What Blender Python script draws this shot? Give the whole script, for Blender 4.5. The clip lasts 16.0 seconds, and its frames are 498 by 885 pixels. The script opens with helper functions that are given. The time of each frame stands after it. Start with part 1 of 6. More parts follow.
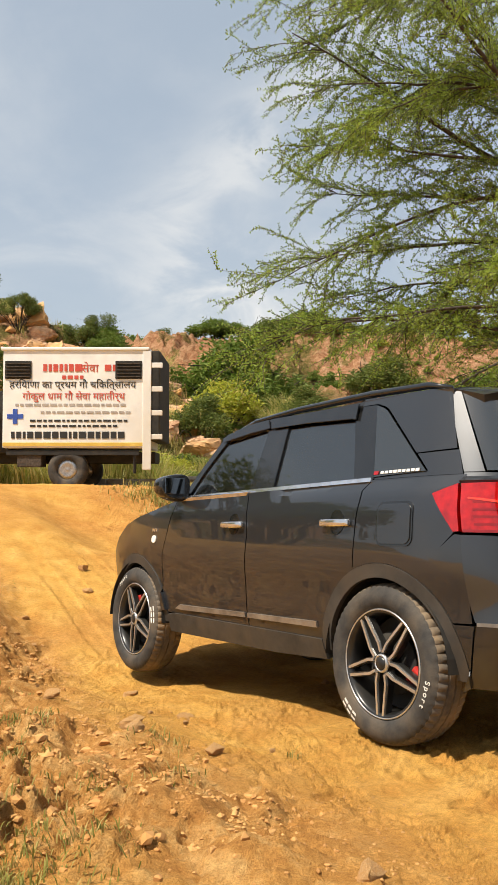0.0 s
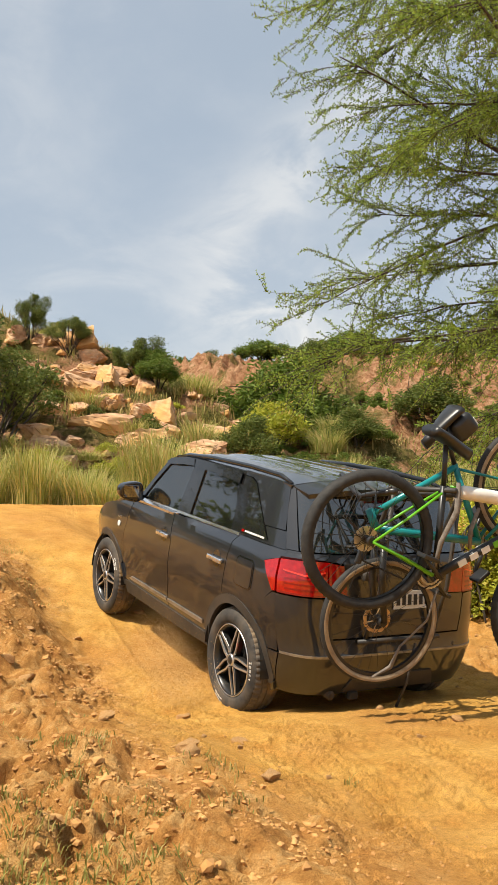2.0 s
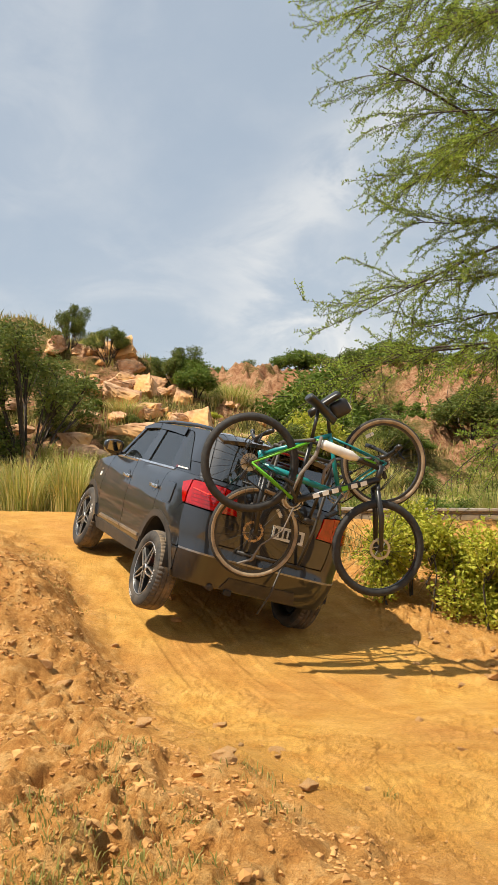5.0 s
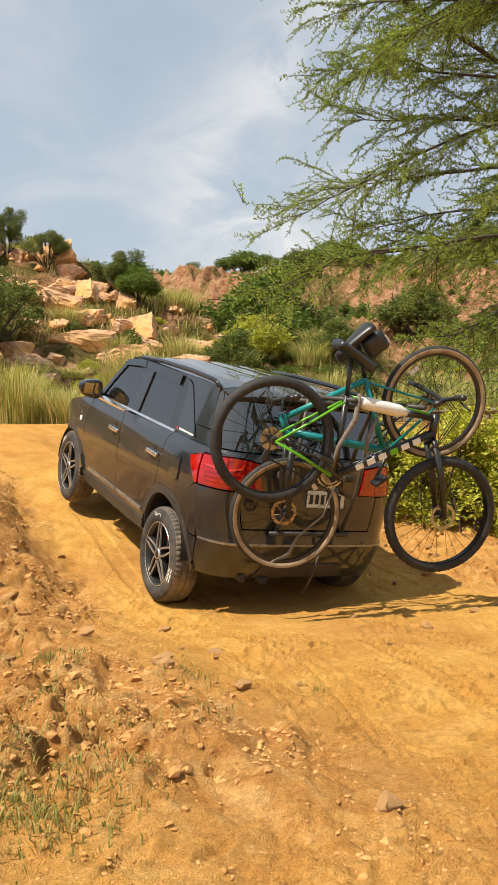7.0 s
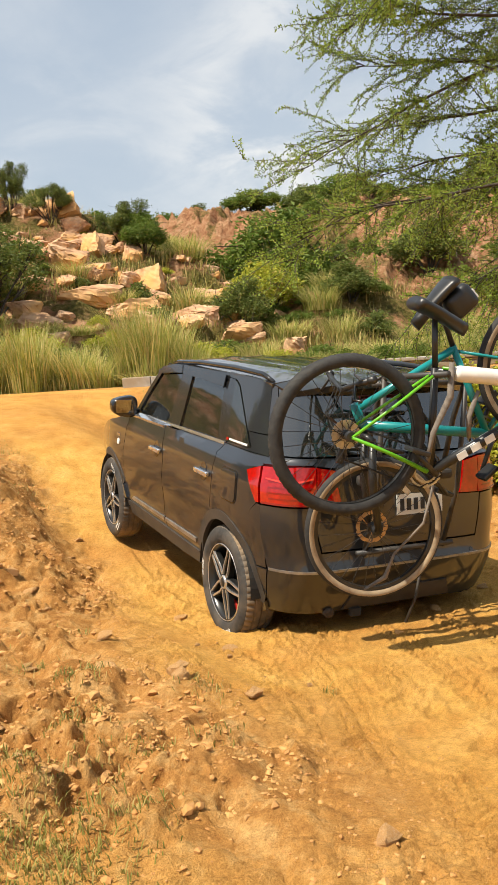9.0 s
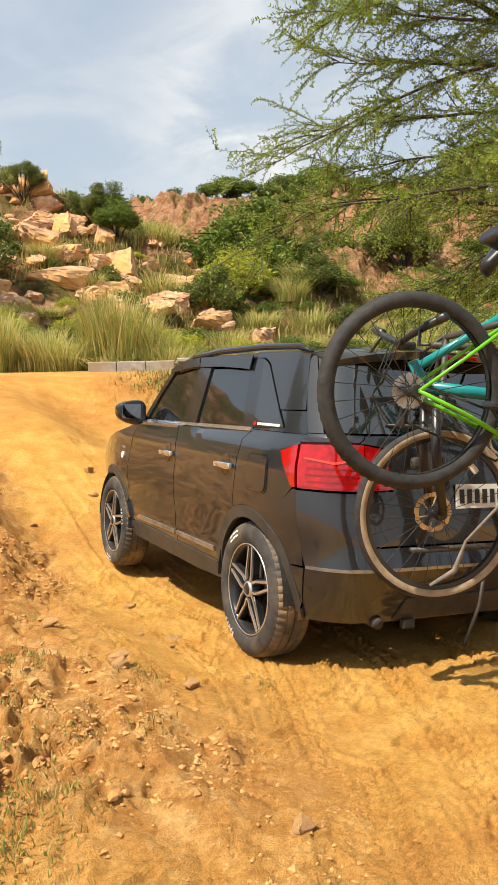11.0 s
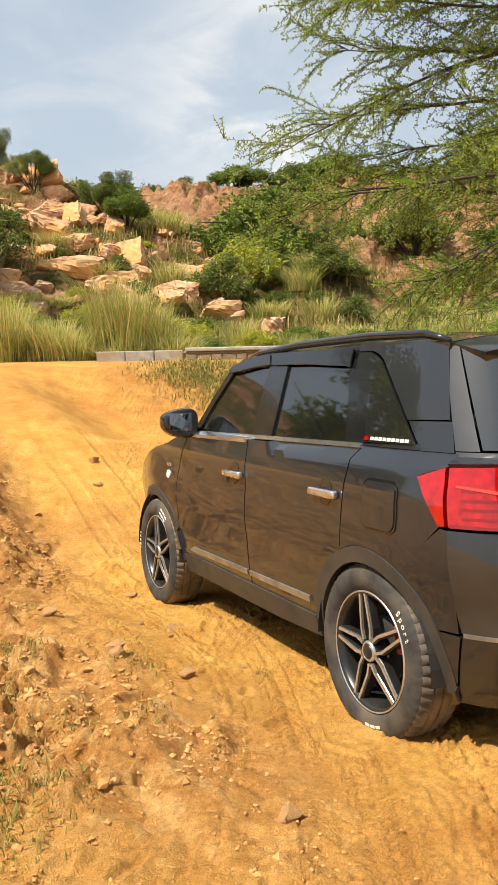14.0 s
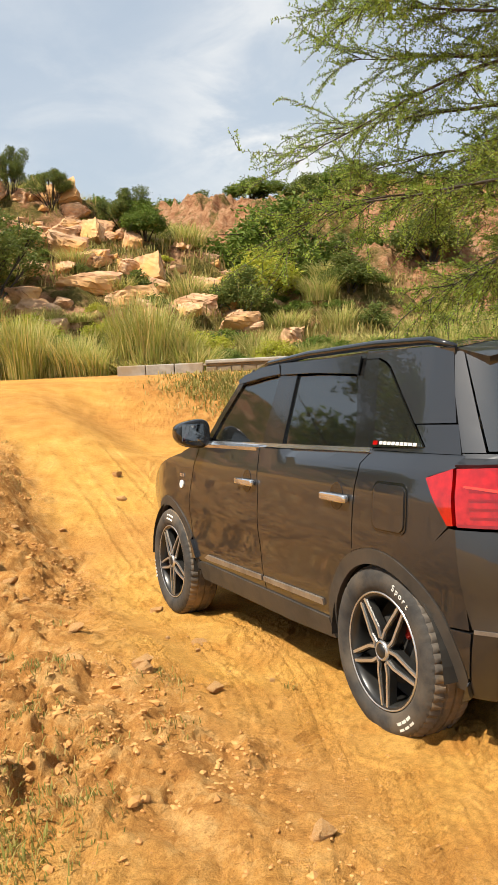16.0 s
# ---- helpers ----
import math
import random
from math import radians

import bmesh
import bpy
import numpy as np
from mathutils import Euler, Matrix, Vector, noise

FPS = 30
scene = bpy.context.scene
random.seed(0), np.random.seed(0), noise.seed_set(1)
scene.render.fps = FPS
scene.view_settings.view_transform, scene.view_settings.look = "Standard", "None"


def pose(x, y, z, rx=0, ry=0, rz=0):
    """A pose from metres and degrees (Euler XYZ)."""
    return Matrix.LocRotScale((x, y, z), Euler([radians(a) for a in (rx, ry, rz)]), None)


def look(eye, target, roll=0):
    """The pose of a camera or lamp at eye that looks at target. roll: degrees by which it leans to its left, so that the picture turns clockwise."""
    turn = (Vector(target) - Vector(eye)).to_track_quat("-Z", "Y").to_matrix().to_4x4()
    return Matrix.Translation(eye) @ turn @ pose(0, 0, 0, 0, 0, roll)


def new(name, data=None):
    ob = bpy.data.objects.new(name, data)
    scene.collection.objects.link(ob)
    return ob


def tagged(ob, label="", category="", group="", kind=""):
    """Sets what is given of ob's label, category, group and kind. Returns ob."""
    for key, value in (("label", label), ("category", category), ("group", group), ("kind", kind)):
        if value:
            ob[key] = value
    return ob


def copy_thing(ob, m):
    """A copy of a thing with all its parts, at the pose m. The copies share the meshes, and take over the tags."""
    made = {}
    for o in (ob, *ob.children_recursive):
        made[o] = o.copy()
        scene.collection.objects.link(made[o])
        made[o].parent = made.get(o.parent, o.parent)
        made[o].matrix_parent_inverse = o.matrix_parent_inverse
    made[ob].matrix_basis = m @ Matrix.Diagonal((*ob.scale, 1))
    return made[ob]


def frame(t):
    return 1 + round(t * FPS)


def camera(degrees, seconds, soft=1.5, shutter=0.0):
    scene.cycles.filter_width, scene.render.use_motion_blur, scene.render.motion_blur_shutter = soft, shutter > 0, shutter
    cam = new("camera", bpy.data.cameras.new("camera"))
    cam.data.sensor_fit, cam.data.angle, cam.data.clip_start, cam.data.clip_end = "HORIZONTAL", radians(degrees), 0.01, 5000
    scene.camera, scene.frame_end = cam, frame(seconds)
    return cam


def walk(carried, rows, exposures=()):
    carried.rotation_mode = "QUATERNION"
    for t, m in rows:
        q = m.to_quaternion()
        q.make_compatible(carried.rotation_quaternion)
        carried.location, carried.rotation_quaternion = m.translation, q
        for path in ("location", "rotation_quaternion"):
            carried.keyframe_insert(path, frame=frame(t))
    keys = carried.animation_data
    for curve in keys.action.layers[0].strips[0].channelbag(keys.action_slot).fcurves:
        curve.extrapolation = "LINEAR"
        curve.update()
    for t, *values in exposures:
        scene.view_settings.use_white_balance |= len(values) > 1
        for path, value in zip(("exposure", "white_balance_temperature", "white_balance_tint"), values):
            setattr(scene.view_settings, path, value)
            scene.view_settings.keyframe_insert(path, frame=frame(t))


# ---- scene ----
cam = camera(32.96, 16.0, soft=1.1)
CAM = [
    (0.0, 0.000, 0.000, 1.200, 92.50, 0.00, 0.00),
    (0.5, -0.004, 0.005, 1.198, 93.12, 0.04, 0.39),
    (1.0, -0.012, 0.007, 1.196, 93.34, -0.13, 0.89),
    (1.5, -0.015, 0.007, 1.198, 93.55, -0.06, 1.66),
    (2.0, -0.037, 0.007, 1.206, 93.92, -0.03, 3.17),
    (2.5, -0.042, 0.012, 1.205, 94.32, 0.00, 4.09),
    (3.0, -0.044, 0.009, 1.210, 94.62, -0.06, 4.87),
    (3.5, -0.045, 0.031, 1.207, 94.79, -0.09, 5.90),
    (5.8, -0.041, 0.034, 1.182, 94.10, -0.50, 5.53),
    (6.0, -0.031, 0.027, 1.181, 93.70, -0.27, 5.31),
    (6.5, -0.004, 0.028, 1.174, 91.71, 0.43, 4.30),
    (7.0, 0.045, -0.025, 1.243, 88.00, 1.05, 2.24),
    (7.5, 0.044, -0.075, 1.427, 85.28, 1.50, 1.88),
    (8.0, 0.088, -0.094, 1.558, 84.97, 2.27, 2.48),
    (8.5, 0.127, -0.082, 1.601, 84.98, 3.48, 2.88),
    (8.7, 0.125, -0.078, 1.592, 84.58, 3.75, 3.15),
    (10.8, 0.240, -0.158, 1.645, 82.53, 1.80, 1.81),
    (11.0, 0.236, -0.162, 1.648, 82.93, 1.27, 1.27),
    (11.5, 0.279, -0.174, 1.669, 83.34, 0.74, 0.14),
    (12.0, 0.297, -0.177, 1.663, 83.01, 0.35, -0.16),
    (12.5, 0.302, -0.203, 1.667, 82.26, -0.34, 0.01),
    (13.0, 0.312, -0.224, 1.670, 81.88, -0.41, -0.04),
    (13.5, 0.312, -0.196, 1.655, 81.99, 0.42, 0.60),
    (14.0, 0.307, -0.170, 1.656, 82.23, 1.24, 2.05),
    (14.5, 0.288, -0.162, 1.662, 82.56, 1.64, 3.64),
    (15.0, 0.288, -0.140, 1.657, 82.86, 1.88, 4.29),
    (15.5, 0.302, -0.149, 1.652, 82.84, 2.26, 3.63),
    (16.0, 0.301, -0.145, 1.656, 83.01, 2.78, 3.35),
]
CAR = [
    (0.0, 0.603, 5.339, -0.094, -3.13, 3.89, 33.93),
    (0.5, 0.549, 5.451, -0.112, -2.69, 5.20, 34.94),
    (1.0, 0.385, 5.760, -0.104, -2.05, 5.48, 34.54),
    (1.5, 0.059, 6.431, -0.101, 0.22, 0.32, 34.00),
    (2.0, -0.471, 7.392, -0.038, 8.92, 1.05, 33.11),
    (2.5, -1.134, 8.557, 0.141, 13.04, 5.46, 35.29),
    (3.0, -1.549, 9.067, 0.327, 9.44, 14.04, 34.56),
    (3.5, -1.802, 9.506, 0.424, 8.59, 13.93, 33.00),
    (6.0, -1.523, 8.943, 0.347, 8.38, 13.27, 32.23),
    (6.5, -1.223, 8.657, 0.186, 10.48, 7.64, 32.86),
    (7.0, -0.842, 7.840, 0.100, 11.02, 5.42, 31.00),
    (7.5, -0.848, 8.081, 0.049, 11.81, 3.32, 31.90),
    (8.0, -0.767, 7.980, 0.018, 10.98, 1.41, 31.09),
    (8.5, -0.504, 7.362, -0.054, 8.70, 1.15, 29.78),
    (8.7, -0.397, 6.999, -0.072, 7.01, 2.33, 29.14),
    (10.8, 0.223, 5.800, -0.120, -1.66, 2.51, 26.83),
    (11.0, 0.287, 5.659, -0.125, -2.25, 4.45, 26.76),
    (11.5, 0.452, 5.316, -0.110, -2.91, 4.88, 27.15),
    (12.0, 0.658, 4.927, -0.136, -3.81, 3.21, 27.70),
    (12.5, 0.793, 4.668, -0.112, -3.16, 2.28, 28.32),
    (13.0, 0.814, 4.562, -0.106, -3.41, 2.25, 27.94),
    (13.5, 0.815, 4.566, -0.111, -3.43, 2.19, 27.93),
    (14.0, 0.813, 4.568, -0.113, -3.34, 2.36, 27.95),
    (14.5, 0.819, 4.575, -0.101, -3.43, 1.86, 28.20),
    (15.0, 0.846, 4.498, -0.113, -3.15, 2.29, 28.02),
    (15.5, 0.857, 4.480, -0.111, -2.77, 2.08, 28.01),
    (16.0, 0.733, 4.696, -0.119, -3.36, 2.87, 28.81),
]
walk(cam, [(t, pose(*p)) for t, *p in CAM], exposures=[(0.0, 0.52), (6.0, 0.52), (8.5, 0.60), (12.5, 0.68), (16.0, 0.68)])

# ---------------------------------------------------------------- world, sun, exposure
world = bpy.data.worlds.new("world")
scene.world = world
world.use_nodes = True
SUN_DIR = Vector((-0.44, -0.30, 0.85)).normalized()


def build_sky():
    nt = world.node_tree
    nt.nodes.clear()
    L = nt.links.new
    out = nt.nodes.new("ShaderNodeOutputWorld")
    bg = nt.nodes.new("ShaderNodeBackground")
    sky = nt.nodes.new("ShaderNodeTexSky")
    sky.sky_type = 'NISHITA'
    sky.sun_disc = False
    sky.sun_elevation = math.asin(SUN_DIR.z)
    sky.sun_rotation = math.atan2(SUN_DIR.x, SUN_DIR.y)
    sky.air_density, sky.dust_density, sky.ozone_density = 1.0, 2.5, 1.0
    co = nt.nodes.new("ShaderNodeTexCoord")

    def calc(op, a, b=0.0, c=None):
        n = nt.nodes.new("ShaderNodeMath")
        n.operation = op
        for k, v in enumerate((a, b, c)):
            if v is None:
                continue
            if isinstance(v, (int, float)):
                n.inputs[k].default_value = v
            else:
                L(v, n.inputs[k])
        return n.outputs[0]

    def cloud(scale, stretch, turn, where, lo, hi, detail=8, distort=0.6):
        mp = nt.nodes.new("ShaderNodeMapping")
        mp.inputs["Scale"].default_value = stretch
        mp.inputs["Rotation"].default_value = (0.0, radians(turn), 0.0)
        mp.inputs["Location"].default_value = where
        n = nt.nodes.new("ShaderNodeTexNoise")
        n.inputs["Scale"].default_value = scale
        n.inputs["Detail"].default_value = detail
        n.inputs["Roughness"].default_value = 0.56
        n.inputs["Distortion"].default_value = distort
        L(co.outputs["Generated"], mp.inputs["Vector"])
        L(mp.outputs["Vector"], n.inputs["Vector"])
        r = nt.nodes.new("ShaderNodeMapRange")
        r.interpolation_type = 'SMOOTHSTEP'
        r.inputs["From Min"].default_value, r.inputs["From Max"].default_value = lo, hi
        L(n.outputs["Fac"], r.inputs["Value"])
        return r.outputs["Result"], n.outputs["Fac"]

    sep = nt.nodes.new("ShaderNodeSeparateXYZ")
    L(co.outputs["Generated"], sep.inputs[0])
    x, z = sep.outputs["X"], sep.outputs["Z"]
    wisp, raw = cloud(6.5, (1.0, 1.0, 1.9), 40, (0.4, 0.3, 0.2), 0.36, 0.64)
    veil, raw2 = cloud(2.6, (1.0, 1.0, 1.5), 20, (1.3, 0.1, 0.7), 0.38, 0.70)
    # a cirrus plume that climbs, leans over and frays out, among thinner veils
    bend = calc('ADD', calc('MULTIPLY', calc('SINE', calc('MULTIPLY', z, 15.0)), 0.035), calc('MULTIPLY', calc('SUBTRACT', raw, 0.5), 0.22))
    off = calc('SUBTRACT', calc('ADD', x, 0.065), calc('ADD', bend, calc('MULTIPLY', calc('MAXIMUM', calc('SUBTRACT', z, 0.30), 0.0), 0.9)))
    plume = calc('POWER', 2.718, calc('MULTIPLY', calc('MULTIPLY', off, off), -260.0))
    plume = calc('MULTIPLY', plume, calc('MULTIPLY_ADD', wisp, 0.80, 0.14))
    low = nt.nodes.new("ShaderNodeMapRange")
    low.inputs["From Min"].default_value, low.inputs["From Max"].default_value = 0.34, 0.08
    low.inputs["To Min"].default_value, low.inputs["To Max"].default_value = 0.22, 0.62
    L(z, low.inputs["Value"])
    amount = calc('ADD', calc('MULTIPLY', plume, 0.52), calc('MULTIPLY', calc('MULTIPLY_ADD', calc('MULTIPLY', veil, wisp), 0.9, calc('MULTIPLY_ADD', veil, 0.25, 0.12)), low.outputs["Result"]))
    amount = calc('MINIMUM', amount, 0.9)
    mix = nt.nodes.new("ShaderNodeMix")
    mix.data_type = 'RGBA'
    mix.inputs["B"].default_value = (7.5, 7.45, 7.25, 1)
    haze = nt.nodes.new("ShaderNodeMix")
    haze.data_type = 'RGBA'
    haze.inputs["Factor"].default_value = 0.62
    haze.inputs["B"].default_value = (4.6, 5.3, 5.95, 1)
    L(sky.outputs["Color"], haze.inputs["A"])
    L(haze.outputs["Result"], mix.inputs["A"])
    L(amount, mix.inputs["Factor"])
    L(mix.outputs["Result"], bg.inputs["Color"])
    bg.inputs["Strength"].default_value = 0.085
    L(bg.outputs["Background"], out.inputs["Surface"])


build_sky()
sun = new("sun", bpy.data.lights.new("sun", "SUN"))
sun.data.energy, sun.data.angle, sun.data.color = 5.0, radians(0.6), (1.0, 0.91, 0.76)
sun.matrix_world = look(SUN_DIR * 50, (0, 0, 0))


# ---------------------------------------------------------------- materials
def material(name, rough=0.6, metal=0.0, **inputs):
    m = bpy.data.materials.new(name)
    m.use_nodes = True
    b = m.node_tree.nodes["Principled BSDF"]
    b.inputs["Roughness"].default_value = rough
    b.inputs["Metallic"].default_value = metal
    for k, v in inputs.items():
        b.inputs[k.replace("_", " ")].default_value = v
    return m, m.node_tree, b


def noise_node(nt, scale, detail=4, rough=0.55, coords="Object", distort=0.0):
    co = nt.nodes.new("ShaderNodeTexCoord")
    n = nt.nodes.new("ShaderNodeTexNoise")
    n.inputs["Scale"].default_value = scale
    n.inputs["Detail"].default_value = detail
    n.inputs["Roughness"].default_value = rough
    n.inputs["Distortion"].default_value = distort
    nt.links.new(co.outputs[coords], n.inputs["Vector"])
    return n


def ramp_node(nt, fac, stops):
    r = nt.nodes.new("ShaderNodeValToRGB")
    e = r.color_ramp.elements
    while len(e) < len(stops):
        e.new(0.5)
    for el, (p, c) in zip(e, stops):
        el.position, el.color = p, (*c, 1)
    nt.links.new(fac, r.inputs["Fac"])
    return r.outputs["Color"]


def mix_node(nt, fac, a, b, mode='MIX'):
    m = nt.nodes.new("ShaderNodeMix")
    m.data_type, m.blend_type = 'RGBA', mode
    for key, v in (("Factor", fac), ("A", a), ("B", b)):
        if isinstance(v, (int, float)):
            m.inputs[key].default_value = v
        elif isinstance(v, tuple):
            m.inputs[key].default_value = (*v, 1)
        else:
            nt.links.new(v, m.inputs[key])
    return m.outputs["Result"]


def bump_node(nt, b, height, strength, dist):
    n = nt.nodes.new("ShaderNodeBump")
    n.inputs["Strength"].default_value, n.inputs["Distance"].default_value = strength, dist
    nt.links.new(height, n.inputs["Height"])
    nt.links.new(n.outputs["Normal"], b.inputs["Normal"])


def speckled(name, c1, c2, scale, rough=0.7, metal=0.0, bump=0.0, c3=None, scale2=None, **inputs):
    """A two-scale noise material between two or three colours."""
    m, nt, b = material(name, rough, metal, **inputs)
    n = noise_node(nt, scale, 6)
    col = ramp_node(nt, n.outputs["Fac"], [(0.33, c1), (0.68, c2)])
    if c3:
        n2 = noise_node(nt, scale2 or scale * 0.17, 5)
        f = ramp_node(nt, n2.outputs["Fac"], [(0.45, (0, 0, 0)), (0.65, (1, 1, 1))])
        col = mix_node(nt, f, col, c3)
    nt.links.new(col, b.inputs["Base Color"])
    if bump:
        bump_node(nt, b, n.outputs["Fac"], bump, 0.02)
    return m


def leaf_material(name, dark, light, dry=(0.24, 0.20, 0.06), dry_share=0.06, sheer=0.35):
    m, nt, b = material(name, 0.55)
    g = nt.nodes.new("ShaderNodeNewGeometry")
    col = ramp_node(nt, g.outputs["Random Per Island"], [(0.0, dark), (1.0 - dry_share - 0.02, light), (1.0 - dry_share * 0.5, dry)])
    big = noise_node(nt, 1.4, 3)
    col = mix_node(nt, ramp_node(nt, big.outputs["Fac"], [(0.35, (0.0, 0.0, 0.0)), (0.7, (0.5, 0.5, 0.5))]), col, tuple(v * 1.35 for v in light))
    nt.links.new(col, b.inputs["Base Color"])
    b.inputs["Specular IOR Level"].default_value = 0.25
    tr = nt.nodes.new("ShaderNodeBsdfTranslucent")
    nt.links.new(col, tr.inputs["Color"])
    mx = nt.nodes.new("ShaderNodeMixShader")
    mx.inputs[0].default_value = sheer
    out = nt.nodes["Material Output"]
    nt.links.new(b.outputs[0], mx.inputs[1])
    nt.links.new(tr.outputs[0], mx.inputs[2])
    nt.links.new(mx.outputs[0], out.inputs["Surface"])
    return m


def ground_material():
    m, nt, b = material("sandy_earth", 0.95)
    b.inputs["Specular IOR Level"].default_value = 0.1
    big = noise_node(nt, 0.55, 5, 0.6)
    mid = noise_node(nt, 4.0, 8, 0.6)
    fine = noise_node(nt, 45.0, 6, 0.7)
    grit = noise_node(nt, 170.0, 3, 0.7)
    sand = ramp_node(nt, mid.outputs["Fac"], [(0.30, (0.53, 0.255, 0.056)), (0.5, (0.60, 0.328, 0.080)), (0.72, (0.69, 0.395, 0.118))])
    red = ramp_node(nt, mid.outputs["Fac"], [(0.3, (0.40, 0.175, 0.042)), (0.7, (0.54, 0.265, 0.075))])
    col = mix_node(nt, ramp_node(nt, big.outputs["Fac"], [(0.42, (0, 0, 0)), (0.66, (1, 1, 1))]), sand, red)
    clod = nt.nodes.new("ShaderNodeAttribute")
    clod.attribute_name = "dug"
    # dug earth is browner; its tone is lowered further for shade between clods
    dug = ramp_node(nt, noise_node(nt, 9.0, 8, 0.7).outputs["Fac"], [(0.32, (0.33, 0.14, 0.038)), (0.50, (0.45, 0.222, 0.066)), (0.68, (0.60, 0.37, 0.15))])
    col = mix_node(nt, clod.outputs["Fac"], col, dug)
    col = mix_node(nt, 0.7, col, ramp_node(nt, fine.outputs["Fac"], [(0.3, (0.66, 0.60, 0.52)), (0.5, (1.02, 1.03, 1.01)), (0.75, (1.35, 1.34, 1.28))]), 'MULTIPLY')
    col = mix_node(nt, 0.5, col, ramp_node(nt, grit.outputs["Fac"], [(0.34, (0.58, 0.52, 0.46)), (0.5, (1.03, 1.04, 1.03)), (0.7, (1.40, 1.40, 1.36))]), 'MULTIPLY')
    # far country: dry scrub soil and broken rock
    at = nt.nodes.new("ShaderNodeAttribute")
    at.attribute_name = "wild"
    veg = noise_node(nt, 0.5, 9, 0.7)
    vegc = ramp_node(nt, noise_node(nt, 3.0, 8, 0.75).outputs["Fac"], [(0.32, (0.055, 0.065, 0.014)), (0.5, (0.17, 0.14, 0.04)), (0.7, (0.38, 0.26, 0.10))])
    broken = noise_node(nt, 1.1, 12, 0.76, distort=0.8)
    rock = ramp_node(nt, broken.outputs["Fac"], [(0.30, (0.15, 0.055, 0.03)), (0.44, (0.42, 0.20, 0.10)), (0.56, (0.58, 0.33, 0.18)), (0.72, (0.68, 0.48, 0.32))])
    wildc = mix_node(nt, ramp_node(nt, veg.outputs["Fac"], [(0.43, (0, 0, 0)), (0.52, (1, 1, 1))]), rock, vegc)
    at2 = nt.nodes.new("ShaderNodeAttribute")
    at2.attribute_name = "cliff"
    tufts = ramp_node(nt, noise_node(nt, 0.8, 9, 0.75).outputs["Fac"], [(0.52, (0, 0, 0)), (0.58, (0.85, 0.85, 0.85))])
    wildc = mix_node(nt, at2.outputs["Fac"], wildc, mix_node(nt, tufts, rock, vegc))
    col = mix_node(nt, at.outputs["Fac"], col, wildc)
    nt.links.new(col, b.inputs["Base Color"])

    def madd(a, k, c):
        n = nt.nodes.new("ShaderNodeMath")
        n.operation = 'MULTIPLY_ADD'
        nt.links.new(a, n.inputs[0])
        n.inputs[1].default_value = k
        nt.links.new(c, n.inputs[2])
        return n.outputs[0]
    relief = madd(fine.outputs["Fac"], 0.6, grit.outputs["Fac"])
    relief = madd(mid.outputs["Fac"], 0.8, relief)
    far = nt.nodes.new("ShaderNodeMath")
    far.operation = 'MULTIPLY'
    nt.links.new(broken.outputs["Fac"], far.inputs[0])
    nt.links.new(at.outputs["Fac"], far.inputs[1])
    relief = madd(far.outputs[0], 60.0, relief)
    bump_node(nt, b, relief, 1.0, 0.015)
    return m


EARTH = ground_material()
STONE = speckled("field_stone", (0.48, 0.25, 0.085), (0.64, 0.39, 0.17), 22.0, 0.95, bump=0.9, c3=(0.55, 0.28, 0.09), scale2=7.0)
CLOD = speckled("earth_clod", (0.36, 0.165, 0.045), (0.60, 0.34, 0.12), 14.0, 0.95, bump=0.6, c3=(0.46, 0.22, 0.065), scale2=3.0)
ROCK = speckled("quartzite_rock", (0.34, 0.18, 0.095), (0.68, 0.44, 0.26), 3.4, 0.95, bump=1.0, c3=(0.60, 0.32, 0.10), scale2=0.6)
CONCRETE = speckled("weathered_concrete", (0.26, 0.24, 0.21), (0.42, 0.40, 0.36), 7.0, 0.9, bump=0.4, c3=(0.30, 0.23, 0.15))
MASONRY = speckled("rubble_masonry", (0.13, 0.11, 0.085), (0.32, 0.25, 0.17), 5.0, 0.92, bump=0.7, c3=(0.20, 0.16, 0.09))
BARK = speckled("bark", (0.030, 0.024, 0.019), (0.085, 0.064, 0.048), 22.0, 0.9, bump=0.6)
ACACIA_LEAF = leaf_material("acacia_leaf", (0.15, 0.235, 0.030), (0.29, 0.38, 0.065), sheer=0.5)
BUSH_LEAF = leaf_material("bush_leaf", (0.07, 0.12, 0.017), (0.165, 0.225, 0.038), dry_share=0.06, sheer=0.4)
DARK_LEAF = leaf_material("dark_bush_leaf", (0.065, 0.10, 0.020), (0.17, 0.20, 0.045), dry_share=0.06, sheer=0.35)
HEDGE_LEAF = leaf_material("hedge_leaf", (0.22, 0.25, 0.018), (0.46, 0.46, 0.055), dry=(0.48, 0.36, 0.10), dry_share=0.12, sheer=0.4)
GRASS_BLADE = leaf_material("tall_grass_blade", (0.17, 0.22, 0.035), (0.40, 0.40, 0.11), dry=(0.60, 0.47, 0.20), dry_share=0.5, sheer=0.4)
STRAW = leaf_material("straw_and_weeds", (0.10, 0.12, 0.022), (0.27, 0.24, 0.065), dry=(0.46, 0.33, 0.13), dry_share=0.5, sheer=0.3)
SHORT_GRASS = leaf_material("short_grass_blade", (0.12, 0.13, 0.02), (0.25, 0.23, 0.055), dry=(0.45, 0.33, 0.12), dry_share=0.45)


# ---------------------------------------------------------------- numpy noise
def hash_grid(ix, iy, seed):
    h = np.sin(ix * 127.1 + iy * 311.7 + seed * 74.7) * 43758.5453
    return h - np.floor(h)


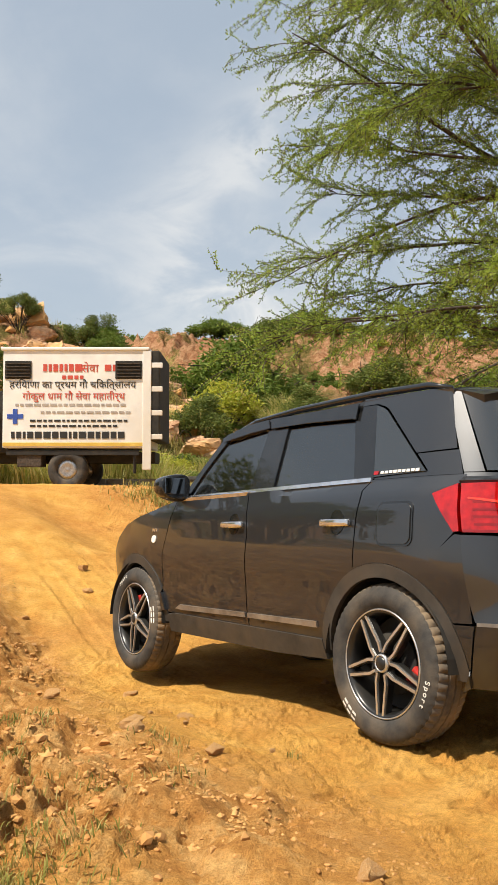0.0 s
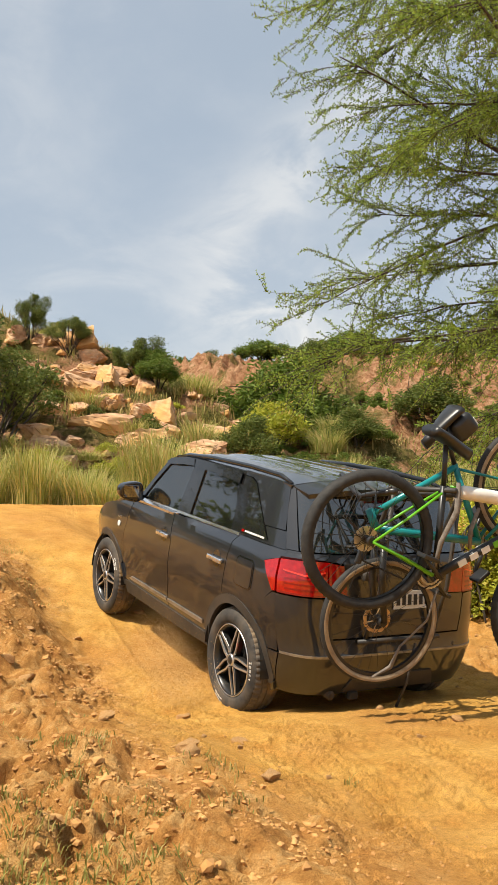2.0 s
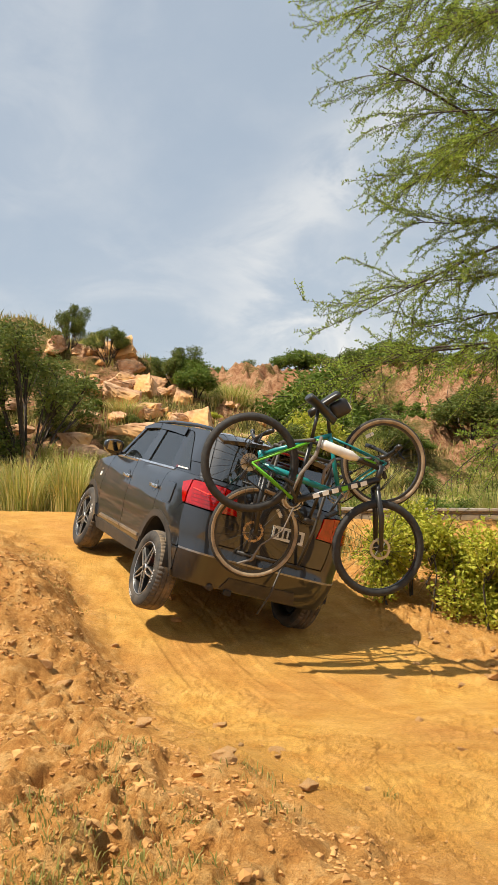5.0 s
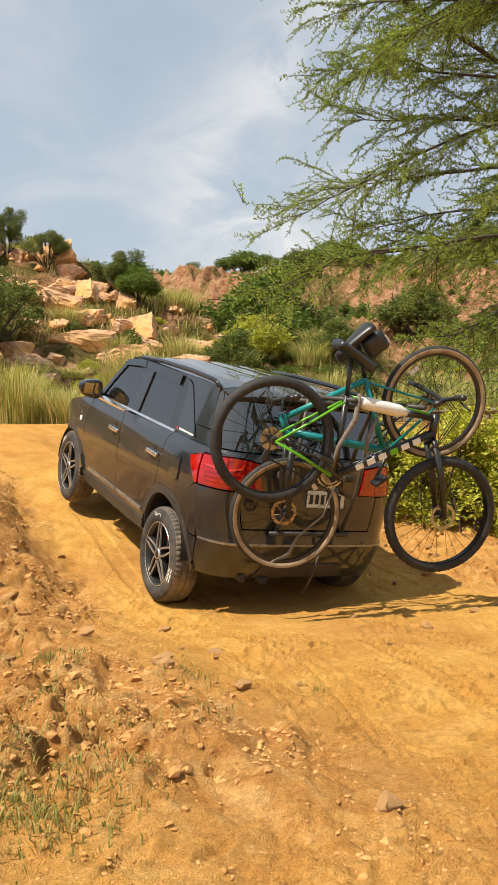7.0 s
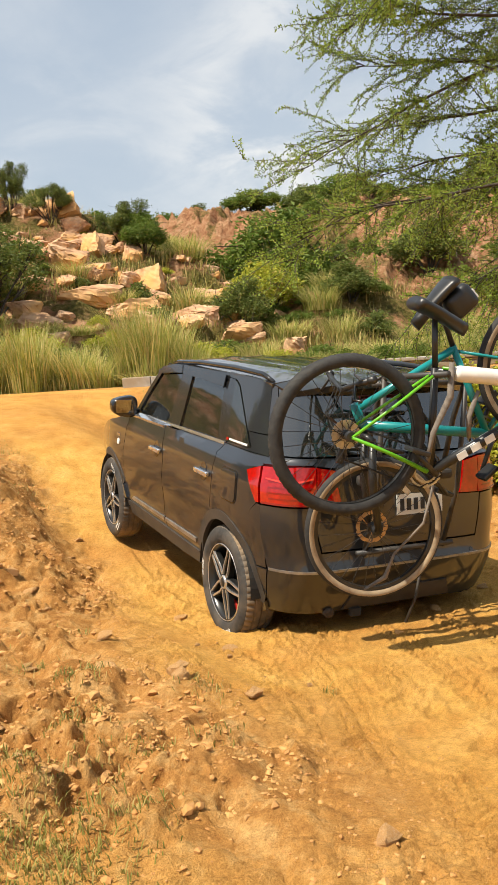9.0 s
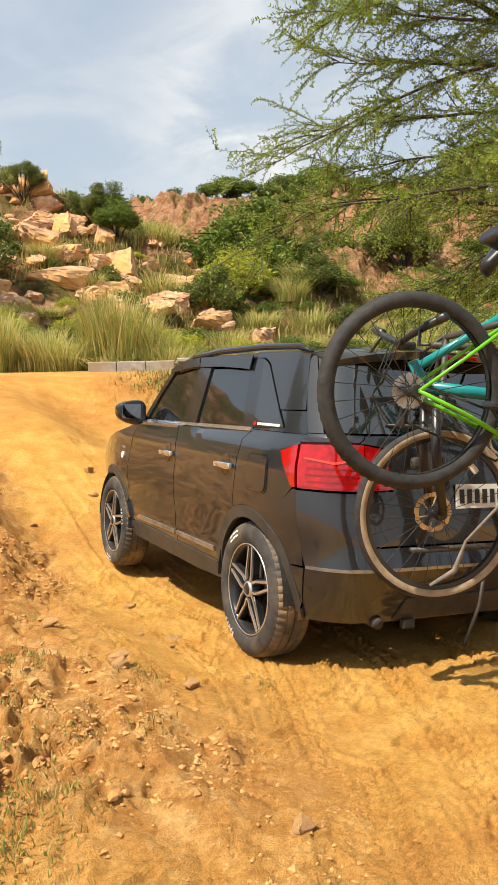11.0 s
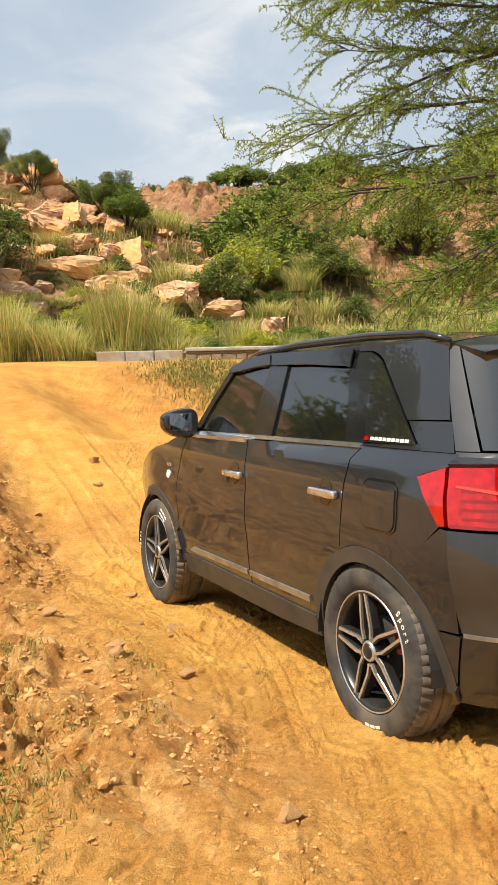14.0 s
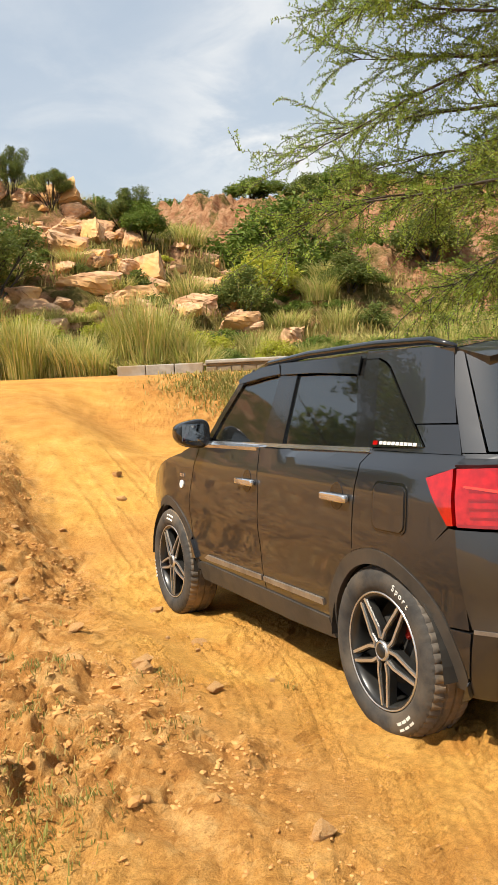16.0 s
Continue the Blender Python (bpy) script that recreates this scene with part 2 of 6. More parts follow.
def vnoise(x, y, seed=0):
    ix, iy = np.floor(x), np.floor(y)
    fx, fy = x - ix, y - iy
    fx, fy = fx * fx * (3 - 2 * fx), fy * fy * (3 - 2 * fy)
    a, b_ = hash_grid(ix, iy, seed), hash_grid(ix + 1, iy, seed)
    c_, d = hash_grid(ix, iy + 1, seed), hash_grid(ix + 1, iy + 1, seed)
    return (a + (b_ - a) * fx) * (1 - fy) + (c_ + (d - c_) * fx) * fy


def fbm(x, y, octaves=4, seed=0, gain=0.5):
    v, amp, tot = 0.0, 1.0, 0.0
    for k in range(octaves):
        v = v + amp * vnoise(x * 2 ** k + 13.7 * k, y * 2 ** k - 7.3 * k, seed + k)
        tot += amp
        amp *= gain
    return v / tot - 0.5


def sstep(v, a, b_):
    u = np.clip((v - a) / (b_ - a), 0, 1)
    return u * u * (3 - 2 * u)


def bell(v, m, w):
    return np.exp(-((v - m) / w) ** 2)


# ---------------------------------------------------------------- ground
KNOT_S = (-40, -3, 0.5, 1.6, 2.4, 4.0, 5.3, 6.2, 7.0, 7.8, 8.5, 9.1, 9.8, 10.4, 12.0, 13.2, 60)
KNOT_Z = (0.3, 0.25, 0.20, 0.14, 0.03, -0.06, -0.22, -0.17, -0.05, 0.15, 0.32, 0.50, 0.69, 0.80, 1.00, 1.13, 1.13)


def base_height(x, y):
    """The smooth lie of the land: dip, ramp, road shelf, hill and quarry ridge."""
    s, c = -0.5 * x + 0.866 * y, 0.866 * x + 0.5 * y
    z = sum(np.interp(s + d, KNOT_S, KNOT_Z) for d in (-0.3, -0.15, 0, 0.15, 0.3)) / 5
    near = 1 - sstep(y, 11, 14.5)
    bank = (0.22 + 0.30 * bell(s, 7.6, 1.3) - 0.12 * sstep(s, 9.0, 10.5)) * sstep(-c, -2.05, -1.15) * (0.2 + 0.8 * sstep(s, 1.2, 2.8))
    bank = bank + 0.06 * np.clip(0.6 - c, 0, 6)
    z = z + near * bank
    right = -(0.03 + 0.35 * sstep(s, 8.5, 9.9) * (1 - sstep(s, 11.2, 13.0))) * sstep(c, 2.7, 3.8)
    z = z + near * right
    z = z + near * 0.10 * sstep(c, 5.0, 7.0)
    z = z + (1.10 - z) * sstep(y, 13.0, 15.2)
    z = z - 0.10 * sstep(y, 13.8, 16.0)
    # beyond the road
    far = sstep(y, 18.6, 21.0)
    z = z - far * 0.25
    wob = 6 * fbm(x * 0.06, y * 0.06, 3, 40)
    peak = np.interp(x, (-60, -22, -14, -10, -6.5, -4.0, -1.5, 1, 60), (10.5, 9.0, 8.6, 7.0, 5.2, 3.4, 1.4, 0.6, 0.0))
    hill = peak * (0.30 * sstep(y + wob * 0.4, 22, 27) + 0.70 * sstep(y + wob * 0.6, 25, 36))
    mound = 2.3 * bell(x, 2.0, 3.2) * bell(y, 33, 4.5) + 1.6 * bell(x, -3.5, 3.5) * bell(y, 40, 6)
    ridge = 4.8 * sstep(y + wob + 0.12 * x, 46, 56) + 7.0 * sstep(y + 1.4 * wob + 0.12 * x, 56, 71) + 2.5 * sstep(y, 80, 140)
    floor_ = 1.2 * sstep(y, 26, 46)
    rough = far * (fbm(x * 0.35, y * 0.35, 5, 11) * 1.6 * sstep(y, 22, 34) + fbm(x * 0.12, y * 0.12, 3, 17) * 2.0 * sstep(y, 30, 50))
    crag = far * sstep(y, 44, 56) * (1 - sstep(y, 74, 90)) * (np.abs(fbm(x * 0.22, y * 0.16, 5, 23)) * 6.5 + np.abs(fbm(x * 0.9, y * 0.5, 4, 29)) * 2.6)
    crag = crag - far * sstep(y, 24, 28) * (1 - sstep(y, 36, 42)) * np.maximum(0, fbm(x * 0.55, y * 0.75, 4, 37)) * 1.6
    top = np.maximum(hill, 0)
    z = z + np.maximum(top, ridge + floor_) + mound + rough - crag
    # the land behind and beside the viewer stays level
    return z


pr_ = random.Random(19)
TRACKS = ((0.42, 3.9, 0.016, 0.085, 0.040, 0.9, 0.5, 9.0), (0.66, 4.0, 0.014, 0.080, 0.034, -0.8, 0.5, 8.5), (0.98, 4.1, 0.020, 0.09, 0.046, 0.6, 0.5, 9.5), (0.16, 3.7, 0.010, 0.075, 0.036, 0.0, 0.5, 6.5),
          (-0.40, 3.2, 0.012, 0.11, 0.058, 0.0, 2.6, 3.4), (1.36, 4.2, 0.016, 0.085, 0.040, -0.7, 0.5, 9.0), (-0.12, 3.4, 0.010, 0.08, 0.042, 0.5, 2.5, 8.0), (2.5, 4.6, 0.018, 0.09, 0.044, 0.5, 0.5, 9.0))
PRINTS = [(pr_.uniform(-0.9, 1.9), pr_.uniform(1.7, 4.6), pr_.uniform(0.6, 2.6), pr_.uniform(0.6, 1.15)) for _ in range(46)]


def ridged(x, y, octaves, seed):
    """Sharp-crested noise between 0 and 1."""
    v, amp, tot = 0.0, 1.0, 0.0
    for k in range(octaves):
        v = v + amp * (1 - np.abs(2 * vnoise(x * 2 ** k + 5.1 * k, y * 2 ** k + 3.7 * k, seed + k) - 1))
        tot += amp
        amp *= 0.55
    return v / tot


def dug_share(x, y):
    """Where the bank is dug over and cloddy rather than packed."""
    s, c = -0.5 * x + 0.866 * y, 0.866 * x + 0.5 * y
    edge = 0.35 * fbm(x * 1.1, y * 1.1, 3, 61)
    left = sstep(-c + edge + 0.5 * sstep(s, 4.6, 6.2), -1.80, -1.15) * sstep(y, 1.2, 2.6) * (1 - 0.8 * sstep(s, 9.2, 11.0))
    right = 0.7 * sstep(c + edge, 4.5, 5.2) * sstep(s, 3.5, 5.0)
    return left + right


def ground_z(x, y):
    """The ground with its lumps, ruts and prints."""
    s, c = -0.5 * x + 0.866 * y, 0.866 * x + 0.5 * y
    z = base_height(x, y)
    near = 1 - sstep(y, 12.5, 17.0)
    dug = dug_share(x, y)
    lumps = fbm(x * 5.0, y * 5.0, 3, 3) * 0.15 + np.abs(fbm(x * 2.3, y * 2.3, 4, 5)) * 0.34 - 0.08
    broken = sstep(vnoise(x * 2.1, y * 2.1, 89), 0.25, 0.7)
    jx, jy = x + 0.02 * vnoise(x * 40, y * 40, 95), y + 0.02 * vnoise(x * 40, y * 40, 96)
    crumbs = broken * (sstep(vnoise(jx * 11, jy * 11, 83), 0.46, 0.60) * 0.038 + sstep(vnoise(jx * 23, jy * 23, 87), 0.45, 0.58) * 0.024 + (vnoise(x * 45, y * 45, 88) - 0.5) * 0.014 - sstep(ridged(jx * 4.5, jy * 4.5, 1, 93), 0.90, 0.97) * 0.05)
    z = z + near * dug * (lumps + crumbs)
    z = z + near * (fbm(x * 1.3, y * 1.3, 3, 8) * 0.05 + fbm(x * 7, y * 7, 4, 9) * 0.014)
    # soft sand scuffed by wheels and feet
    firm = near * (1 - 0.75 * np.clip(dug, 0, 1))
    soft = firm * sstep(vnoise(x * 1.1, y * 1.1, 57), 0.30, 0.6)
    wx, wy = x + 0.06 * fbm(x * 6, y * 6, 2, 41), y + 0.06 * fbm(x * 6, y * 6, 2, 43)
    z = z + soft * (sstep(ridged(wx * 8.5, wy * 4.2, 2, 45), 0.78, 0.83) * 0.009 + sstep(ridged(wx * 15, wy * 10, 1, 47), 0.80, 0.92) * 0.007 + (vnoise(x * 38, y * 38, 49) - 0.5) * 0.006)
    # wheel tracks: they run straight ahead from the viewer, then swing up the ramp
    for x0, turn_y, depth, wide, wave, slant, y0, y1 in TRACKS:
        bend = 0.27 * ((y - turn_y) + np.sqrt((y - turn_y) ** 2 + 0.5))
        q = (x - x0 + bend - 0.025 * np.sin(y * 2.1 + x0 * 9)) * 0.93
        aq = np.abs(q)
        on = firm * sstep(y, y0, y0 + 0.3) * (1 - sstep(y, y1, y1 + 0.6)) * sstep(vnoise(y * 1.6, x0 * 9 + 0 * y, 71), 0.18, 0.34)
        prof = 1 - sstep(aq, wide * 0.85, wide)
        lug = sstep(np.sin((y + slant * aq) * 6.283 / (1.5 * wave)), -0.25, 0.15) * sstep(np.abs(np.sin(q * 3.1416 / wide * 1.5)), 0.18, 0.35) * (1 - sstep(y, 4.6, 6.2))
        z = z - on * depth * (0.6 * prof - 0.35 * bell(aq, wide * 1.2, wide * 0.15)) + on * prof * 0.022 * lug
    # foot prints and scuffs in the soft sand
    for px, py, pa, pl in PRINTS:
        u, v = (x - px) * math.cos(pa) + (y - py) * math.sin(pa), (y - py) * math.cos(pa) - (x - px) * math.sin(pa)
        d = (u / (0.105 * pl)) ** 2 + ((v - 0.012 * np.sin(u * 18)) / (0.040 * pl)) ** 2
        z = z - 0.020 * np.exp(-d ** 4) + 0.008 * np.exp(-((d - 1.5) / 0.5) ** 2)
    return z


def graded(a, b_, lo, hi, step, grow=1.13, cap=60.0):
    """Coordinates from lo to hi, at an even step in [a, b_] and ever wider outside it."""
    v = list(np.arange(a, b_, step))
    d = step
    q = v[-1]
    while q < hi:
        d = min(d * grow, cap)
        q += d
        v.append(q)
    d, q, left = step, v[0], []
    while q > lo:
        d = min(d * grow, cap)
        q -= d
        left.append(q)
    return np.array(left[::-1] + v)


def mesh_object(name, verts, faces, mat, parent=None, smooth=False, label=""):
    me = bpy.data.meshes.new(name)
    me.from_pydata(verts if isinstance(verts, list) else verts.tolist(), [], faces if isinstance(faces, list) else faces.tolist())
    me.materials.append(mat)
    if smooth:
        me.polygons.foreach_set("use_smooth", [True] * len(me.polygons))
    ob = new(name, me)
    if parent is not None:
        ob.parent = parent
    if label:
        tagged(ob, label)
    return ob


def build_ground():
    xs = graded(-1.75, 2.05, -1500, 1500, 0.0105, 1.022, 80)
    back = graded(1.7, 1.8, -1500, 1.8, 0.05, 1.3, 80)
    y2 = list(back[back <= 1.75])
    while y2[-1] < 12.6:
        y2.append(y2[-1] + 0.0042 * y2[-1])
    d = y2[-1] - y2[-2]
    while y2[-1] < 2500:
        d = min(d * 1.02, 0.27) if y2[-1] < 75 else min(d * 1.12, 120)
        y2.append(y2[-1] + d)
    ys = np.array(y2)
    X, Y = np.meshgrid(xs, ys)
    Z = ground_z(X, Y)
    nx, ny = len(xs), len(ys)
    verts = np.stack([X.ravel(), Y.ravel(), Z.ravel()], 1)
    i = np.arange(nx * ny).reshape(ny, nx)
    faces = np.stack([i[:-1, :-1].ravel(), i[:-1, 1:].ravel(), i[1:, 1:].ravel(), i[1:, :-1].ravel()], 1)
    ob = mesh_object("ground", verts, faces, EARTH, smooth=True)
    wild = (sstep(Y, 18.0, 19.5) + sstep(-X, 9, 14) * sstep(Y, 6, 12)).clip(0, 1).ravel()
    cliff = (sstep(Y, 44, 50) * (1 - sstep(Y, 70, 76)) * sstep(fbm(X * 0.09, Y * 0.07, 4, 31), -0.16, -0.02)).ravel()
    dug = dug_share(X, Y).clip(0, 1).ravel()
    for nm, v in (("wild", wild), ("cliff", cliff), ("dug", dug)):
        a = ob.data.attributes.new(nm, 'FLOAT', 'POINT')
        a.data.foreach_set("value", v.astype(np.float32))
    tagged(ob, "orange sandy earth track with clods, ruts and scrub hill beyond", "ground", kind="structure")
    return ob


ground = build_ground()


def gz(x, y):
    return float(ground_z(np.array(x, dtype=float), np.array(y, dtype=float)))



# ---------------------------------------------------------------- building helpers
def part(name, bm, mat, parent=None, label="", smooth=False):
    me = bpy.data.meshes.new(name)
    bm.to_mesh(me)
    bm.free()
    for m in (mat if isinstance(mat, (list, tuple)) else (mat,)):
        me.materials.append(m)
    if smooth:
        me.polygons.foreach_set("use_smooth", [True] * len(me.polygons))
    ob = new(name, me)
    if parent is not None:
        ob.parent = parent
    if label:
        tagged(ob, label)
    return ob


def thing(name, label, category, m=None, group="", kind=""):
    ob = new(name)
    ob.empty_display_size = 0.2
    if m is not None:
        ob.matrix_world = m
    return tagged(ob, label, category, group, kind)


def box_bm(sx, sy, sz, at=(0, 0, 0), bevel=0.0, bm=None, segments=2):
    b = bm or bmesh.new()
    r = bmesh.ops.create_cube(b, size=1.0, matrix=Matrix.Translation(at) @ Matrix.Diagonal((sx, sy, sz, 1)))
    if bevel:
        es = list({e for v in r["verts"] for e in v.link_edges})
        bmesh.ops.bevel(b, geom=es, offset=bevel, segments=segments, affect='EDGES', profile=0.6)
    return b


def tube_arrays(points, radii, sides=5):
    """Vertices and faces of a tapered tube along points."""
    pts = [Vector(p) for p in points]
    verts, faces = [], []
    up = Vector((0.31, 0.17, 0.93))
    for k, p in enumerate(pts):
        d = (pts[min(k + 1, len(pts) - 1)] - pts[max(k - 1, 0)]).normalized()
        a = d.cross(up)
        if a.length < 0.05:
            a = d.cross(Vector((1, 0, 0)))
        a.normalize()
        b_ = d.cross(a)
        for j in range(sides):
            t = 2 * math.pi * j / sides
            verts.append(tuple(p + (a * math.cos(t) + b_ * math.sin(t)) * radii[k]))
    n = len(pts)
    for k in range(n - 1):
        for j in range(sides):
            j2 = (j + 1) % sides
            faces.append((k * sides + j, k * sides + j2, (k + 1) * sides + j2, (k + 1) * sides + j))
    faces.append(tuple(range(sides))[::-1])
    faces.append(tuple((n - 1) * sides + j for j in range(sides)))
    return verts, faces


class Gather:
    """Collects many tubes or leaves into one mesh."""

    def __init__(self):
        self.v, self.f = [], []

    def add(self, verts, faces):
        o = len(self.v)
        self.v += verts
        self.f += [tuple(i + o for i in f) for f in faces]

    def tube(self, points, radii, sides=5):
        self.add(*tube_arrays(points, radii, sides))

    def make(self, name, mat, parent=None, smooth=False, label="", kind=""):
        ob = mesh_object(name, self.v, self.f, mat, parent, smooth, label)
        if kind:
            tagged(ob, kind=kind)
        return ob


def tube_part(name, points, r, mat, parent, sides=10, label=""):
    g = Gather()
    rr = r if isinstance(r, (list, tuple)) else [r] * len(points)
    g.tube(points, rr, sides)
    return g.make(name, mat, parent, True, label)


def leaves(points, size, rng, flat=0.5, aspect=0.45):
    """Pointed four-cornered leaves round the given points: arrays of vertices and faces."""
    n = len(points)
    d = rng.normal(size=(n, 3))
    d[:, 2] *= flat
    d /= np.linalg.norm(d, axis=1)[:, None] + 1e-9
    w = np.cross(d, rng.normal(size=(n, 3)))
    w /= np.linalg.norm(w, axis=1)[:, None] + 1e-9
    L = size * rng.uniform(0.6, 1.3, n)[:, None]
    up = np.cross(d, w) * L * 0.12
    a = points
    b_ = points + d * L * 0.45 + w * L * aspect * 0.5 + up
    c_ = points + d * L
    e = points + d * L * 0.45 - w * L * aspect * 0.5 + up
    v = np.stack([a, b_, c_, e], 1).reshape(-1, 3)
    i = np.arange(n)[:, None] * 4
    return v, np.concatenate([i, i + 1, i + 2, i + 3], 1)


def bush_meshes(seed, leaf_mat, blobs, count, leaf, stem_r=0.02):
    """A bush in a unit space about 1 m high: meshes of its stems and its crown."""
    rng = np.random.default_rng(seed)
    stems = Gather()
    pts = []
    for k, (bx, by, bz, br) in enumerate(blobs):
        stems.tube([(0.1 * bx, 0.1 * by, -0.08), (0.5 * bx, 0.5 * by, 0.45 * bz), (bx, by, bz)], [stem_r, stem_r * 0.7, stem_r * 0.35], 5)
        for _ in range(7):
            q = np.array((bx, by, bz)) + rng.normal(size=3) * br * 0.55
            stems.tube([(0.7 * bx, 0.7 * by, 0.65 * bz), tuple((q + (bx, by, bz)) / 2 + rng.normal(size=3) * 0.03), tuple(q)], [stem_r * 0.4, stem_r * 0.28, stem_r * 0.12], 3)
        m = int(count * br ** 2 / sum(b[3] ** 2 for b in blobs))
        u = rng.normal(size=(m, 3))
        u /= np.linalg.norm(u, axis=1)[:, None]
        clump = 0.80 + 0.38 * np.sin(u[:, 0] * 7 + k * 2.1) * np.sin(u[:, 1] * 6 + k) * np.cos(u[:, 2] * 5 + 2 * k)
        r = br * (0.30 + 0.80 * rng.random(m) ** 0.6) * clump
        p = u * r[:, None] * np.array((1.0, 1.0, 0.8)) + np.array((bx, by, bz))
        pts.append(p[p[:, 2] > 0.0])
    v, f = leaves(np.concatenate(pts), leaf, rng)
    crown = bpy.data.meshes.new("crown")
    crown.from_pydata(v.tolist(), [], f.tolist())
    crown.materials.append(leaf_mat)
    st = bpy.data.meshes.new("branchwork")
    st.from_pydata(stems.v, [], stems.f)
    st.materials.append(BARK)
    return st, crown


def put_bush(meshes, x, y, size, turn, label, category="bush", group="", squash=1.0, name="bush", sink=0.05, z=None):
    e = thing(name, label, category, group=group)
    e.location = (x, y, (gz(x, y) if z is None else z) - sink)
    e.rotation_euler = (0, 0, turn)
    e.scale = (size, size, size * squash)
    for nm, me in zip(("branchwork", "crown"), meshes):
        o = new(nm, me)
        o.parent = e
    return e


BLOB_A = [(0, 0, 0.62, 0.36), (0.32, 0.1, 0.45, 0.30), (-0.34, 0.02, 0.42, 0.30), (0.05, -0.3, 0.38, 0.28), (-0.1, 0.28, 0.40, 0.28), (0.18, 0.0, 0.80, 0.22)]
BLOB_B = [(0, 0, 0.45, 0.34), (0.42, -0.05, 0.36, 0.28), (-0.40, 0.1, 0.34, 0.28), (0.1, 0.3, 0.3, 0.25), (-0.15, -0.32, 0.3, 0.25)]
rb_ = random.Random(12)
BLOB_TREE = [(0.40 * rb_.uniform(-1, 1), 0.40 * rb_.uniform(-1, 1), rb_.uniform(0.36, 0.90), rb_.uniform(0.10, 0.19)) for _ in range(24)]
GREEN_BUSH = bush_meshes(1, BUSH_LEAF, BLOB_A, 9000, 0.055)
LOW_BUSH = bush_meshes(2, BUSH_LEAF, BLOB_B, 7000, 0.06)
DARK_BUSH = bush_meshes(3, DARK_LEAF, BLOB_A, 7000, 0.055)
SMALL_TREE = bush_meshes(4, DARK_LEAF, BLOB_TREE, 15000, 0.030, 0.010)
OLIVE_BUSH = bush_meshes(5, HEDGE_LEAF, BLOB_B, 6000, 0.055)


def grass_mesh(seed, n, height, spread, width, lean=0.5):
    """A tussock of arching blades."""
    rng = np.random.default_rng(seed)
    v, f = [], []
    for k in range(n):
        a, r = rng.uniform(0, 2 * math.pi), spread * rng.random() ** 0.7
        base = np.array((r * math.cos(a), r * math.sin(a), 0.0))
        d = np.array((math.cos(a + rng.normal() * 0.6), math.sin(a + rng.normal() * 0.6), 0)) * lean * rng.uniform(0.2, 1.0)
        side = np.array((-d[1], d[0], 0)) / (np.linalg.norm(d) + 1e-6) * width * rng.uniform(0.6, 1.3)
        h = height * rng.uniform(0.45, 1.0)
        o = len(v)
        for t, w in ((0, 1.0), (0.4, 0.85), (0.75, 0.55), (1.0, 0.08)):
            p = base + d * h * t ** 1.9 + np.array((0, 0, h * (t - 0.22 * t * t * lean)))
            v += [tuple(p - side * w), tuple(p + side * w)]
        for j in range(3):
            f.append((o + 2 * j, o + 2 * j + 1, o + 2 * j + 3, o + 2 * j + 2))
    me = bpy.data.meshes.new("blades")
    me.from_pydata(v, [], f)
    return me


TALL_GRASS = [grass_mesh(s, 420, 1.0, 0.26, 0.006, 0.5) for s in (11, 12, 13)]
for me_ in TALL_GRASS:
    me_.materials.append(GRASS_BLADE)
TUFT = [grass_mesh(s, 60, 1.0, 0.6, 0.03, 0.8) for s in (21, 22)]
for me_ in TUFT:
    me_.materials.append(SHORT_GRASS)


# ---------------------------------------------------------------- road edge
def build_kerb():
    e = thing("kerb", "low grey concrete kerb along the road edge", "kerb", pose(0, 0, 0), kind="structure")
    x = -3.62
    k = 0
    while x < -1.75:
        bm = box_bm(0.608, 0.18, 0.42, (x + 0.305, 17.9, 1.0), 0.018)
        part("kerb_stone", bm, CONCRETE, e)
        x += 0.625
        k += 1


def rubble_wall(name, x0, x1, y0, y1, z0, z1, thick, label, seed):
    """A wall of roughly coursed stones with recessed joints and a coping."""
    rng = random.Random(seed)
    e = thing(name, label, "wall", kind="structure")
    n = Vector((x1 - x0, y1 - y0, 0))
    length = n.length
    n.normalize()
    ang = math.degrees(math.atan2(n.y, n.x))
    base = pose(x0, y0, 0, 0, 0, ang)
    core = box_bm(length, thick - 0.05, z1 - z0 - 0.05, (length / 2, 0, (z0 + z1) / 2 - 0.03))
    part("mortar_core", core, MASONRY, e).matrix_world = base
    z = z0
    while z < z1 - 0.09:
        h = rng.uniform(0.12, 0.19)
        h = min(h, z1 - 0.07 - z)
        if h < 0.05:
            break
        u = rng.uniform(-0.1, 0.0)
        while u < length:
            w = rng.uniform(0.2, 0.42)
            for side in (-1, 1):
                bm = box_bm(w - 0.018, 0.09 + rng.uniform(-0.015, 0.02), h - 0.016, (0, 0, 0), 0.016, segments=1)
                for v in bm.verts:
                    v.co += Vector((rng.uniform(-1, 1), rng.uniform(-1, 1), rng.uniform(-1, 1))) * 0.009
                part("stone", bm, MASONRY, e).matrix_world = base @ pose(u + w / 2, side * (thick / 2 - 0.045), z + h / 2)
            u += w
        z += h
    bm = box_bm(length + 0.06, thick + 0.06, 0.07, (length / 2, 0, z1 - 0.035), 0.015)
    part("coping", bm, CONCRETE, e).matrix_world = base
    return e


build_kerb()
rubble_wall("parapet_wall", -1.66, 7.2, 17.75, 18.3, 0.55, 1.26, 0.4, "rough stone culvert parapet with a weathered concrete coping", 5)



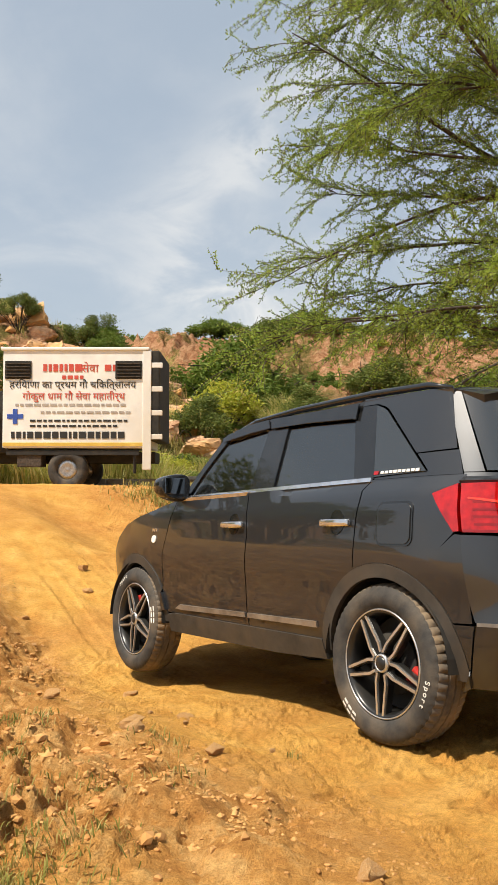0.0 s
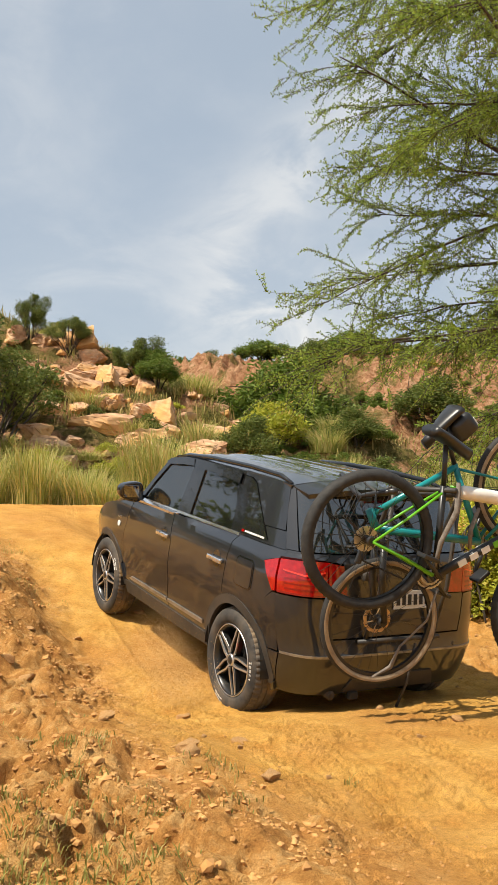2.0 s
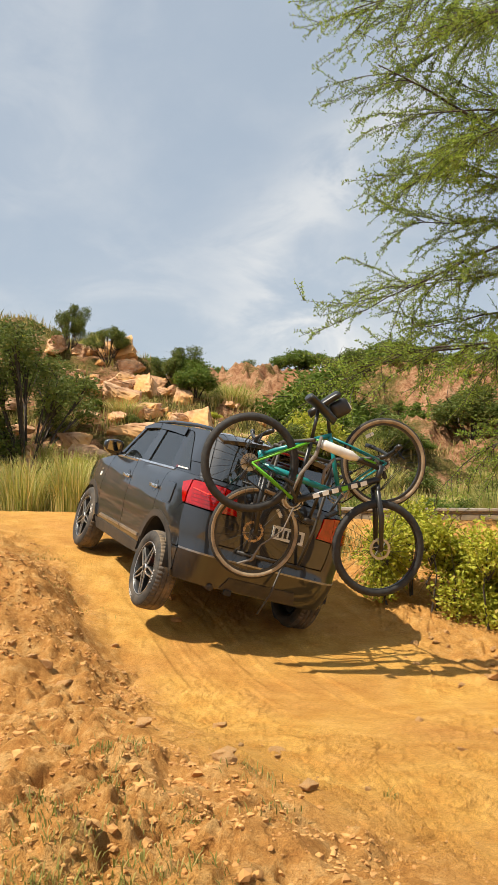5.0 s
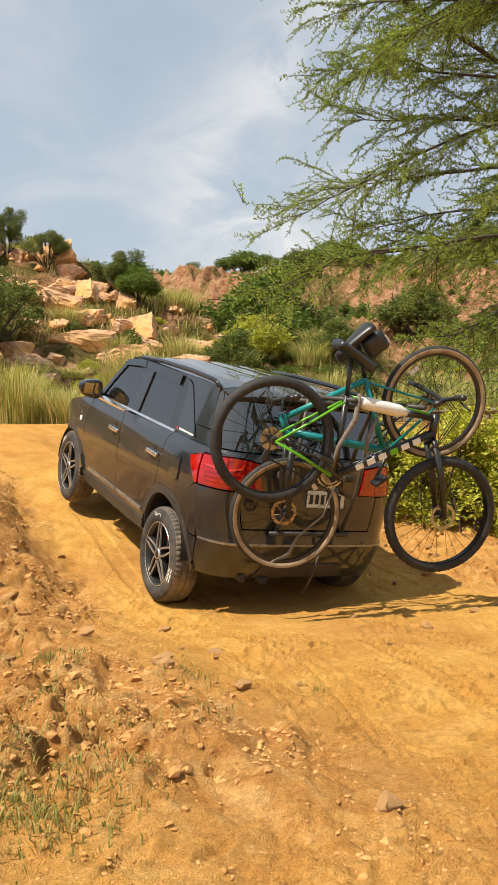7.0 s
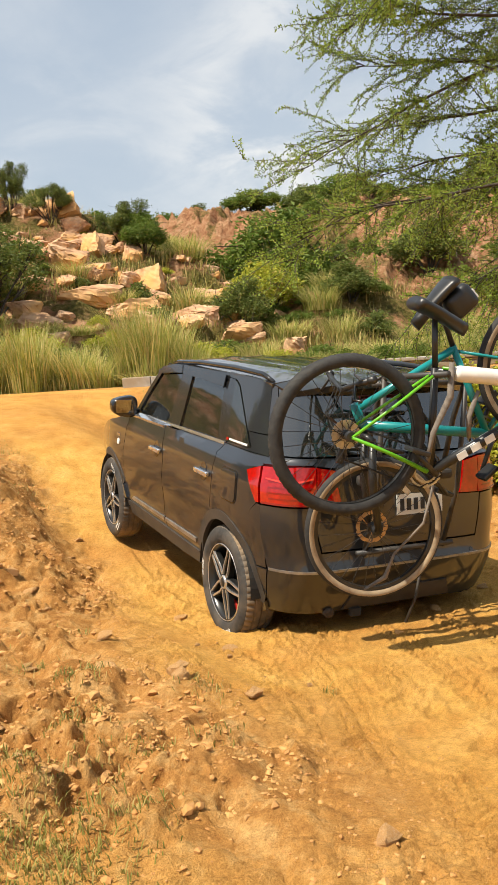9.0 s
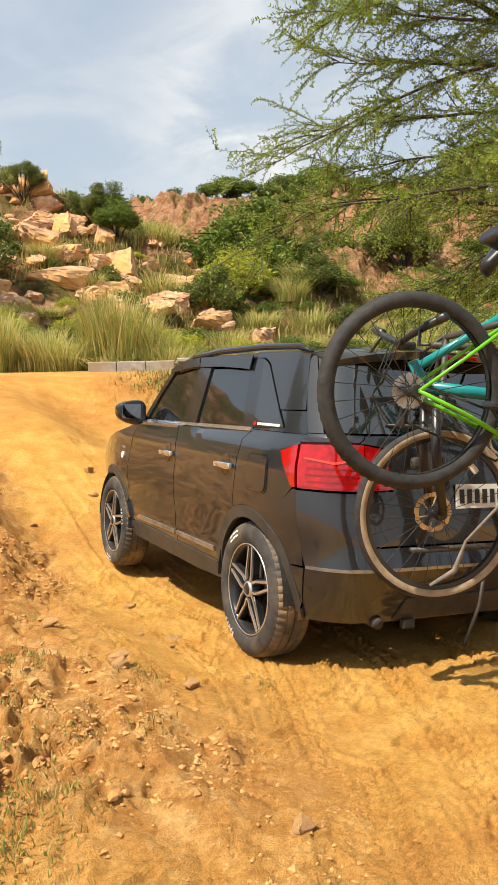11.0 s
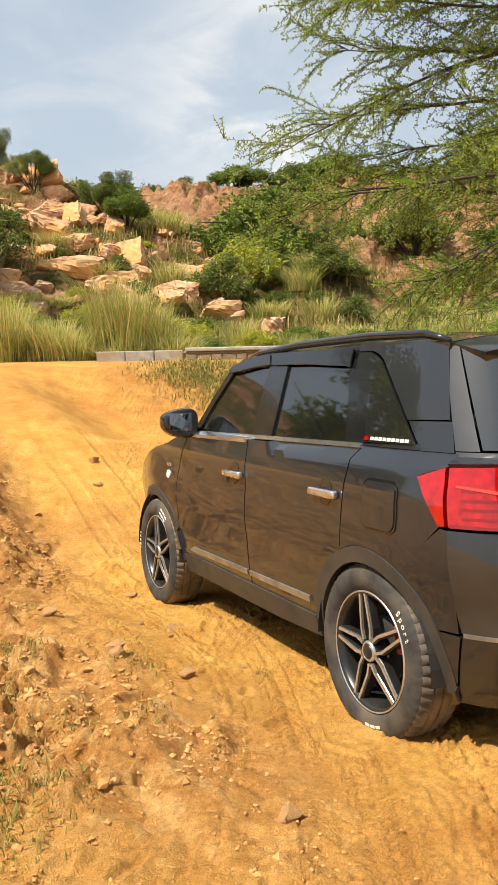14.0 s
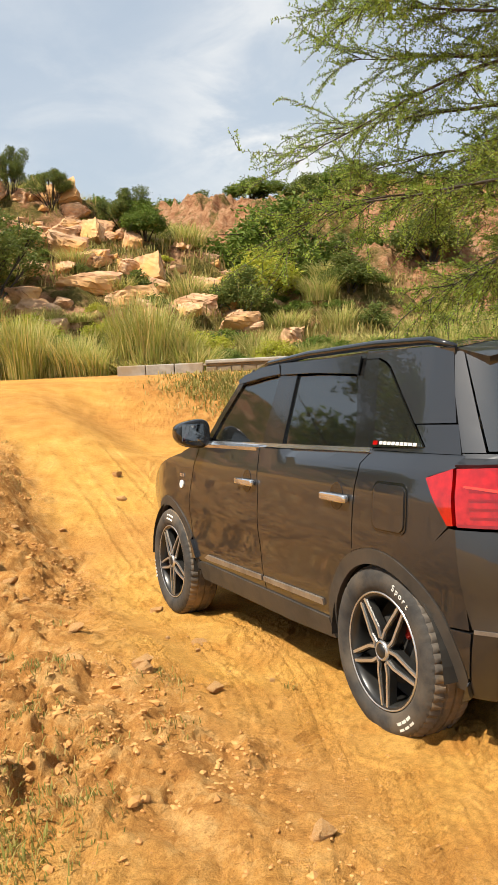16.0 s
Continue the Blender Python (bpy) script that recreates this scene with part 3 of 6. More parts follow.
# ---------------------------------------------------------------- acacia beside the track
def build_acacia():
    rng = np.random.default_rng(77)
    tree = thing("acacia_tree", "green thorny acacia tree with feathery drooping branches", "tree", pose(6.35, 12.6, 0.25))
    tree.scale = (1.3, 1.3, 1.3)
    trunk = Gather()
    trunk.tube([(0, 0, 0), (-0.05, 0.02, 0.7), (-0.22, -0.05, 1.5), (-0.30, -0.02, 2.3), (-0.22, 0.1, 3.4), (-0.35, 0.05, 4.6), (-0.5, 0, 6.0)], [0.20, 0.17, 0.15, 0.13, 0.10, 0.07, 0.03], 9)
    trunk.make("trunk", BARK, tree, True)
    twigs = Gather()
    pts, dirs = [], []

    def curve(a, d, length, droop, n, wob):
        p, out = np.array(a, float), [np.array(a, float)]
        d = np.array(d, float)
        d /= np.linalg.norm(d)
        for _ in range(n):
            d = d + rng.normal(size=3) * wob + np.array((0, 0, -droop / n))
            d /= np.linalg.norm(d)
            p = p + d * length / n
            out.append(p.copy())
        return out

    limbs = []
    for k in range(26):
        z0 = 1.45 + 5.5 * (k / 25) ** 0.95
        base = np.array((-0.22 - 0.03 * z0, 0.02, z0))
        az = math.pi + rng.uniform(-0.62, 0.60)
        rise = rng.uniform(0.02, 0.42) + 0.10 * (z0 > 4)
        length = (3.3 + 1.6 * rng.random() ** 1.4) * (1.06 if z0 < 3.0 else 0.92 if z0 < 4.6 else 1.0)
        if z0 < 2.4:
            length *= 0.92
        d = (math.cos(az) * math.cos(rise), math.sin(az) * math.cos(rise), math.sin(rise))
        limbs.append((curve(base, d, length, rng.uniform(0.25, 0.65), 14, 0.075), 0.034))
    for k in range(7):
        z0 = rng.uniform(1.8, 5.6)
        az = rng.uniform(-1.9, 1.9)
        limbs.append((curve((-0.25, 0, z0), (math.cos(az), math.sin(az), 0.4), rng.uniform(2.0, 3.2), 0.4, 9, 0.08), 0.03))
    # two stout limbs that rise across the top of the crown
    limbs.append((curve((-0.25, 0.0, 2.6), (-0.55, -0.35, 0.75), 5.2, 0.15, 14, 0.05), 0.060))
    limbs.append((curve((-0.30, 0.0, 3.3), (-0.75, 0.1, 0.62), 5.0, 0.25, 14, 0.05), 0.050))
    for path, r0 in limbs:
        n = len(path)
        lm = Gather()
        lm.tube([tuple(p) for p in path], [max(0.005, r0 * (1 - 0.86 * i / (n - 1))) for i in range(n)], 6)
        lm.make("limb", BARK, tree, True)
        for i in range(3, n):
            for _ in range(2 if i > 4 and i % 3 else 1):
                f = rng.random()
                a = path[i - 1] * (1 - f) + path[i] * f
                d0 = path[i] - path[i - 1]
                d0 /= np.linalg.norm(d0)
                d = d0 + rng.normal(size=3) * np.array((0.30, 0.50, 0.34))
                br = curve(a, d, rng.uniform(0.6, 1.35) * (1.0 - 0.25 * i / n), rng.uniform(0.1, 0.7), 7, 0.10)
                twigs.tube([tuple(p) for p in br], [0.0085 * (1 - 0.75 * j / 7) for j in range(8)], 3)
                for j in range(1, 8):
                    d1 = br[j] - br[j - 1]
                    d1 = d1 / np.linalg.norm(d1)
                    if j > 1:
                        for q in range(3):
                            pts.append(br[j - 1] + (br[j] - br[j - 1]) * (q + rng.random()) / 3)
                            dirs.append(d1)
                    for _ in range(1 if j % 3 == 0 else 2):
                        b0 = br[j - 1] + (br[j] - br[j - 1]) * rng.random()
                        tw = curve(b0, d1 + rng.normal(size=3) * np.array((0.42, 0.5, 0.42)), rng.uniform(0.16, 0.46), rng.uniform(-0.1, 0.45), 4, 0.12)
                        twigs.tube([tuple(p) for p in tw], [0.0046, 0.0040, 0.0034, 0.0026, 0.0016], 3)
                        m = int(np.linalg.norm(tw[-1] - tw[0]) / 0.032) + 1
                        for q in range(m):
                            f3 = (q + 0.3 + 0.5 * rng.random()) / m * 3.99
                            e = int(f3)
                            pts.append(tw[e] * (1 - f3 + e) + tw[e + 1] * (f3 - e))
                            dirs.append(tw[e + 1] - tw[e])
    twigs.make("twig_mass", BARK, tree, False, kind="stuff")
    P, D = np.array(pts), np.array(dirs)
    D /= np.linalg.norm(D, axis=1)[:, None]
    # a rosette of small feathered leaves at each knot of a twig
    vs, fs = [], []
    for k in range(3):
        n = len(P)
        side = np.cross(D, rng.normal(size=(n, 3)))
        side /= np.linalg.norm(side, axis=1)[:, None]
        d = D * 0.55 + side + rng.normal(size=(n, 3)) * 0.2 + np.array((0, 0, 0.25))
        d /= np.linalg.norm(d, axis=1)[:, None]
        w = np.cross(d, rng.normal(size=(n, 3)))
        w /= np.linalg.norm(w, axis=1)[:, None]
        L = rng.uniform(0.022, 0.046, n)[:, None]
        q = np.stack([P, P + d * L * 0.5 + w * L * 0.21, P + d * L, P + d * L * 0.5 - w * L * 0.21], 1).reshape(-1, 3)
        fs.append(np.arange(n * 4).reshape(-1, 4) + k * n * 4)
        vs.append(q)
    mesh_object("crown", np.concatenate(vs), np.concatenate(fs), ACACIA_LEAF, tree, False, "feathery light green leaves")


build_acacia()


# ---------------------------------------------------------------- hedge beside the ramp
def build_hedge():
    rng = np.random.default_rng(9)
    e = thing("hedge_bush", "sunlit yellow-green creeper bush with small leaves", "bush", pose(0, 0, 0))
    stems = Gather()
    pts = []
    for k in range(52):
        u = rng.random()
        x, y = 0.62 + 2.7 * u + rng.normal() * 0.12, 9.85 - 1.15 * u + rng.normal() * 0.24
        g = gz(x, y)
        h = (0.05 + 0.95 * rng.random() ** 1.3) * (0.80 + 0.30 * min(1, u * 3))
        c = np.array((x, y, g + h))
        r = rng.uniform(0.26, 0.38)
        stems.tube([(x, y, g - 0.05), (x + rng.normal() * 0.08, y + rng.normal() * 0.08, g + h * 0.5), tuple(c)], [0.014, 0.010, 0.004], 5)
        for _ in range(9):
            q = c + rng.normal(size=3) * r * 0.6
            q[2] = max(q[2], g + 0.03)
            stems.tube([tuple(c * 0.6 + np.array((x, y, g)) * 0.4), tuple((q + c) / 2), tuple(q)], [0.006, 0.004, 0.002], 3)
        m = 900
        n = rng.normal(size=(m, 3))
        n /= np.linalg.norm(n, axis=1)[:, None]
        p = c + n * (r * rng.uniform(0.45, 1.05, m) * (0.8 + 0.3 * np.sin(n[:, 0] * 8 + k) * np.cos(n[:, 2] * 7)))[:, None]
        pts.append(p[p[:, 2] > g + 0.02])
    stems.make("branchwork", BARK, e, kind="stuff")
    v, f = leaves(np.concatenate(pts), 0.052, rng, 0.6, 0.62)
    mesh_object("crown", v, f, HEDGE_LEAF, e)


build_hedge()


# ---------------------------------------------------------------- scrub, grass, rocks and trees beyond the road
def rock_mesh(seed, flat=0.6, fine=False):
    """An angular slab or block: a cube cut by random planes, its faces slightly broken."""
    rng = random.Random(seed)
    bm = bmesh.new()
    bmesh.ops.create_cube(bm, size=1.0)
    bmesh.ops.subdivide_edges(bm, edges=list(bm.edges), cuts=2, use_grid_fill=True)
    for _ in range(9):
        n = Vector((rng.gauss(0, 1), rng.gauss(0, 1), rng.gauss(0, 0.8))).normalized()
        d = rng.uniform(0.30, 0.48)
        for v in bm.verts:
            k = v.co.dot(n) - d
            if k > 0:
                v.co -= n * k
    bmesh.ops.remove_doubles(bm, verts=list(bm.verts), dist=0.02)
    if fine:
        bmesh.ops.subdivide_edges(bm, edges=list(bm.edges), cuts=2, use_grid_fill=True)
    for v in bm.verts:
        v.co += Vector((rng.gauss(0, 1), rng.gauss(0, 1), rng.gauss(0, 1))) * 0.014
        v.co *= 1.0 + 0.10 * noise.noise(v.co * 2.6 + Vector((seed, 0, 0))) + 0.05 * noise.noise(v.co * 8.0)
        v.co.z *= flat
    me = bpy.data.meshes.new("rock")
    bm.to_mesh(me)
    bm.free()
    return me


BOULDERS = [rock_mesh(s, 0.8, True) for s in range(6)]
for me_ in BOULDERS:
    me_.materials.append(ROCK)
PEBBLES = [rock_mesh(40 + s, 0.7) for s in range(6)]
for me_ in PEBBLES:
    me_.materials.append(STONE)


def put_rock(k, x, y, sx, sy, sz, turn, tilt, label, group, name="boulder", mesh=None, sink=0.3):
    o = new(name, (mesh or BOULDERS)[k % 6])
    o.location = (x, y, gz(x, y) + sz * (0.37 - sink))
    o.rotation_euler = (radians(tilt), radians(tilt * 0.6), radians(turn))
    o.scale = (sx, sy, sz)
    return tagged(o, label, name, group)


for k, (x, y, sx, sy, sz, tr, tl) in enumerate((
        (-8.5, 32.2, 2.1, 1.6, 1.3, 15, 14), (-7.5, 32.6, 1.6, 1.5, 1.5, -25, -16), (-7.9, 30.6, 2.2, 1.5, 1.2, 30, 12),
        (-5.0, 30.6, 1.6, 1.5, 1.6, -10, -12), (-6.7, 28.4, 2.8, 1.8, 1.6, 8, 10), (-3.0, 31.8, 1.9, 1.5, 1.2, 40, 8),
        (-3.3, 28.4, 2.6, 1.8, 1.2, -15, 9), (-5.2, 28.2, 2.4, 1.6, 1.2, 20, -10), (-9.9, 31.0, 2.0, 1.4, 1.4, 50, 12),
        (-9.0, 34.0, 2.2, 1.6, 1.5, 5, -15), (-4.2, 26.6, 1.4, 1.1, 0.8, 70, 8), (-6.0, 33.2, 1.4, 1.2, 1.1, 33, 15),
        (-10.8, 34.6, 2.0, 1.6, 1.6, 12, 8), (-0.4, 22.8, 0.6, 0.5, 0.4, 12, 8), (-1.4, 20.2, 0.4, 0.4, 0.3, 50, 8), (0.2, 20.8, 0.7, 0.5, 0.4, 20, 5),
        (-7.6, 29.2, 1.2, 1.0, 1.0, 80, 20), (-2.2, 29.4, 1.1, 0.9, 0.7, 10, 12), (-8.6, 28.8, 1.5, 1.1, 1.0, 44, 14))):
    put_rock(k, x, y, sx * 0.72, sy * 0.8, sz * 0.85, tr, tl * 1.7, "weathered ochre quartzite boulder on the scrub hillside", "hillside boulders")

rk = random.Random(77)
for k in range(130):
    y = rk.uniform(25.0, 36)
    x = 0.5 - 12.0 * rk.random() - 0.1 * (y - 26)
    d = 0.28 + 0.85 * rk.random() ** 2.2
    put_rock(k, x, y, d * 1.3, d, d * 0.9, rk.uniform(0, 360), rk.uniform(-25, 25), "small ochre rock on the scrub hillside", "hillside rocks", "rock")

SCRUB = [bush_meshes(60 + k, m_, BLOB_B if k % 2 else BLOB_A, 1500, 0.10, 0.02) for k, m_ in enumerate((BUSH_LEAF, DARK_LEAF, BUSH_LEAF, HEDGE_LEAF, DARK_LEAF, BUSH_LEAF))]


def scatter_scrub():
    rng = np.random.default_rng(3)
    n = 0
    while n < 330:
        x, y = rng.uniform(-17, 24), 19.6 + 58 * rng.random() ** 1.3
        if abs(x) > 0.36 * y + 3 or (y > 58 and x < 2) or (y > 30 and x < -3 and rng.random() < 0.6):
            continue
        dens = vnoise(np.array(x * 0.22), np.array(y * 0.22), 91)
        if rng.random() > 0.15 + dens or (44 < y < 66 and rng.random() < 0.6):
            continue
        size = (0.35 + 0.9 * rng.random() ** 1.6) * (1 + 0.024 * (y - 20))
        if y < 22:
            size *= 0.6
        put_bush(SCRUB[int(rng.integers(6))], x, y, size, rng.uniform(0, 6.28), "green thorny scrub bush on the rocky slope", group="slope scrub", squash=rng.uniform(0.55, 0.95), name="scrub_bush")
        n += 1


def build_dry_grass():
    """A carpet of straw, weeds and low herbs over the slopes beyond the road."""
    rng = np.random.default_rng(17)
    n = 90000
    y = 18.7 + 34 * rng.random(n) ** 1.5
    x = (rng.random(n) * 2 - 1) * (0.37 * y + 2)
    keep = vnoise(x * 0.9, y * 0.9, 35) * 0.6 + vnoise(x * 0.3, y * 0.3, 36) * 0.5 > 0.42 + 0.22 * rng.random(n)
    x, y = x[keep], y[keep]
    n = len(x)
    z = ground_z(x, y)
    tall = vnoise(x * 0.5, y * 0.5, 39)
    h = (0.10 + 0.42 * rng.random(n) ** 2 * (0.4 + tall)) * (1 + 0.012 * (y - 18))
    a = rng.uniform(0, 6.283, n)
    lean = h * rng.uniform(0.1, 0.7, n)
    w = (0.007 + 0.016 * rng.random(n) ** 2) * (1 + 0.03 * (y - 18))
    dx, dy = np.cos(a), np.sin(a)
    P = np.stack([x, y, z - 0.03], 1)
    side = np.stack([-dy * w, dx * w, 0 * w], 1)
    mid = P + np.stack([dx * lean * 0.35, dy * lean * 0.35, h * 0.6], 1)
    tip = P + np.stack([dx * lean, dy * lean, h], 1)
    V = np.stack([P - side, P + side, mid + side * 0.9, mid - side * 0.9, tip], 1).reshape(-1, 3)
    i = np.arange(n) * 5
    faces = [(k, k + 1, k + 2, k + 3) for k in i.tolist()] + [(k + 3, k + 2, k + 4) for k in i.tolist()]
    ob = mesh_object("dry_grass", V, faces, STRAW)
    tagged(ob, "dry straw and green weeds covering the slopes", "grass", kind="stuff")


scatter_scrub()
build_dry_grass()
put_bush(SMALL_TREE, -9.6, 25.6, 4.8, 0.4, "dark green thorn tree with a flat spreading crown", "tree", name="thorn_tree")
put_bush(DARK_BUSH, -10.6, 25.2, 2.2, 1.9, "dark green thorn bush below the hill", "bush")
put_bush(SMALL_TREE, -6.3, 34.3, 2.3, 1.0, "small dark tree on the hill crest", "tree", name="crest_tree", squash=1.0)
put_bush(GREEN_BUSH, -5.6, 33.6, 1.9, 2.0, "bright green bush on the hill crest", "bush")
put_bush(SMALL_TREE, -9.2, 33.4, 1.7, 3.0, "small dry tree on the hill crest", "tree", name="crest_tree")
put_bush(SMALL_TREE, -10.9, 33.8, 1.45, 2.2, "thin tall tree on the hill crest", "tree", name="crest_tree", squash=1.7)
put_bush(GREEN_BUSH, -0.75, 36.0, 5.2, 0.3, "large bright green tree in the hollow", "tree", name="green_tree", squash=0.95)
put_bush(GREEN_BUSH, 1.2, 37.5, 4.0, 1.3, "bright green tree in the hollow", "tree", name="green_tree", squash=0.85)
put_bush(OLIVE_BUSH, -0.9, 31.3, 2.6, 2.3, "olive green bush before the tree", "bush", squash=1.1)
put_bush(DARK_BUSH, -1.7, 29.2, 2.0, 0.6, "dark green bush at the foot of the slope", "bush")
put_bush(DARK_BUSH, 2.2, 31.0, 2.2, 4.2, "dark green bush at the foot of the slope", "bush", squash=0.7)
put_bush(GREEN_BUSH, -12.8, 9.6, 5.0, 0.9, "broad green tree on the rise beside the track", "tree", name="roadside_tree", squash=0.95)
put_bush(SMALL_TREE, -17.5, 12.5, 7.0, 2.1, "dark thorn tree on the rise beside the track", "tree", name="roadside_tree")
put_bush(SMALL_TREE, -7.9, 77.4, 3.4, 0.5, "lone round tree on the far ridge", "tree", name="ridge_tree")
put_bush(LOW_BUSH, -10.8, 77.0, 4.0, 0.2, "low dark bush on the far ridge", "bush", name="ridge_bush")
for k, x in enumerate((-3.0, 1.5, 5.0, 9.0, 13.5, 18.0, 22.0)):
    put_bush(DARK_BUSH if k % 2 else LOW_BUSH, x, 73.5 + 2 * (k % 3), 4.2 + (k % 3), k * 1.1, "dark bush on the far quarry ridge", "bush", "ridge bushes", 0.7, "ridge_bush")
put_bush(DARK_BUSH, 9.2, 57.0, 5.5, 0.7, "dark tree clinging to the quarry face", "tree", name="quarry_tree", squash=0.7)
put_bush(LOW_BUSH, 15.5, 55.0, 5.0, 0.7, "green bush on the quarry face", "bush", name="quarry_bush", squash=0.7)
for k, (x, y, s) in enumerate(((-2.7, 24.0, 1.7), (-3.6, 23.0, 1.5), (-1.6, 22.4, 1.3), (-0.4, 23.8, 1.4), (0.9, 24.6, 1.5), (-6.4, 23.2, 1.8), (-7.6, 24.4, 1.9), (2.6, 23.4, 1.4), (4.4, 24.0, 1.7), (-5.2, 24.8, 1.5), (6.2, 25.5, 1.8))):
    put_bush(LOW_BUSH if k % 3 else OLIVE_BUSH, x, y, s, k * 0.8, "bright green bush beyond the road", "bush", "roadside bushes", 0.8)


def tall_grass(x, y, h, spread, k, label="tall green and straw reed grass clump"):
    o = new("reed_grass", TALL_GRASS[k % 3])
    o.location = (x, y, gz(x, y) - 0.03)
    o.rotation_euler = (0, 0, k * 1.7)
    o.scale = (spread, spread, h)
    return tagged(o, label, "grass", "reed clumps")


rng_ = random.Random(8)
for k, (x, y, h, s) in enumerate(((-3.15, 19.3, 2.3, 1.9), (-2.85, 19.7, 2.0, 1.8), (-3.7, 19.6, 2.5, 1.8), (-3.3, 20.2, 2.2, 2.0), (-2.4, 19.5, 1.3, 1.6), (-4.9, 19.2, 1.2, 2.0), (-4.4, 19.0, 0.9, 1.7), (-5.6, 19.5, 1.4, 1.8),
                                    (-6.0, 19.0, 1.9, 2.0), (-6.5, 19.8, 2.1, 2.1), (-7.2, 19.2, 1.8, 2.0), (-7.9, 20.2, 2.0, 2.0), (-5.2, 20.8, 1.7, 2.0), (-8.6, 19.4, 1.6, 2.0), (-6.9, 21.4, 2.0, 2.0), (5.0, 20.4, 1.6, 1.8), (6.4, 21.0, 1.9, 1.9), (4.0, 21.4, 1.4, 1.8), (-9.4, 21.0, 2.0, 2.2), (-10.2, 22.4, 2.0, 2.2), (7.4, 22.0, 1.7, 2.0))):
    tall_grass(x, y, h, s, k)
for k in range(46):
    x = rng_.uniform(-11, 9)
    tall_grass(x, rng_.uniform(18.4, 26), rng_.uniform(0.35, 0.9), rng_.uniform(1.2, 2.4), k, "short green roadside grass clump")
for k in range(60):
    x, y = rng_.uniform(-13, 10), rng_.uniform(24, 40)
    tall_grass(x, y, rng_.uniform(0.5, 1.2), rng_.uniform(1.6, 3.0), k, "dry straw grass clump on the slope")


# ---------------------------------------------------------------- loose stones, clods and turf by the track
STONES = ((-0.33, 4.42, 0.11), (-0.50, 3.66, 0.12), (-0.99, 4.28, 0.12), (-1.7, 8.64, 0.14), (-1.52, 8.02, 0.13), (0.31, 2.2, 0.11), (-0.86, 3.78, 0.14), (-0.77, 5.45, 0.12), (-1.9, 7.2, 0.10), (0.62, 4.6, 0.08), (0.9, 5.1, 0.10), (1.3, 5.6, 0.09), (0.5, 5.6, 0.07))
for k, (x, y, s) in enumerate(STONES):
    put_rock(k, x, y, s * 0.8, s * 0.65, s * 0.6, k * 50, 8, "tan loose stone lying on the earth track", "loose stones", "stone", PEBBLES, 0.15)
rs = random.Random(31)
for k in range(150):
    if k % 3:
        c, s = rs.uniform(4.3, 6.4), rs.uniform(2.6, 7.2)
    else:
        c, s = rs.uniform(0.2, 2.0), rs.uniform(2.6, 9.5)
    x, y = 0.866 * c - 0.5 * s, 0.5 * c + 0.866 * s
    d = 0.025 + 0.06 * rs.random() ** 4
    put_rock(k, x, y, d * 1.3, d, d * 0.9, rs.uniform(0, 360), rs.uniform(-20, 20), "tan loose stone lying on the earth track", "loose stones", "stone", PEBBLES, 0.15)


def build_clods():
    """Countless crumbs of earth on the dug bank and along the ruts."""
    rng = np.random.default_rng(55)
    bm = bmesh.new()
    bmesh.ops.create_icosphere(bm, subdivisions=1, radius=0.5)
    ball = np.array([v.co[:] for v in bm.verts])
    tris = np.array([[v.index for v in f.verts] for f in bm.faces])
    bm.free()
    base = np.array([ball * (1 + 0.16 * rng.normal(size=(len(ball), 1))) + rng.normal(size=ball.shape) * 0.04 for _ in range(9)])
    n = 68000
    s = rng.uniform(0.2, 11.5, n)
    c = np.where(rng.random(n) < 0.66, rng.uniform(-0.8, 2.0, n), np.where(rng.random(n) < 0.25, rng.uniform(1.9, 4.2, n), rng.uniform(4.0, 6.6, n)))
    x, y = 0.866 * c - 0.5 * s, 0.5 * c + 0.866 * s
    dug = np.clip(dug_share(x, y), 0, 1)
    keep = (rng.random(n) < 0.10 + 0.9 * dug * sstep(vnoise(x * 2.2, y * 2.2, 5), 0.30, 0.62)) & (y > 1.6) & (np.abs(x) < 0.36 * y + 0.8)
    x, y, dug = x[keep], y[keep], dug[keep]
    z = ground_z(x, y)
    n = len(x)
    size = 0.004 + 0.009 * rng.random(n) ** 4 + dug * (0.015 * rng.random(n) ** 2.2 + 0.036 * rng.random(n) ** 14)
    ang = rng.uniform(0, 6.283, n)
    B = base[rng.integers(0, 9, n)]
    B = B * size[:, None, None] * np.stack([rng.uniform(0.8, 1.5, n), rng.uniform(0.7, 1.2, n), rng.uniform(0.55, 0.9, n)], 1)[:, None, :]
    R = np.stack([np.stack([np.cos(ang), -np.sin(ang)], 1), np.stack([np.sin(ang), np.cos(ang)], 1)], 1)
    xy = np.einsum('nij,nkj->nki', R, B[:, :, :2])
    V = np.concatenate([xy, B[:, :, 2:]], 2) + np.stack([x, y, z + size * 0.04], 1)[:, None, :]
    F = tris[None] + (np.arange(n) * len(ball))[:, None, None]
    ob = mesh_object("earth_clods", V.reshape(-1, 3), F.reshape(-1, 3), CLOD)
    tagged(ob, "crumbled orange earth clods scattered over the bank", "clods", kind="stuff")


build_clods()


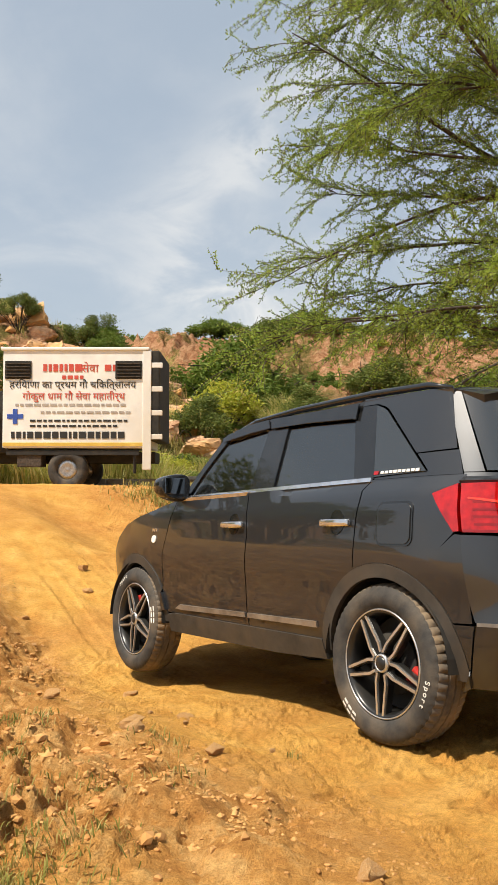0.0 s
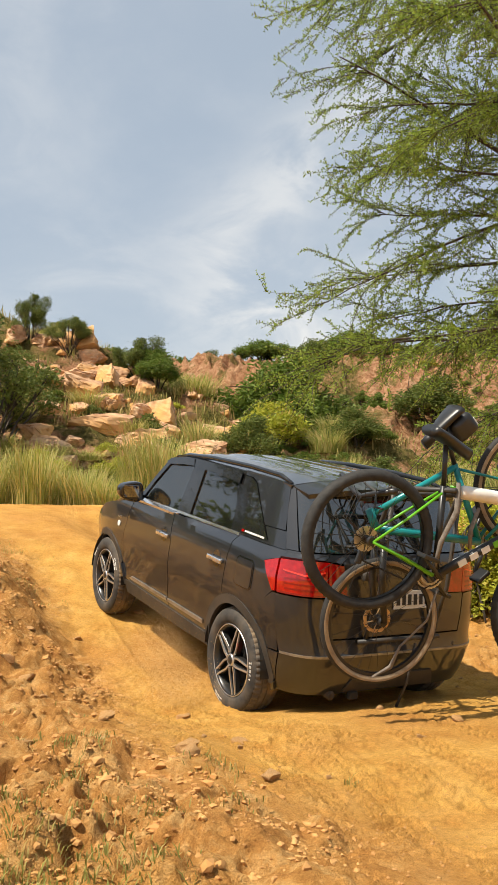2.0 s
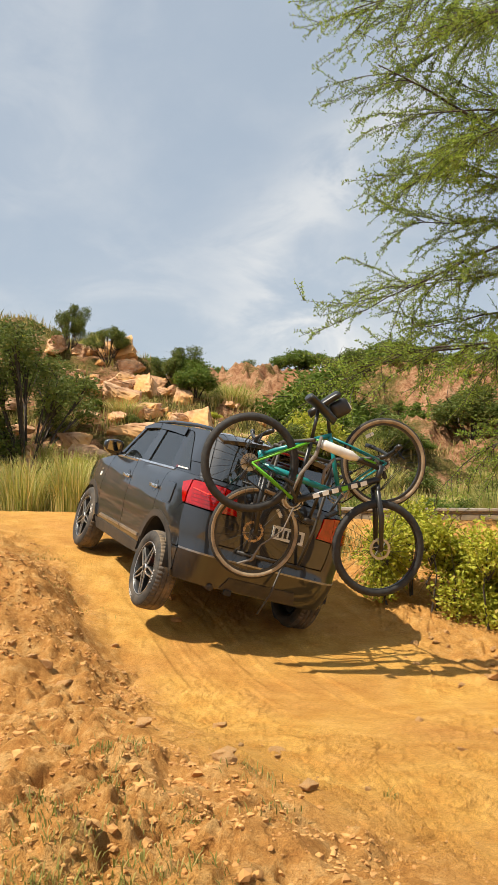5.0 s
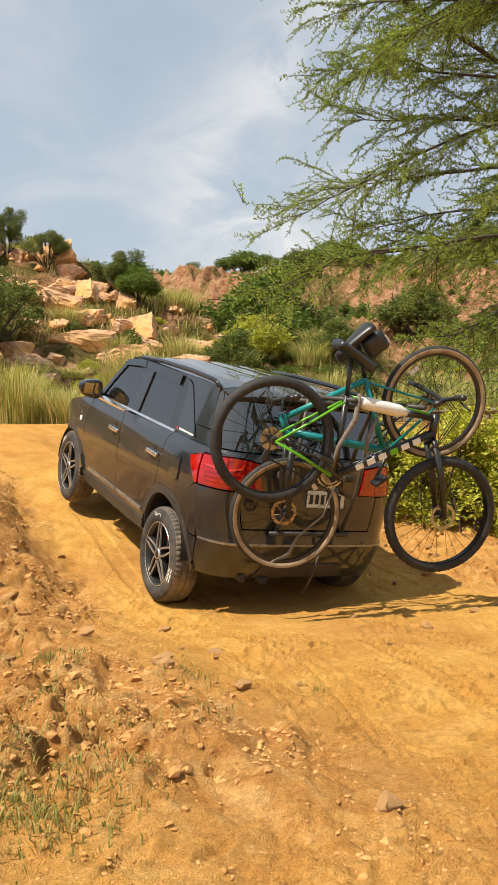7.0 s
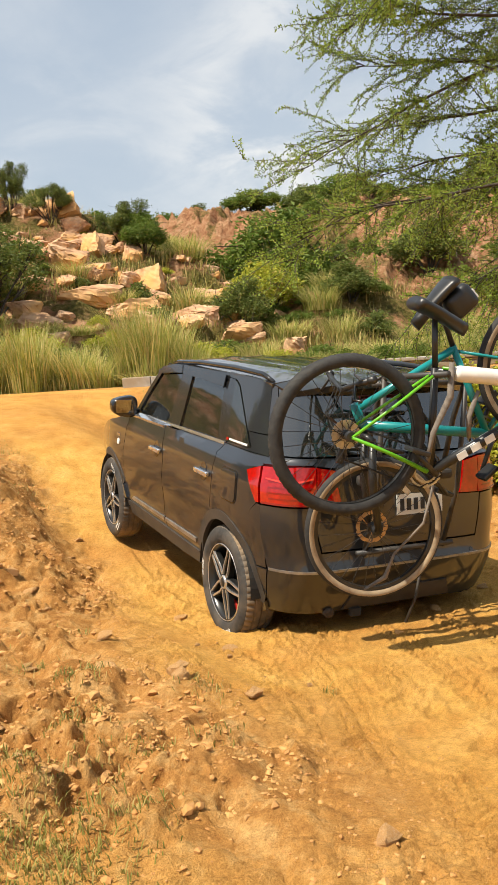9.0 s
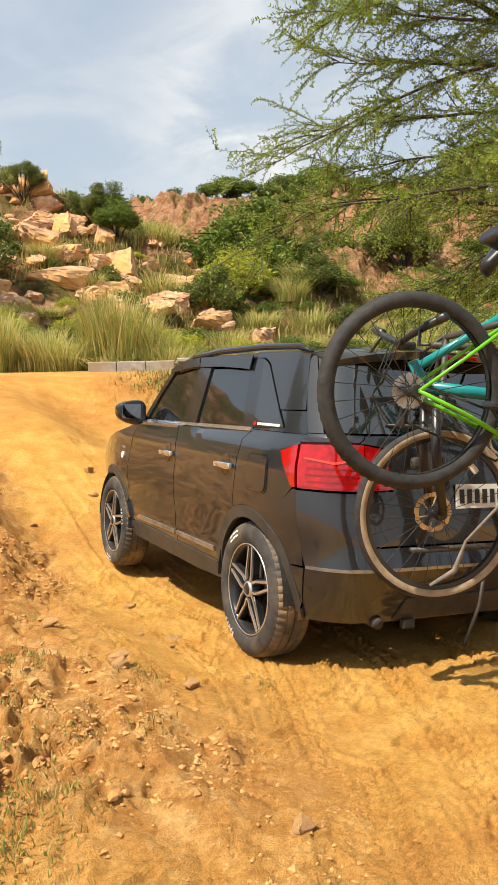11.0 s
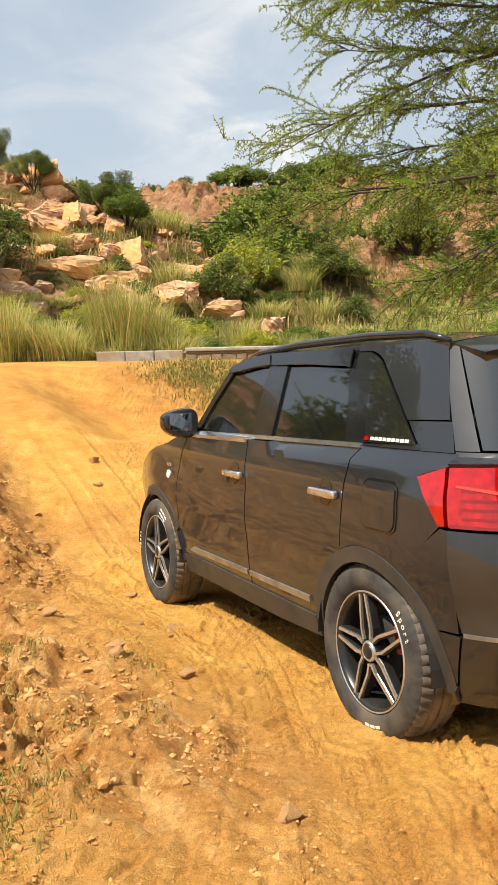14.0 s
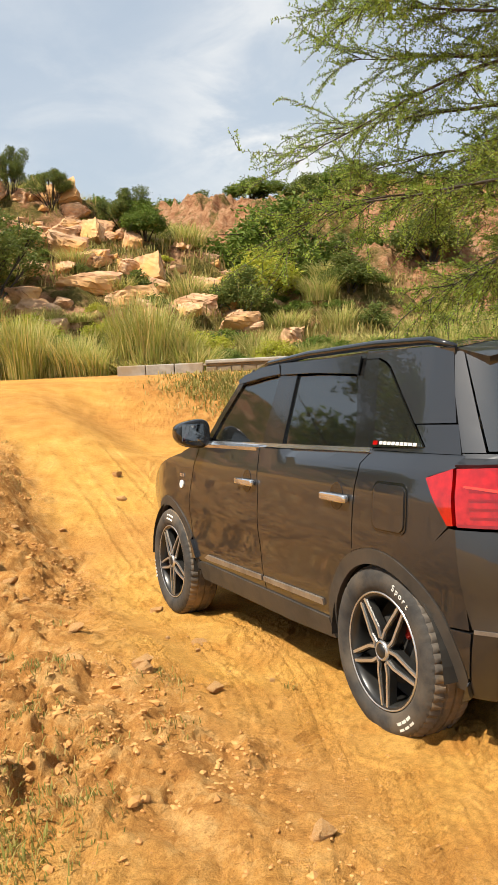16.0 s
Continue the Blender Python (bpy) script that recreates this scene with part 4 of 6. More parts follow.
def build_turf():
    """Thin short grass on the bank beside the viewer."""
    rng = np.random.default_rng(71)
    v, f = [], []
    spots = [(-0.62, 2.1, 0.22, 700), (-0.45, 2.35, 0.13, 150), (-0.8, 2.35, 0.2, 250), (-0.93, 3.55, 0.12, 260), (-0.84, 3.0, 0.10, 160), (-0.55, 2.75, 0.14, 130), (-1.25, 3.9, 0.15, 160), (-0.95, 2.6, 0.2, 260), (-1.3, 4.6, 0.15, 100), (-0.25, 2.9, 0.12, 60), (-0.36, 3.5, 0.12, 70), (-2.6, 7.9, 0.3, 160), (-3.3, 9.2, 0.3, 200), (0.2, 3.7, 0.05, 22), (-0.95, 13.3, 0.75, 2400), (-0.35, 12.6, 0.6, 1500)]
    for x0, y0, r, n in spots:
        far = y0 > 11
        for _ in range(n):
            x, y = x0 + rng.normal() * r * 0.6, y0 + rng.normal() * r * 0.6
            z = gz(x, y) if not far else None
            if z is None:
                z = float(base_height(np.array(x), np.array(y)))
            h = rng.uniform(0.012, 0.042) * (3.0 if far else 1)
            a = rng.uniform(0, 6.28)
            d = np.array((math.cos(a), math.sin(a))) * h * rng.uniform(0.2, 1.1)
            w = 0.0022 * (3 if far else 1)
            sx, sy = -math.sin(a) * w, math.cos(a) * w
            o = len(v)
            v += [(x - sx, y - sy, z - 0.004), (x + sx, y + sy, z - 0.004), (x + d[0] * 0.5 + sx, y + d[1] * 0.5 + sy, z + h * 0.65), (x + d[0] * 0.5 - sx, y + d[1] * 0.5 - sy, z + h * 0.65), (x + d[0], y + d[1], z + h * 0.9)]
            f += [(o, o + 1, o + 2, o + 3), (o + 3, o + 2, o + 4)]
    ob = mesh_object("turf", v, f, SHORT_GRASS)
    tagged(ob, "sparse short grass and dry stalks on the bank", "grass", kind="stuff")


build_turf()



# ---------------------------------------------------------------- car materials
def paint_material():
    m, nt, b = material("black_metallic_paint", 0.4, 0.65, Coat_Weight=1.0, Coat_Roughness=0.015, Coat_IOR=1.6, Specular_IOR_Level=0.3)
    dust = noise_node(nt, 2.2, 7, 0.65)
    fine = noise_node(nt, 45, 4)
    co = nt.nodes.new("ShaderNodeTexCoord")
    f = ramp_node(nt, dust.outputs["Fac"], [(0.45, (0.0, 0.0, 0.0)), (0.75, (0.16, 0.16, 0.16))])
    col = mix_node(nt, f, (0.034, 0.036, 0.040), (0.066, 0.056, 0.046))
    nt.links.new(col, b.inputs["Base Color"])
    r = nt.nodes.new("ShaderNodeMapRange")
    r.inputs["To Min"].default_value, r.inputs["To Max"].default_value = 0.30, 0.44
    nt.links.new(dust.outputs["Fac"], r.inputs["Value"])
    nt.links.new(r.outputs["Result"], b.inputs["Roughness"])
    return m


def glass_material(name, tint, see):
    m = bpy.data.materials.new(name)
    m.use_nodes = True
    nt = m.node_tree
    nt.nodes.clear()
    out = nt.nodes.new("ShaderNodeOutputMaterial")
    tr = nt.nodes.new("ShaderNodeBsdfTransparent")
    tr.inputs["Color"].default_value = (*tint, 1)
    df = nt.nodes.new("ShaderNodeBsdfDiffuse")
    df.inputs["Color"].default_value = (0.03, 0.032, 0.028, 1)
    a = nt.nodes.new("ShaderNodeMixShader")
    a.inputs[0].default_value = see
    gl = nt.nodes.new("ShaderNodeBsdfGlossy")
    gl.inputs["Roughness"].default_value = 0.03
    fr = nt.nodes.new("ShaderNodeFresnel")
    fr.inputs["IOR"].default_value = 2.5
    mx = nt.nodes.new("ShaderNodeMixShader")
    L = nt.links.new
    L(df.outputs[0], a.inputs[1])
    L(tr.outputs[0], a.inputs[2])
    L(fr.outputs[0], mx.inputs[0])
    L(a.outputs[0], mx.inputs[1])
    L(gl.outputs[0], mx.inputs[2])
    L(mx.outputs[0], out.inputs["Surface"])
    return m


PAINT = paint_material()
TRIM = speckled("black_plastic_trim", (0.020, 0.019, 0.018), (0.045, 0.040, 0.034), 14, 0.55, bump=0.1, c3=(0.055, 0.043, 0.032), scale2=3.0)
GLOSS_BLACK = speckled("gloss_black", (0.008, 0.008, 0.008), (0.014, 0.014, 0.014), 10, 0.12, Coat_Weight=0.5)
GLASS = glass_material("tinted_glass", (0.42, 0.47, 0.40), 0.75)
REAR_GLASS = glass_material("dark_rear_glass", (0.10, 0.11, 0.10), 0.5)
CHROME = speckled("chrome", (0.62, 0.62, 0.63), (0.80, 0.80, 0.81), 20, 0.10, 0.9)
MIRROR = speckled("mirror_silver", (0.20, 0.21, 0.22), (0.26, 0.27, 0.28), 8, 0.03, 1.0)
BRONZE = speckled("dusty_chrome_strip", (0.22, 0.19, 0.16), (0.36, 0.32, 0.27), 12, 0.35, 0.6)
RED_LENS = speckled("red_tail_lens", (0.24, 0.002, 0.002), (0.44, 0.004, 0.003), 26, 0.10, Coat_Weight=0.9)
BRIGHT_RED = speckled("clear_red_lens", (0.75, 0.03, 0.015), (0.80, 0.05, 0.025), 8, 0.1, Coat_Weight=0.8)
DARK_RED = speckled("dark_red_lens", (0.16, 0.003, 0.003), (0.24, 0.005, 0.005), 8, 0.2, Coat_Weight=0.6)
RUBBER = speckled("dusty_rubber", (0.018, 0.017, 0.016), (0.045, 0.039, 0.033), 16, 0.8, bump=0.3, c3=(0.085, 0.066, 0.046), scale2=5.0)
TREAD = speckled("dusty_tread_rubber", (0.06, 0.052, 0.044), (0.12, 0.10, 0.08), 16, 0.85, bump=0.3, c3=(0.22, 0.155, 0.09), scale2=6.0)
ALLOY = speckled("machined_alloy", (0.55, 0.54, 0.53), (0.72, 0.71, 0.69), 9, 0.28, 0.85)
BOLT_AND_GLINT = speckled("bolt_steel_and_crease_glint", (0.25, 0.25, 0.25), (0.4, 0.4, 0.4), 20, 0.35, 0.8)
ALLOY_BLACK = speckled("black_alloy", (0.010, 0.010, 0.010), (0.025, 0.024, 0.022), 9, 0.3)
UNDERBODY = speckled("underbody_black", (0.010, 0.010, 0.010), (0.03, 0.026, 0.02), 8, 0.85)
WHITE_MARK = speckled("white_rubber_mark", (0.55, 0.54, 0.50), (0.75, 0.74, 0.70), 20, 0.7)
PLATE = speckled("number_plate_white", (0.62, 0.62, 0.58), (0.74, 0.74, 0.70), 12, 0.4)
BLACK_INK = speckled("black_ink", (0.012, 0.012, 0.012), (0.02, 0.02, 0.02), 10, 0.6)
SEAT_CLOTH = speckled("dark_seat_cloth", (0.02, 0.02, 0.022), (0.05, 0.05, 0.052), 20, 0.9)
CALIPER = speckled("red_caliper", (0.35, 0.02, 0.015), (0.5, 0.03, 0.02), 10, 0.4)


# ---------------------------------------------------------------- car body
def sharp(bm, angle=35):
    for e in bm.edges:
        if len(e.link_faces) == 2:
            e.smooth = e.calc_face_angle(0) < radians(angle)
    return bm


def half_width(y, z):
    """Half of the car's width at a point of its side."""
    if z < 1.16:
        w = 0.885 - (0.30 * (z - 0.78) ** 2 if z > 0.78 else 0.34 * (0.78 - z) ** 2)
        w += 0.006 * math.exp(-((z - 1.02) / 0.05) ** 2) - 0.012 * math.exp(-((z - 0.62) / 0.10) ** 2)
    else:
        w = 0.800 - (z - 1.16) * 0.26
    if y > 0.95:
        w -= 0.13 * ((y - 0.95) / 0.95) ** 2
    if y < -1.35:
        w -= 0.07 * ((-1.35 - y) / 0.45) ** 2
    return w


def rear_y(z):
    return float(np.interp(z, (0.26, 0.34, 0.46, 0.55, 0.62, 0.9, 1.15, 1.2, 1.58, 1.66), (-1.86, -1.90, -1.93, -1.95, -1.93, -1.90, -1.87, -1.85, -1.70, -1.64)))


def sliced(outline, step):
    """A flat outline in (a, b), cut into a grid, as a bmesh in the plane x = 0 with a, b as y, z."""
    bm = bmesh.new()
    bm.faces.new([bm.verts.new((0, a, b_)) for a, b_ in outline])
    for axis, k in ((Vector((0, 1, 0)), 0), (Vector((0, 0, 1)), 1)):
        lo, hi = min(p[k] for p in outline), max(p[k] for p in outline)
        q = math.floor(lo / step) * step + step
        while q < hi - 0.004:
            bmesh.ops.bisect_plane(bm, geom=list(bm.verts) + list(bm.edges) + list(bm.faces), plane_co=axis * q, plane_no=axis, dist=1e-5)
            q += step
    return bm


def finish(bm, out_dir, thick, name, mat, parent, label=""):
    """Thickens a mapped sheet inwards and links it."""
    bm.normal_update()
    mean = sum((f.normal * f.calc_area() for f in bm.faces), Vector())
    if mean.dot(out_dir) < 0:
        bmesh.ops.reverse_faces(bm, faces=list(bm.faces))
    bm.normal_update()
    top = list(bm.faces)
    moved = {v: v.co - v.normal * thick for v in bm.verts}
    ret = bmesh.ops.extrude_face_region(bm, geom=top)
    # the extruded copy keeps the outer place, the old faces become the inner skin
    for v, co in moved.items():
        v.co = co
    bmesh.ops.recalc_face_normals(bm, faces=list(bm.faces))
    sharp(bm, 40)
    return part(name, bm, mat, parent, label, smooth=True)


def side_panel(name, outline, mat, parent, side=-1, proud=0.0, thick=0.02, step=0.045, label=""):
    bm = sliced(outline, step)
    for v in bm.verts:
        v.co.x = side * (half_width(v.co.y, v.co.z) + proud)
    return finish(bm, Vector((side, 0, 0)), thick, name, mat, parent, label)


def rear_point(u, z, proud=0.0):
    y0 = rear_y(z)
    w = half_width(y0 + 0.2, z)
    return Vector((u * w, y0 + 0.2 * min(abs(u), 1.0) ** 8 - proud, z))


def rear_panel(name, outline, mat, parent, proud=0.0, thick=0.02, step=0.045, label=""):
    bm = sliced(outline, step)
    for v in bm.verts:
        v.co = rear_point(v.co.y, v.co.z, proud)
    return finish(bm, Vector((0, -1, 0)), thick, name, mat, parent, label)


def arc(cy, cz, r, a0, a1, n=12):
    return [(cy + r * math.cos(radians(a0 + (a1 - a0) * k / n)), cz + r * math.sin(radians(a0 + (a1 - a0) * k / n))) for k in range(n + 1)]


car = thing("car", "dusty black compact suv, driving up the earth ramp", "car")


def build_body():
    for side in (-1, 1):
        fender = side_panel("front_fender", [(0.862, 0.42)] + arc(1.25, 0.335, 0.452, 168, 15, 16) + [(1.72, 0.60), (1.74, 0.80), (1.66, 0.90), (1.48, 0.985), (1.25, 1.04), (1.0, 1.085), (0.72, 1.14), (0.835, 0.80)], PAINT, car, side)
        door = side_panel("front_door", [(0.712, 1.14), (0.827, 0.80), (0.855, 0.415), (-0.142, 0.40), (-0.136, 0.60), (-0.152, 0.92), (-0.112, 1.155), (0.3, 1.15)], PAINT, car, side)
        rdoor = side_panel("rear_door", [(-0.121, 1.155), (-0.161, 0.92), (-0.145, 0.60), (-0.151, 0.40)] + arc(-1.25, 0.335, 0.452, 8, 66, 7) + [(-1.075, 0.95), (-1.10, 1.175), (-0.6, 1.165)], PAINT, car, side)
        side_panel("quarter_panel", [(-1.108, 1.18), (-1.083, 0.95), (-1.073, 0.765)] + arc(-1.25, 0.335, 0.452, 64, 120, 8) + [(-1.668, 0.925), (-1.548, 1.098), (-1.676, 1.138), (-1.668, 1.180), (-1.4, 1.18)], PAINT, car, side)
        # pressed recess under the doors' waist, wheel-arch cladding and skirt
        for cy, a0, a1, nm in ((1.25, 178, -8, "arch_cladding"), (-1.25, 184, 2, "arch_cladding")):
            pts = arc(cy, 0.335, 0.449, a0, a1, 26) + arc(cy, 0.335, 0.385, a1, a0, 26)
            bm = bmesh.new()
            n = 27
            vs = [bm.verts.new((side * (half_width(a, b_) + 0.006), a, b_)) for a, b_ in pts]
            for k in range(n - 1):
                bm.faces.new((vs[k], vs[k + 1], vs[2 * n - 2 - k], vs[2 * n - 1 - k]))
            finish(bm, Vector((side, 0, 0)), 0.03, nm, TRIM, car)
            # inner wheel housing
            bm = bmesh.new()
            r0 = [bm.verts.new((side * 0.86, a, b_)) for a, b_ in arc(cy, 0.335, 0.40, 180, 0, 20)]
            r1 = [bm.verts.new((side * 0.52, a, b_)) for a, b_ in arc(cy, 0.335, 0.40, 180, 0, 20)]
            for k in range(20):
                bm.faces.new((r0[k], r0[k + 1], r1[k + 1], r1[k]))
            bm.faces.new(r1)
            part("wheel_housing", bm, UNDERBODY, car)
        side_panel("side_skirt", [(0.80, 0.29), (0.795, 0.40), (0.70, 0.412), (-0.80, 0.396), (-0.815, 0.30), (-0.4, 0.285)], TRIM, car, side, proud=0.010, thick=0.05)
        side_panel("waist_strip", [(0.68, 0.445), (0.62, 0.472), (-0.13, 0.478), (-0.13, 0.452), (0.60, 0.440)], BRONZE, door, side, proud=0.010, thick=0.012)
        side_panel("waist_strip", [(-0.155, 0.478), (-0.775, 0.482), (-0.775, 0.452), (-0.155, 0.452)], BRONZE, rdoor, side, proud=0.010, thick=0.012)
        for d, yy in ((door, -0.02), (rdoor, -0.945)):
            zz = 0.972
            # black oval laid on the door colours in the shaded hollow behind the handle
            side_panel("handle_recess_shade", [(yy + 0.055 * math.cos(a), zz + 0.004 + 0.062 * math.sin(a)) for a in np.linspace(0, 2 * math.pi, 16)[:-1]], GLOSS_BLACK, d, side, proud=0.002, thick=0.004)
            bm = box_bm(0.030, 0.215, 0.036, (0, 0, 0), 0.013, segments=3)
            for v in bm.verts:
                v.co.x += side * 0.018 * (1 - (v.co.y / 0.11) ** 2)
            o = part("door_handle", sharp(bm), CHROME, d, "chrome door handle", smooth=True)
            o.location = (side * (half_width(yy, zz) + 0.014), yy, zz)
        # fuel flap on a raised black plate that stands in for its shaded gap
        if side < 0:
            def rounded(cy, cz, hy, hz, r, n=5):
                pts = []
                for sy, sz, a0 in ((1, 1, 0), (-1, 1, 90), (-1, -1, 180), (1, -1, 270)):
                    pts += [(cy + sy * (hy - r) + r * math.cos(radians(a0 + 90 * k / n)), cz + sz * (hz - r) + r * math.sin(radians(a0 + 90 * k / n))) for k in range(n + 1)]
                return pts
            side_panel("fuel_flap_gap_shade", rounded(-1.345, 0.965, 0.113, 0.101, 0.037), GLOSS_BLACK, car, side, proud=0.0045, thick=0.008)
            side_panel("fuel_flap", rounded(-1.345, 0.965, 0.103, 0.091, 0.033), PAINT, car, side, proud=0.009, thick=0.010)
            side_panel("side_repeater", [(0.958 + 0.030 * math.cos(a), 0.886 + 0.026 * math.sin(a)) for a in np.linspace(0, 2 * math.pi, 14)[:-1]], PLATE, car, side, proud=0.006, thick=0.008, label="small white side repeater lamp")
            for k in range(3):
                side_panel("badge_mark", [(0.99 - 0.026 * k, 0.955), (0.99 - 0.026 * k, 0.935), (0.972 - 0.026 * k, 0.937), (0.972 - 0.026 * k, 0.957)], CHROME, car, side, proud=0.004, thick=0.005)
        # greenhouse: pillars, glass, visors
        belt = side_panel("belt_strip", [(0.70, 1.150), (0.69, 1.170), (-1.11, 1.192), (-1.11, 1.172)], CHROME, car, side, proud=0.012, thick=0.02, label="thin chrome belt strip")
        frame_parts = (
            ("a_pillar", [(0.74, 1.16), (0.66, 1.165), (0.52, 1.33), (0.34, 1.505), (0.08, 1.535), (-0.09, 1.54), (-0.09, 1.60), (0.10, 1.595), (0.36, 1.555), (0.56, 1.36)]),
            ("b_pillar", [(-0.055, 1.17), (-0.105, 1.54), (-0.28, 1.55), (-0.30, 1.54), (-0.285, 1.17)]),
            ("c_pillar", [(-0.975, 1.18), (-0.885, 1.51), (-0.86, 1.55), (-0.93, 1.575), (-1.03, 1.57), (-1.115, 1.185)]),
            ("roof_side", [(-0.09, 1.54), (-0.09, 1.60), (-0.93, 1.605), (-0.93, 1.55), (-0.5, 1.55)]),
        )
        for nm, o in frame_parts:
            side_panel(nm, o, GLOSS_BLACK, car, side, thick=0.035)
        side_panel("front_window", [(0.655, 1.165), (0.52, 1.325), (0.34, 1.50), (0.08, 1.532), (-0.10, 1.537), (-0.058, 1.172)], GLASS, car, side, proud=-0.012, thick=0.005, label="tinted door window")
        side_panel("rear_window", [(-0.287, 1.172), (-0.302, 1.537), (-0.885, 1.54), (-0.975, 1.182)], GLASS, car, side, proud=-0.012, thick=0.005, label="tinted door window")
        side_panel("quarter_glass", [(-1.035, 1.568), (-1.085, 1.55), (-1.12, 1.53), (-1.455, 1.205), (-1.118, 1.195)], REAR_GLASS, car, side, proud=0.003, thick=0.01)
        side_panel("d_pillar", [(-0.93, 1.578), (-1.04, 1.575), (-1.095, 1.556), (-1.13, 1.535), (-1.375, 1.295), (-1.60, 1.30), (-1.52, 1.575), (-1.4, 1.60), (-0.93, 1.612)], PAINT, car, side, thick=0.03)
        side_panel("d_pillar_cap", [(-1.38, 1.29), (-1.462, 1.205), (-1.115, 1.19), (-1.115, 1.182), (-1.648, 1.182), (-1.61, 1.293)], PAINT, car, side, proud=-0.004, thick=0.03)
        for o in ([(0.36, 1.505), (0.38, 1.53), (0.12, 1.59), (-0.10, 1.60), (-0.135, 1.545), (0.06, 1.535)], [(-0.15, 1.54), (-0.125, 1.60), (-0.905, 1.592), (-0.905, 1.508), (-0.88, 1.515), (-0.5, 1.535)]):
            v = side_panel("window_visor", o, GLOSS_BLACK, car, side, proud=0.018, thick=0.008, label="smoked plastic wind deflector")
        # sticker bars
        if side < 0:
            side_panel("sticker_mark", [(-1.118, 1.205), (-1.118, 1.222), (-1.150, 1.222), (-1.150, 1.205)], RED_LENS, car, side, proud=0.0075, thick=0.003)
            for k in range(9):
                y = -1.165 - k * 0.029
                side_panel("sticker_bar", [(y, 1.207), (y, 1.220), (y - 0.022, 1.220), (y - 0.022, 1.207)], WHITE_MARK, car, side, proud=0.0075, thick=0.003)
        # tail lamp on the flank
        side_panel("tail_lamp_side", [(-1.552, 1.095), (-1.672, 0.928), (-1.698, 0.93), (-1.675, 1.135)], RED_LENS, car, side, proud=0.010, thick=0.05)
        side_panel("bumper_corner", [(-1.468, 0.742)] + arc(-1.25, 0.335, 0.452, 118, 152, 5) + [(-1.735, 0.55), (-1.728, 0.64), (-1.70, 0.915), (-1.672, 0.918)], PAINT, car, side)
        side_panel("bumper_corner_lower", arc(-1.25, 0.335, 0.452, 153, 186, 5) + [(-1.66, 0.27), (-1.70, 0.34), (-1.73, 0.46), (-1.745, 0.54)], PAINT, car, side, proud=0.004)
        # roof rail
        rail = [(side * 0.665, 0.27, 1.572), (side * 0.662, 0.08, 1.612), (side * 0.658, -0.35, 1.634), (side * 0.655, -0.95, 1.640), (side * 0.655, -1.35, 1.628), (side * 0.66, -1.50, 1.596)]
        tube_part("roof_rail", rail, [0.010, 0.017, 0.020, 0.020, 0.018, 0.010], GLOSS_BLACK, car, 10)
        # mirror
        bm = bmesh.new()
        bmesh.ops.create_uvsphere(bm, u_segments=28, v_segments=16, radius=1.0)
        for v in bm.verts:
            p = [math.copysign(abs(q) ** 0.72, q) for q in v.co]
            taper = 1.0 - 0.22 * p[0] * side - 0.10 * p[2]
            v.co = Vector((p[0] * 0.105, max(p[1], -0.55) * 0.095, p[2] * 0.085 * taper))
            v.co.y += 0.25 * v.co.x * side * 0.6
        mir = part("door_mirror", sharp(bm), GLOSS_BLACK, car, "black door mirror", smooth=True)
        mir.location = (side * 0.925, 0.66, 1.225)
        o = part("mirror_glass", box_bm(0.135, 0.006, 0.105, (0, -0.056, 0), 0.0025), MIRROR, mir)
        o.rotation_euler = (0, 0, side * 0.15)
        tube_part("mirror_arm", [(side * 0.80, 0.66, 1.165), (side * 0.86, 0.66, 1.17), (side * 0.92, 0.66, 1.185)], 0.028, GLOSS_BLACK, car, 8)
        # inner tail lamp and outer tail lamp on the rear face
        s = 1 if side > 0 else -1
        lamp = rear_panel("tail_lamp", [(s * 1.0, 0.93), (s * 1.0, 1.135), (s * 0.80, 1.145), (s * 0.705, 1.142), (s * 0.675, 0.925)], RED_LENS, car, proud=0.012, thick=0.06)
        rear_panel("tail_lamp_inner", [(s * 0.697, 1.14), (s * 0.667, 0.925), (s * 0.50, 0.93), (s * 0.56, 1.12)], RED_LENS, car, proud=0.014, thick=0.05)
        for k in range(4):
            z = 0.955 + 0.032 * k
            rear_panel("lamp_rib", [(s * 0.97, z), (s * 0.97, z + 0.010), (s * 0.72, z + 0.012), (s * 0.715, z + 0.002)], DARK_RED, lamp, proud=0.0135, thick=0.006)
        # light guide: a bent bright bar over the ribs, and a dark rim below
        rear_panel("light_guide", [(s * 0.985, 1.068), (s * 0.985, 1.076), (s * 0.86, 1.058), (s * 0.72, 1.084), (s * 0.72, 1.074), (s * 0.86, 1.046)], BRIGHT_RED, lamp, proud=0.0165, thick=0.006)
        rear_panel("lamp_rim", [(s * 1.0, 0.926), (s * 1.0, 0.938), (s * 0.685, 0.934), (s * 0.682, 0.924)], DARK_RED, lamp, proud=0.0155, thick=0.006)
        rear_panel("rear_shoulder", [(s * 1.0, 1.148), (s * 1.0, 1.186), (s * 0.727, 1.186), (s * 0.727, 1.152), (s * 0.80, 1.153)], PAINT, car)
        rear_panel("d_pillar_rear", [(s * 1.0, 1.19), (s * 1.0, 1.57), (s * 0.965, 1.575), (s * 0.94, 1.19)], PAINT, car, thick=0.03)
        rear_panel("lower_reflector", [(s * 0.86, 0.40), (s * 0.86, 0.435), (s * 0.60, 0.435), (s * 0.62, 0.40)], DARK_RED, car, proud=0.004, thick=0.01)
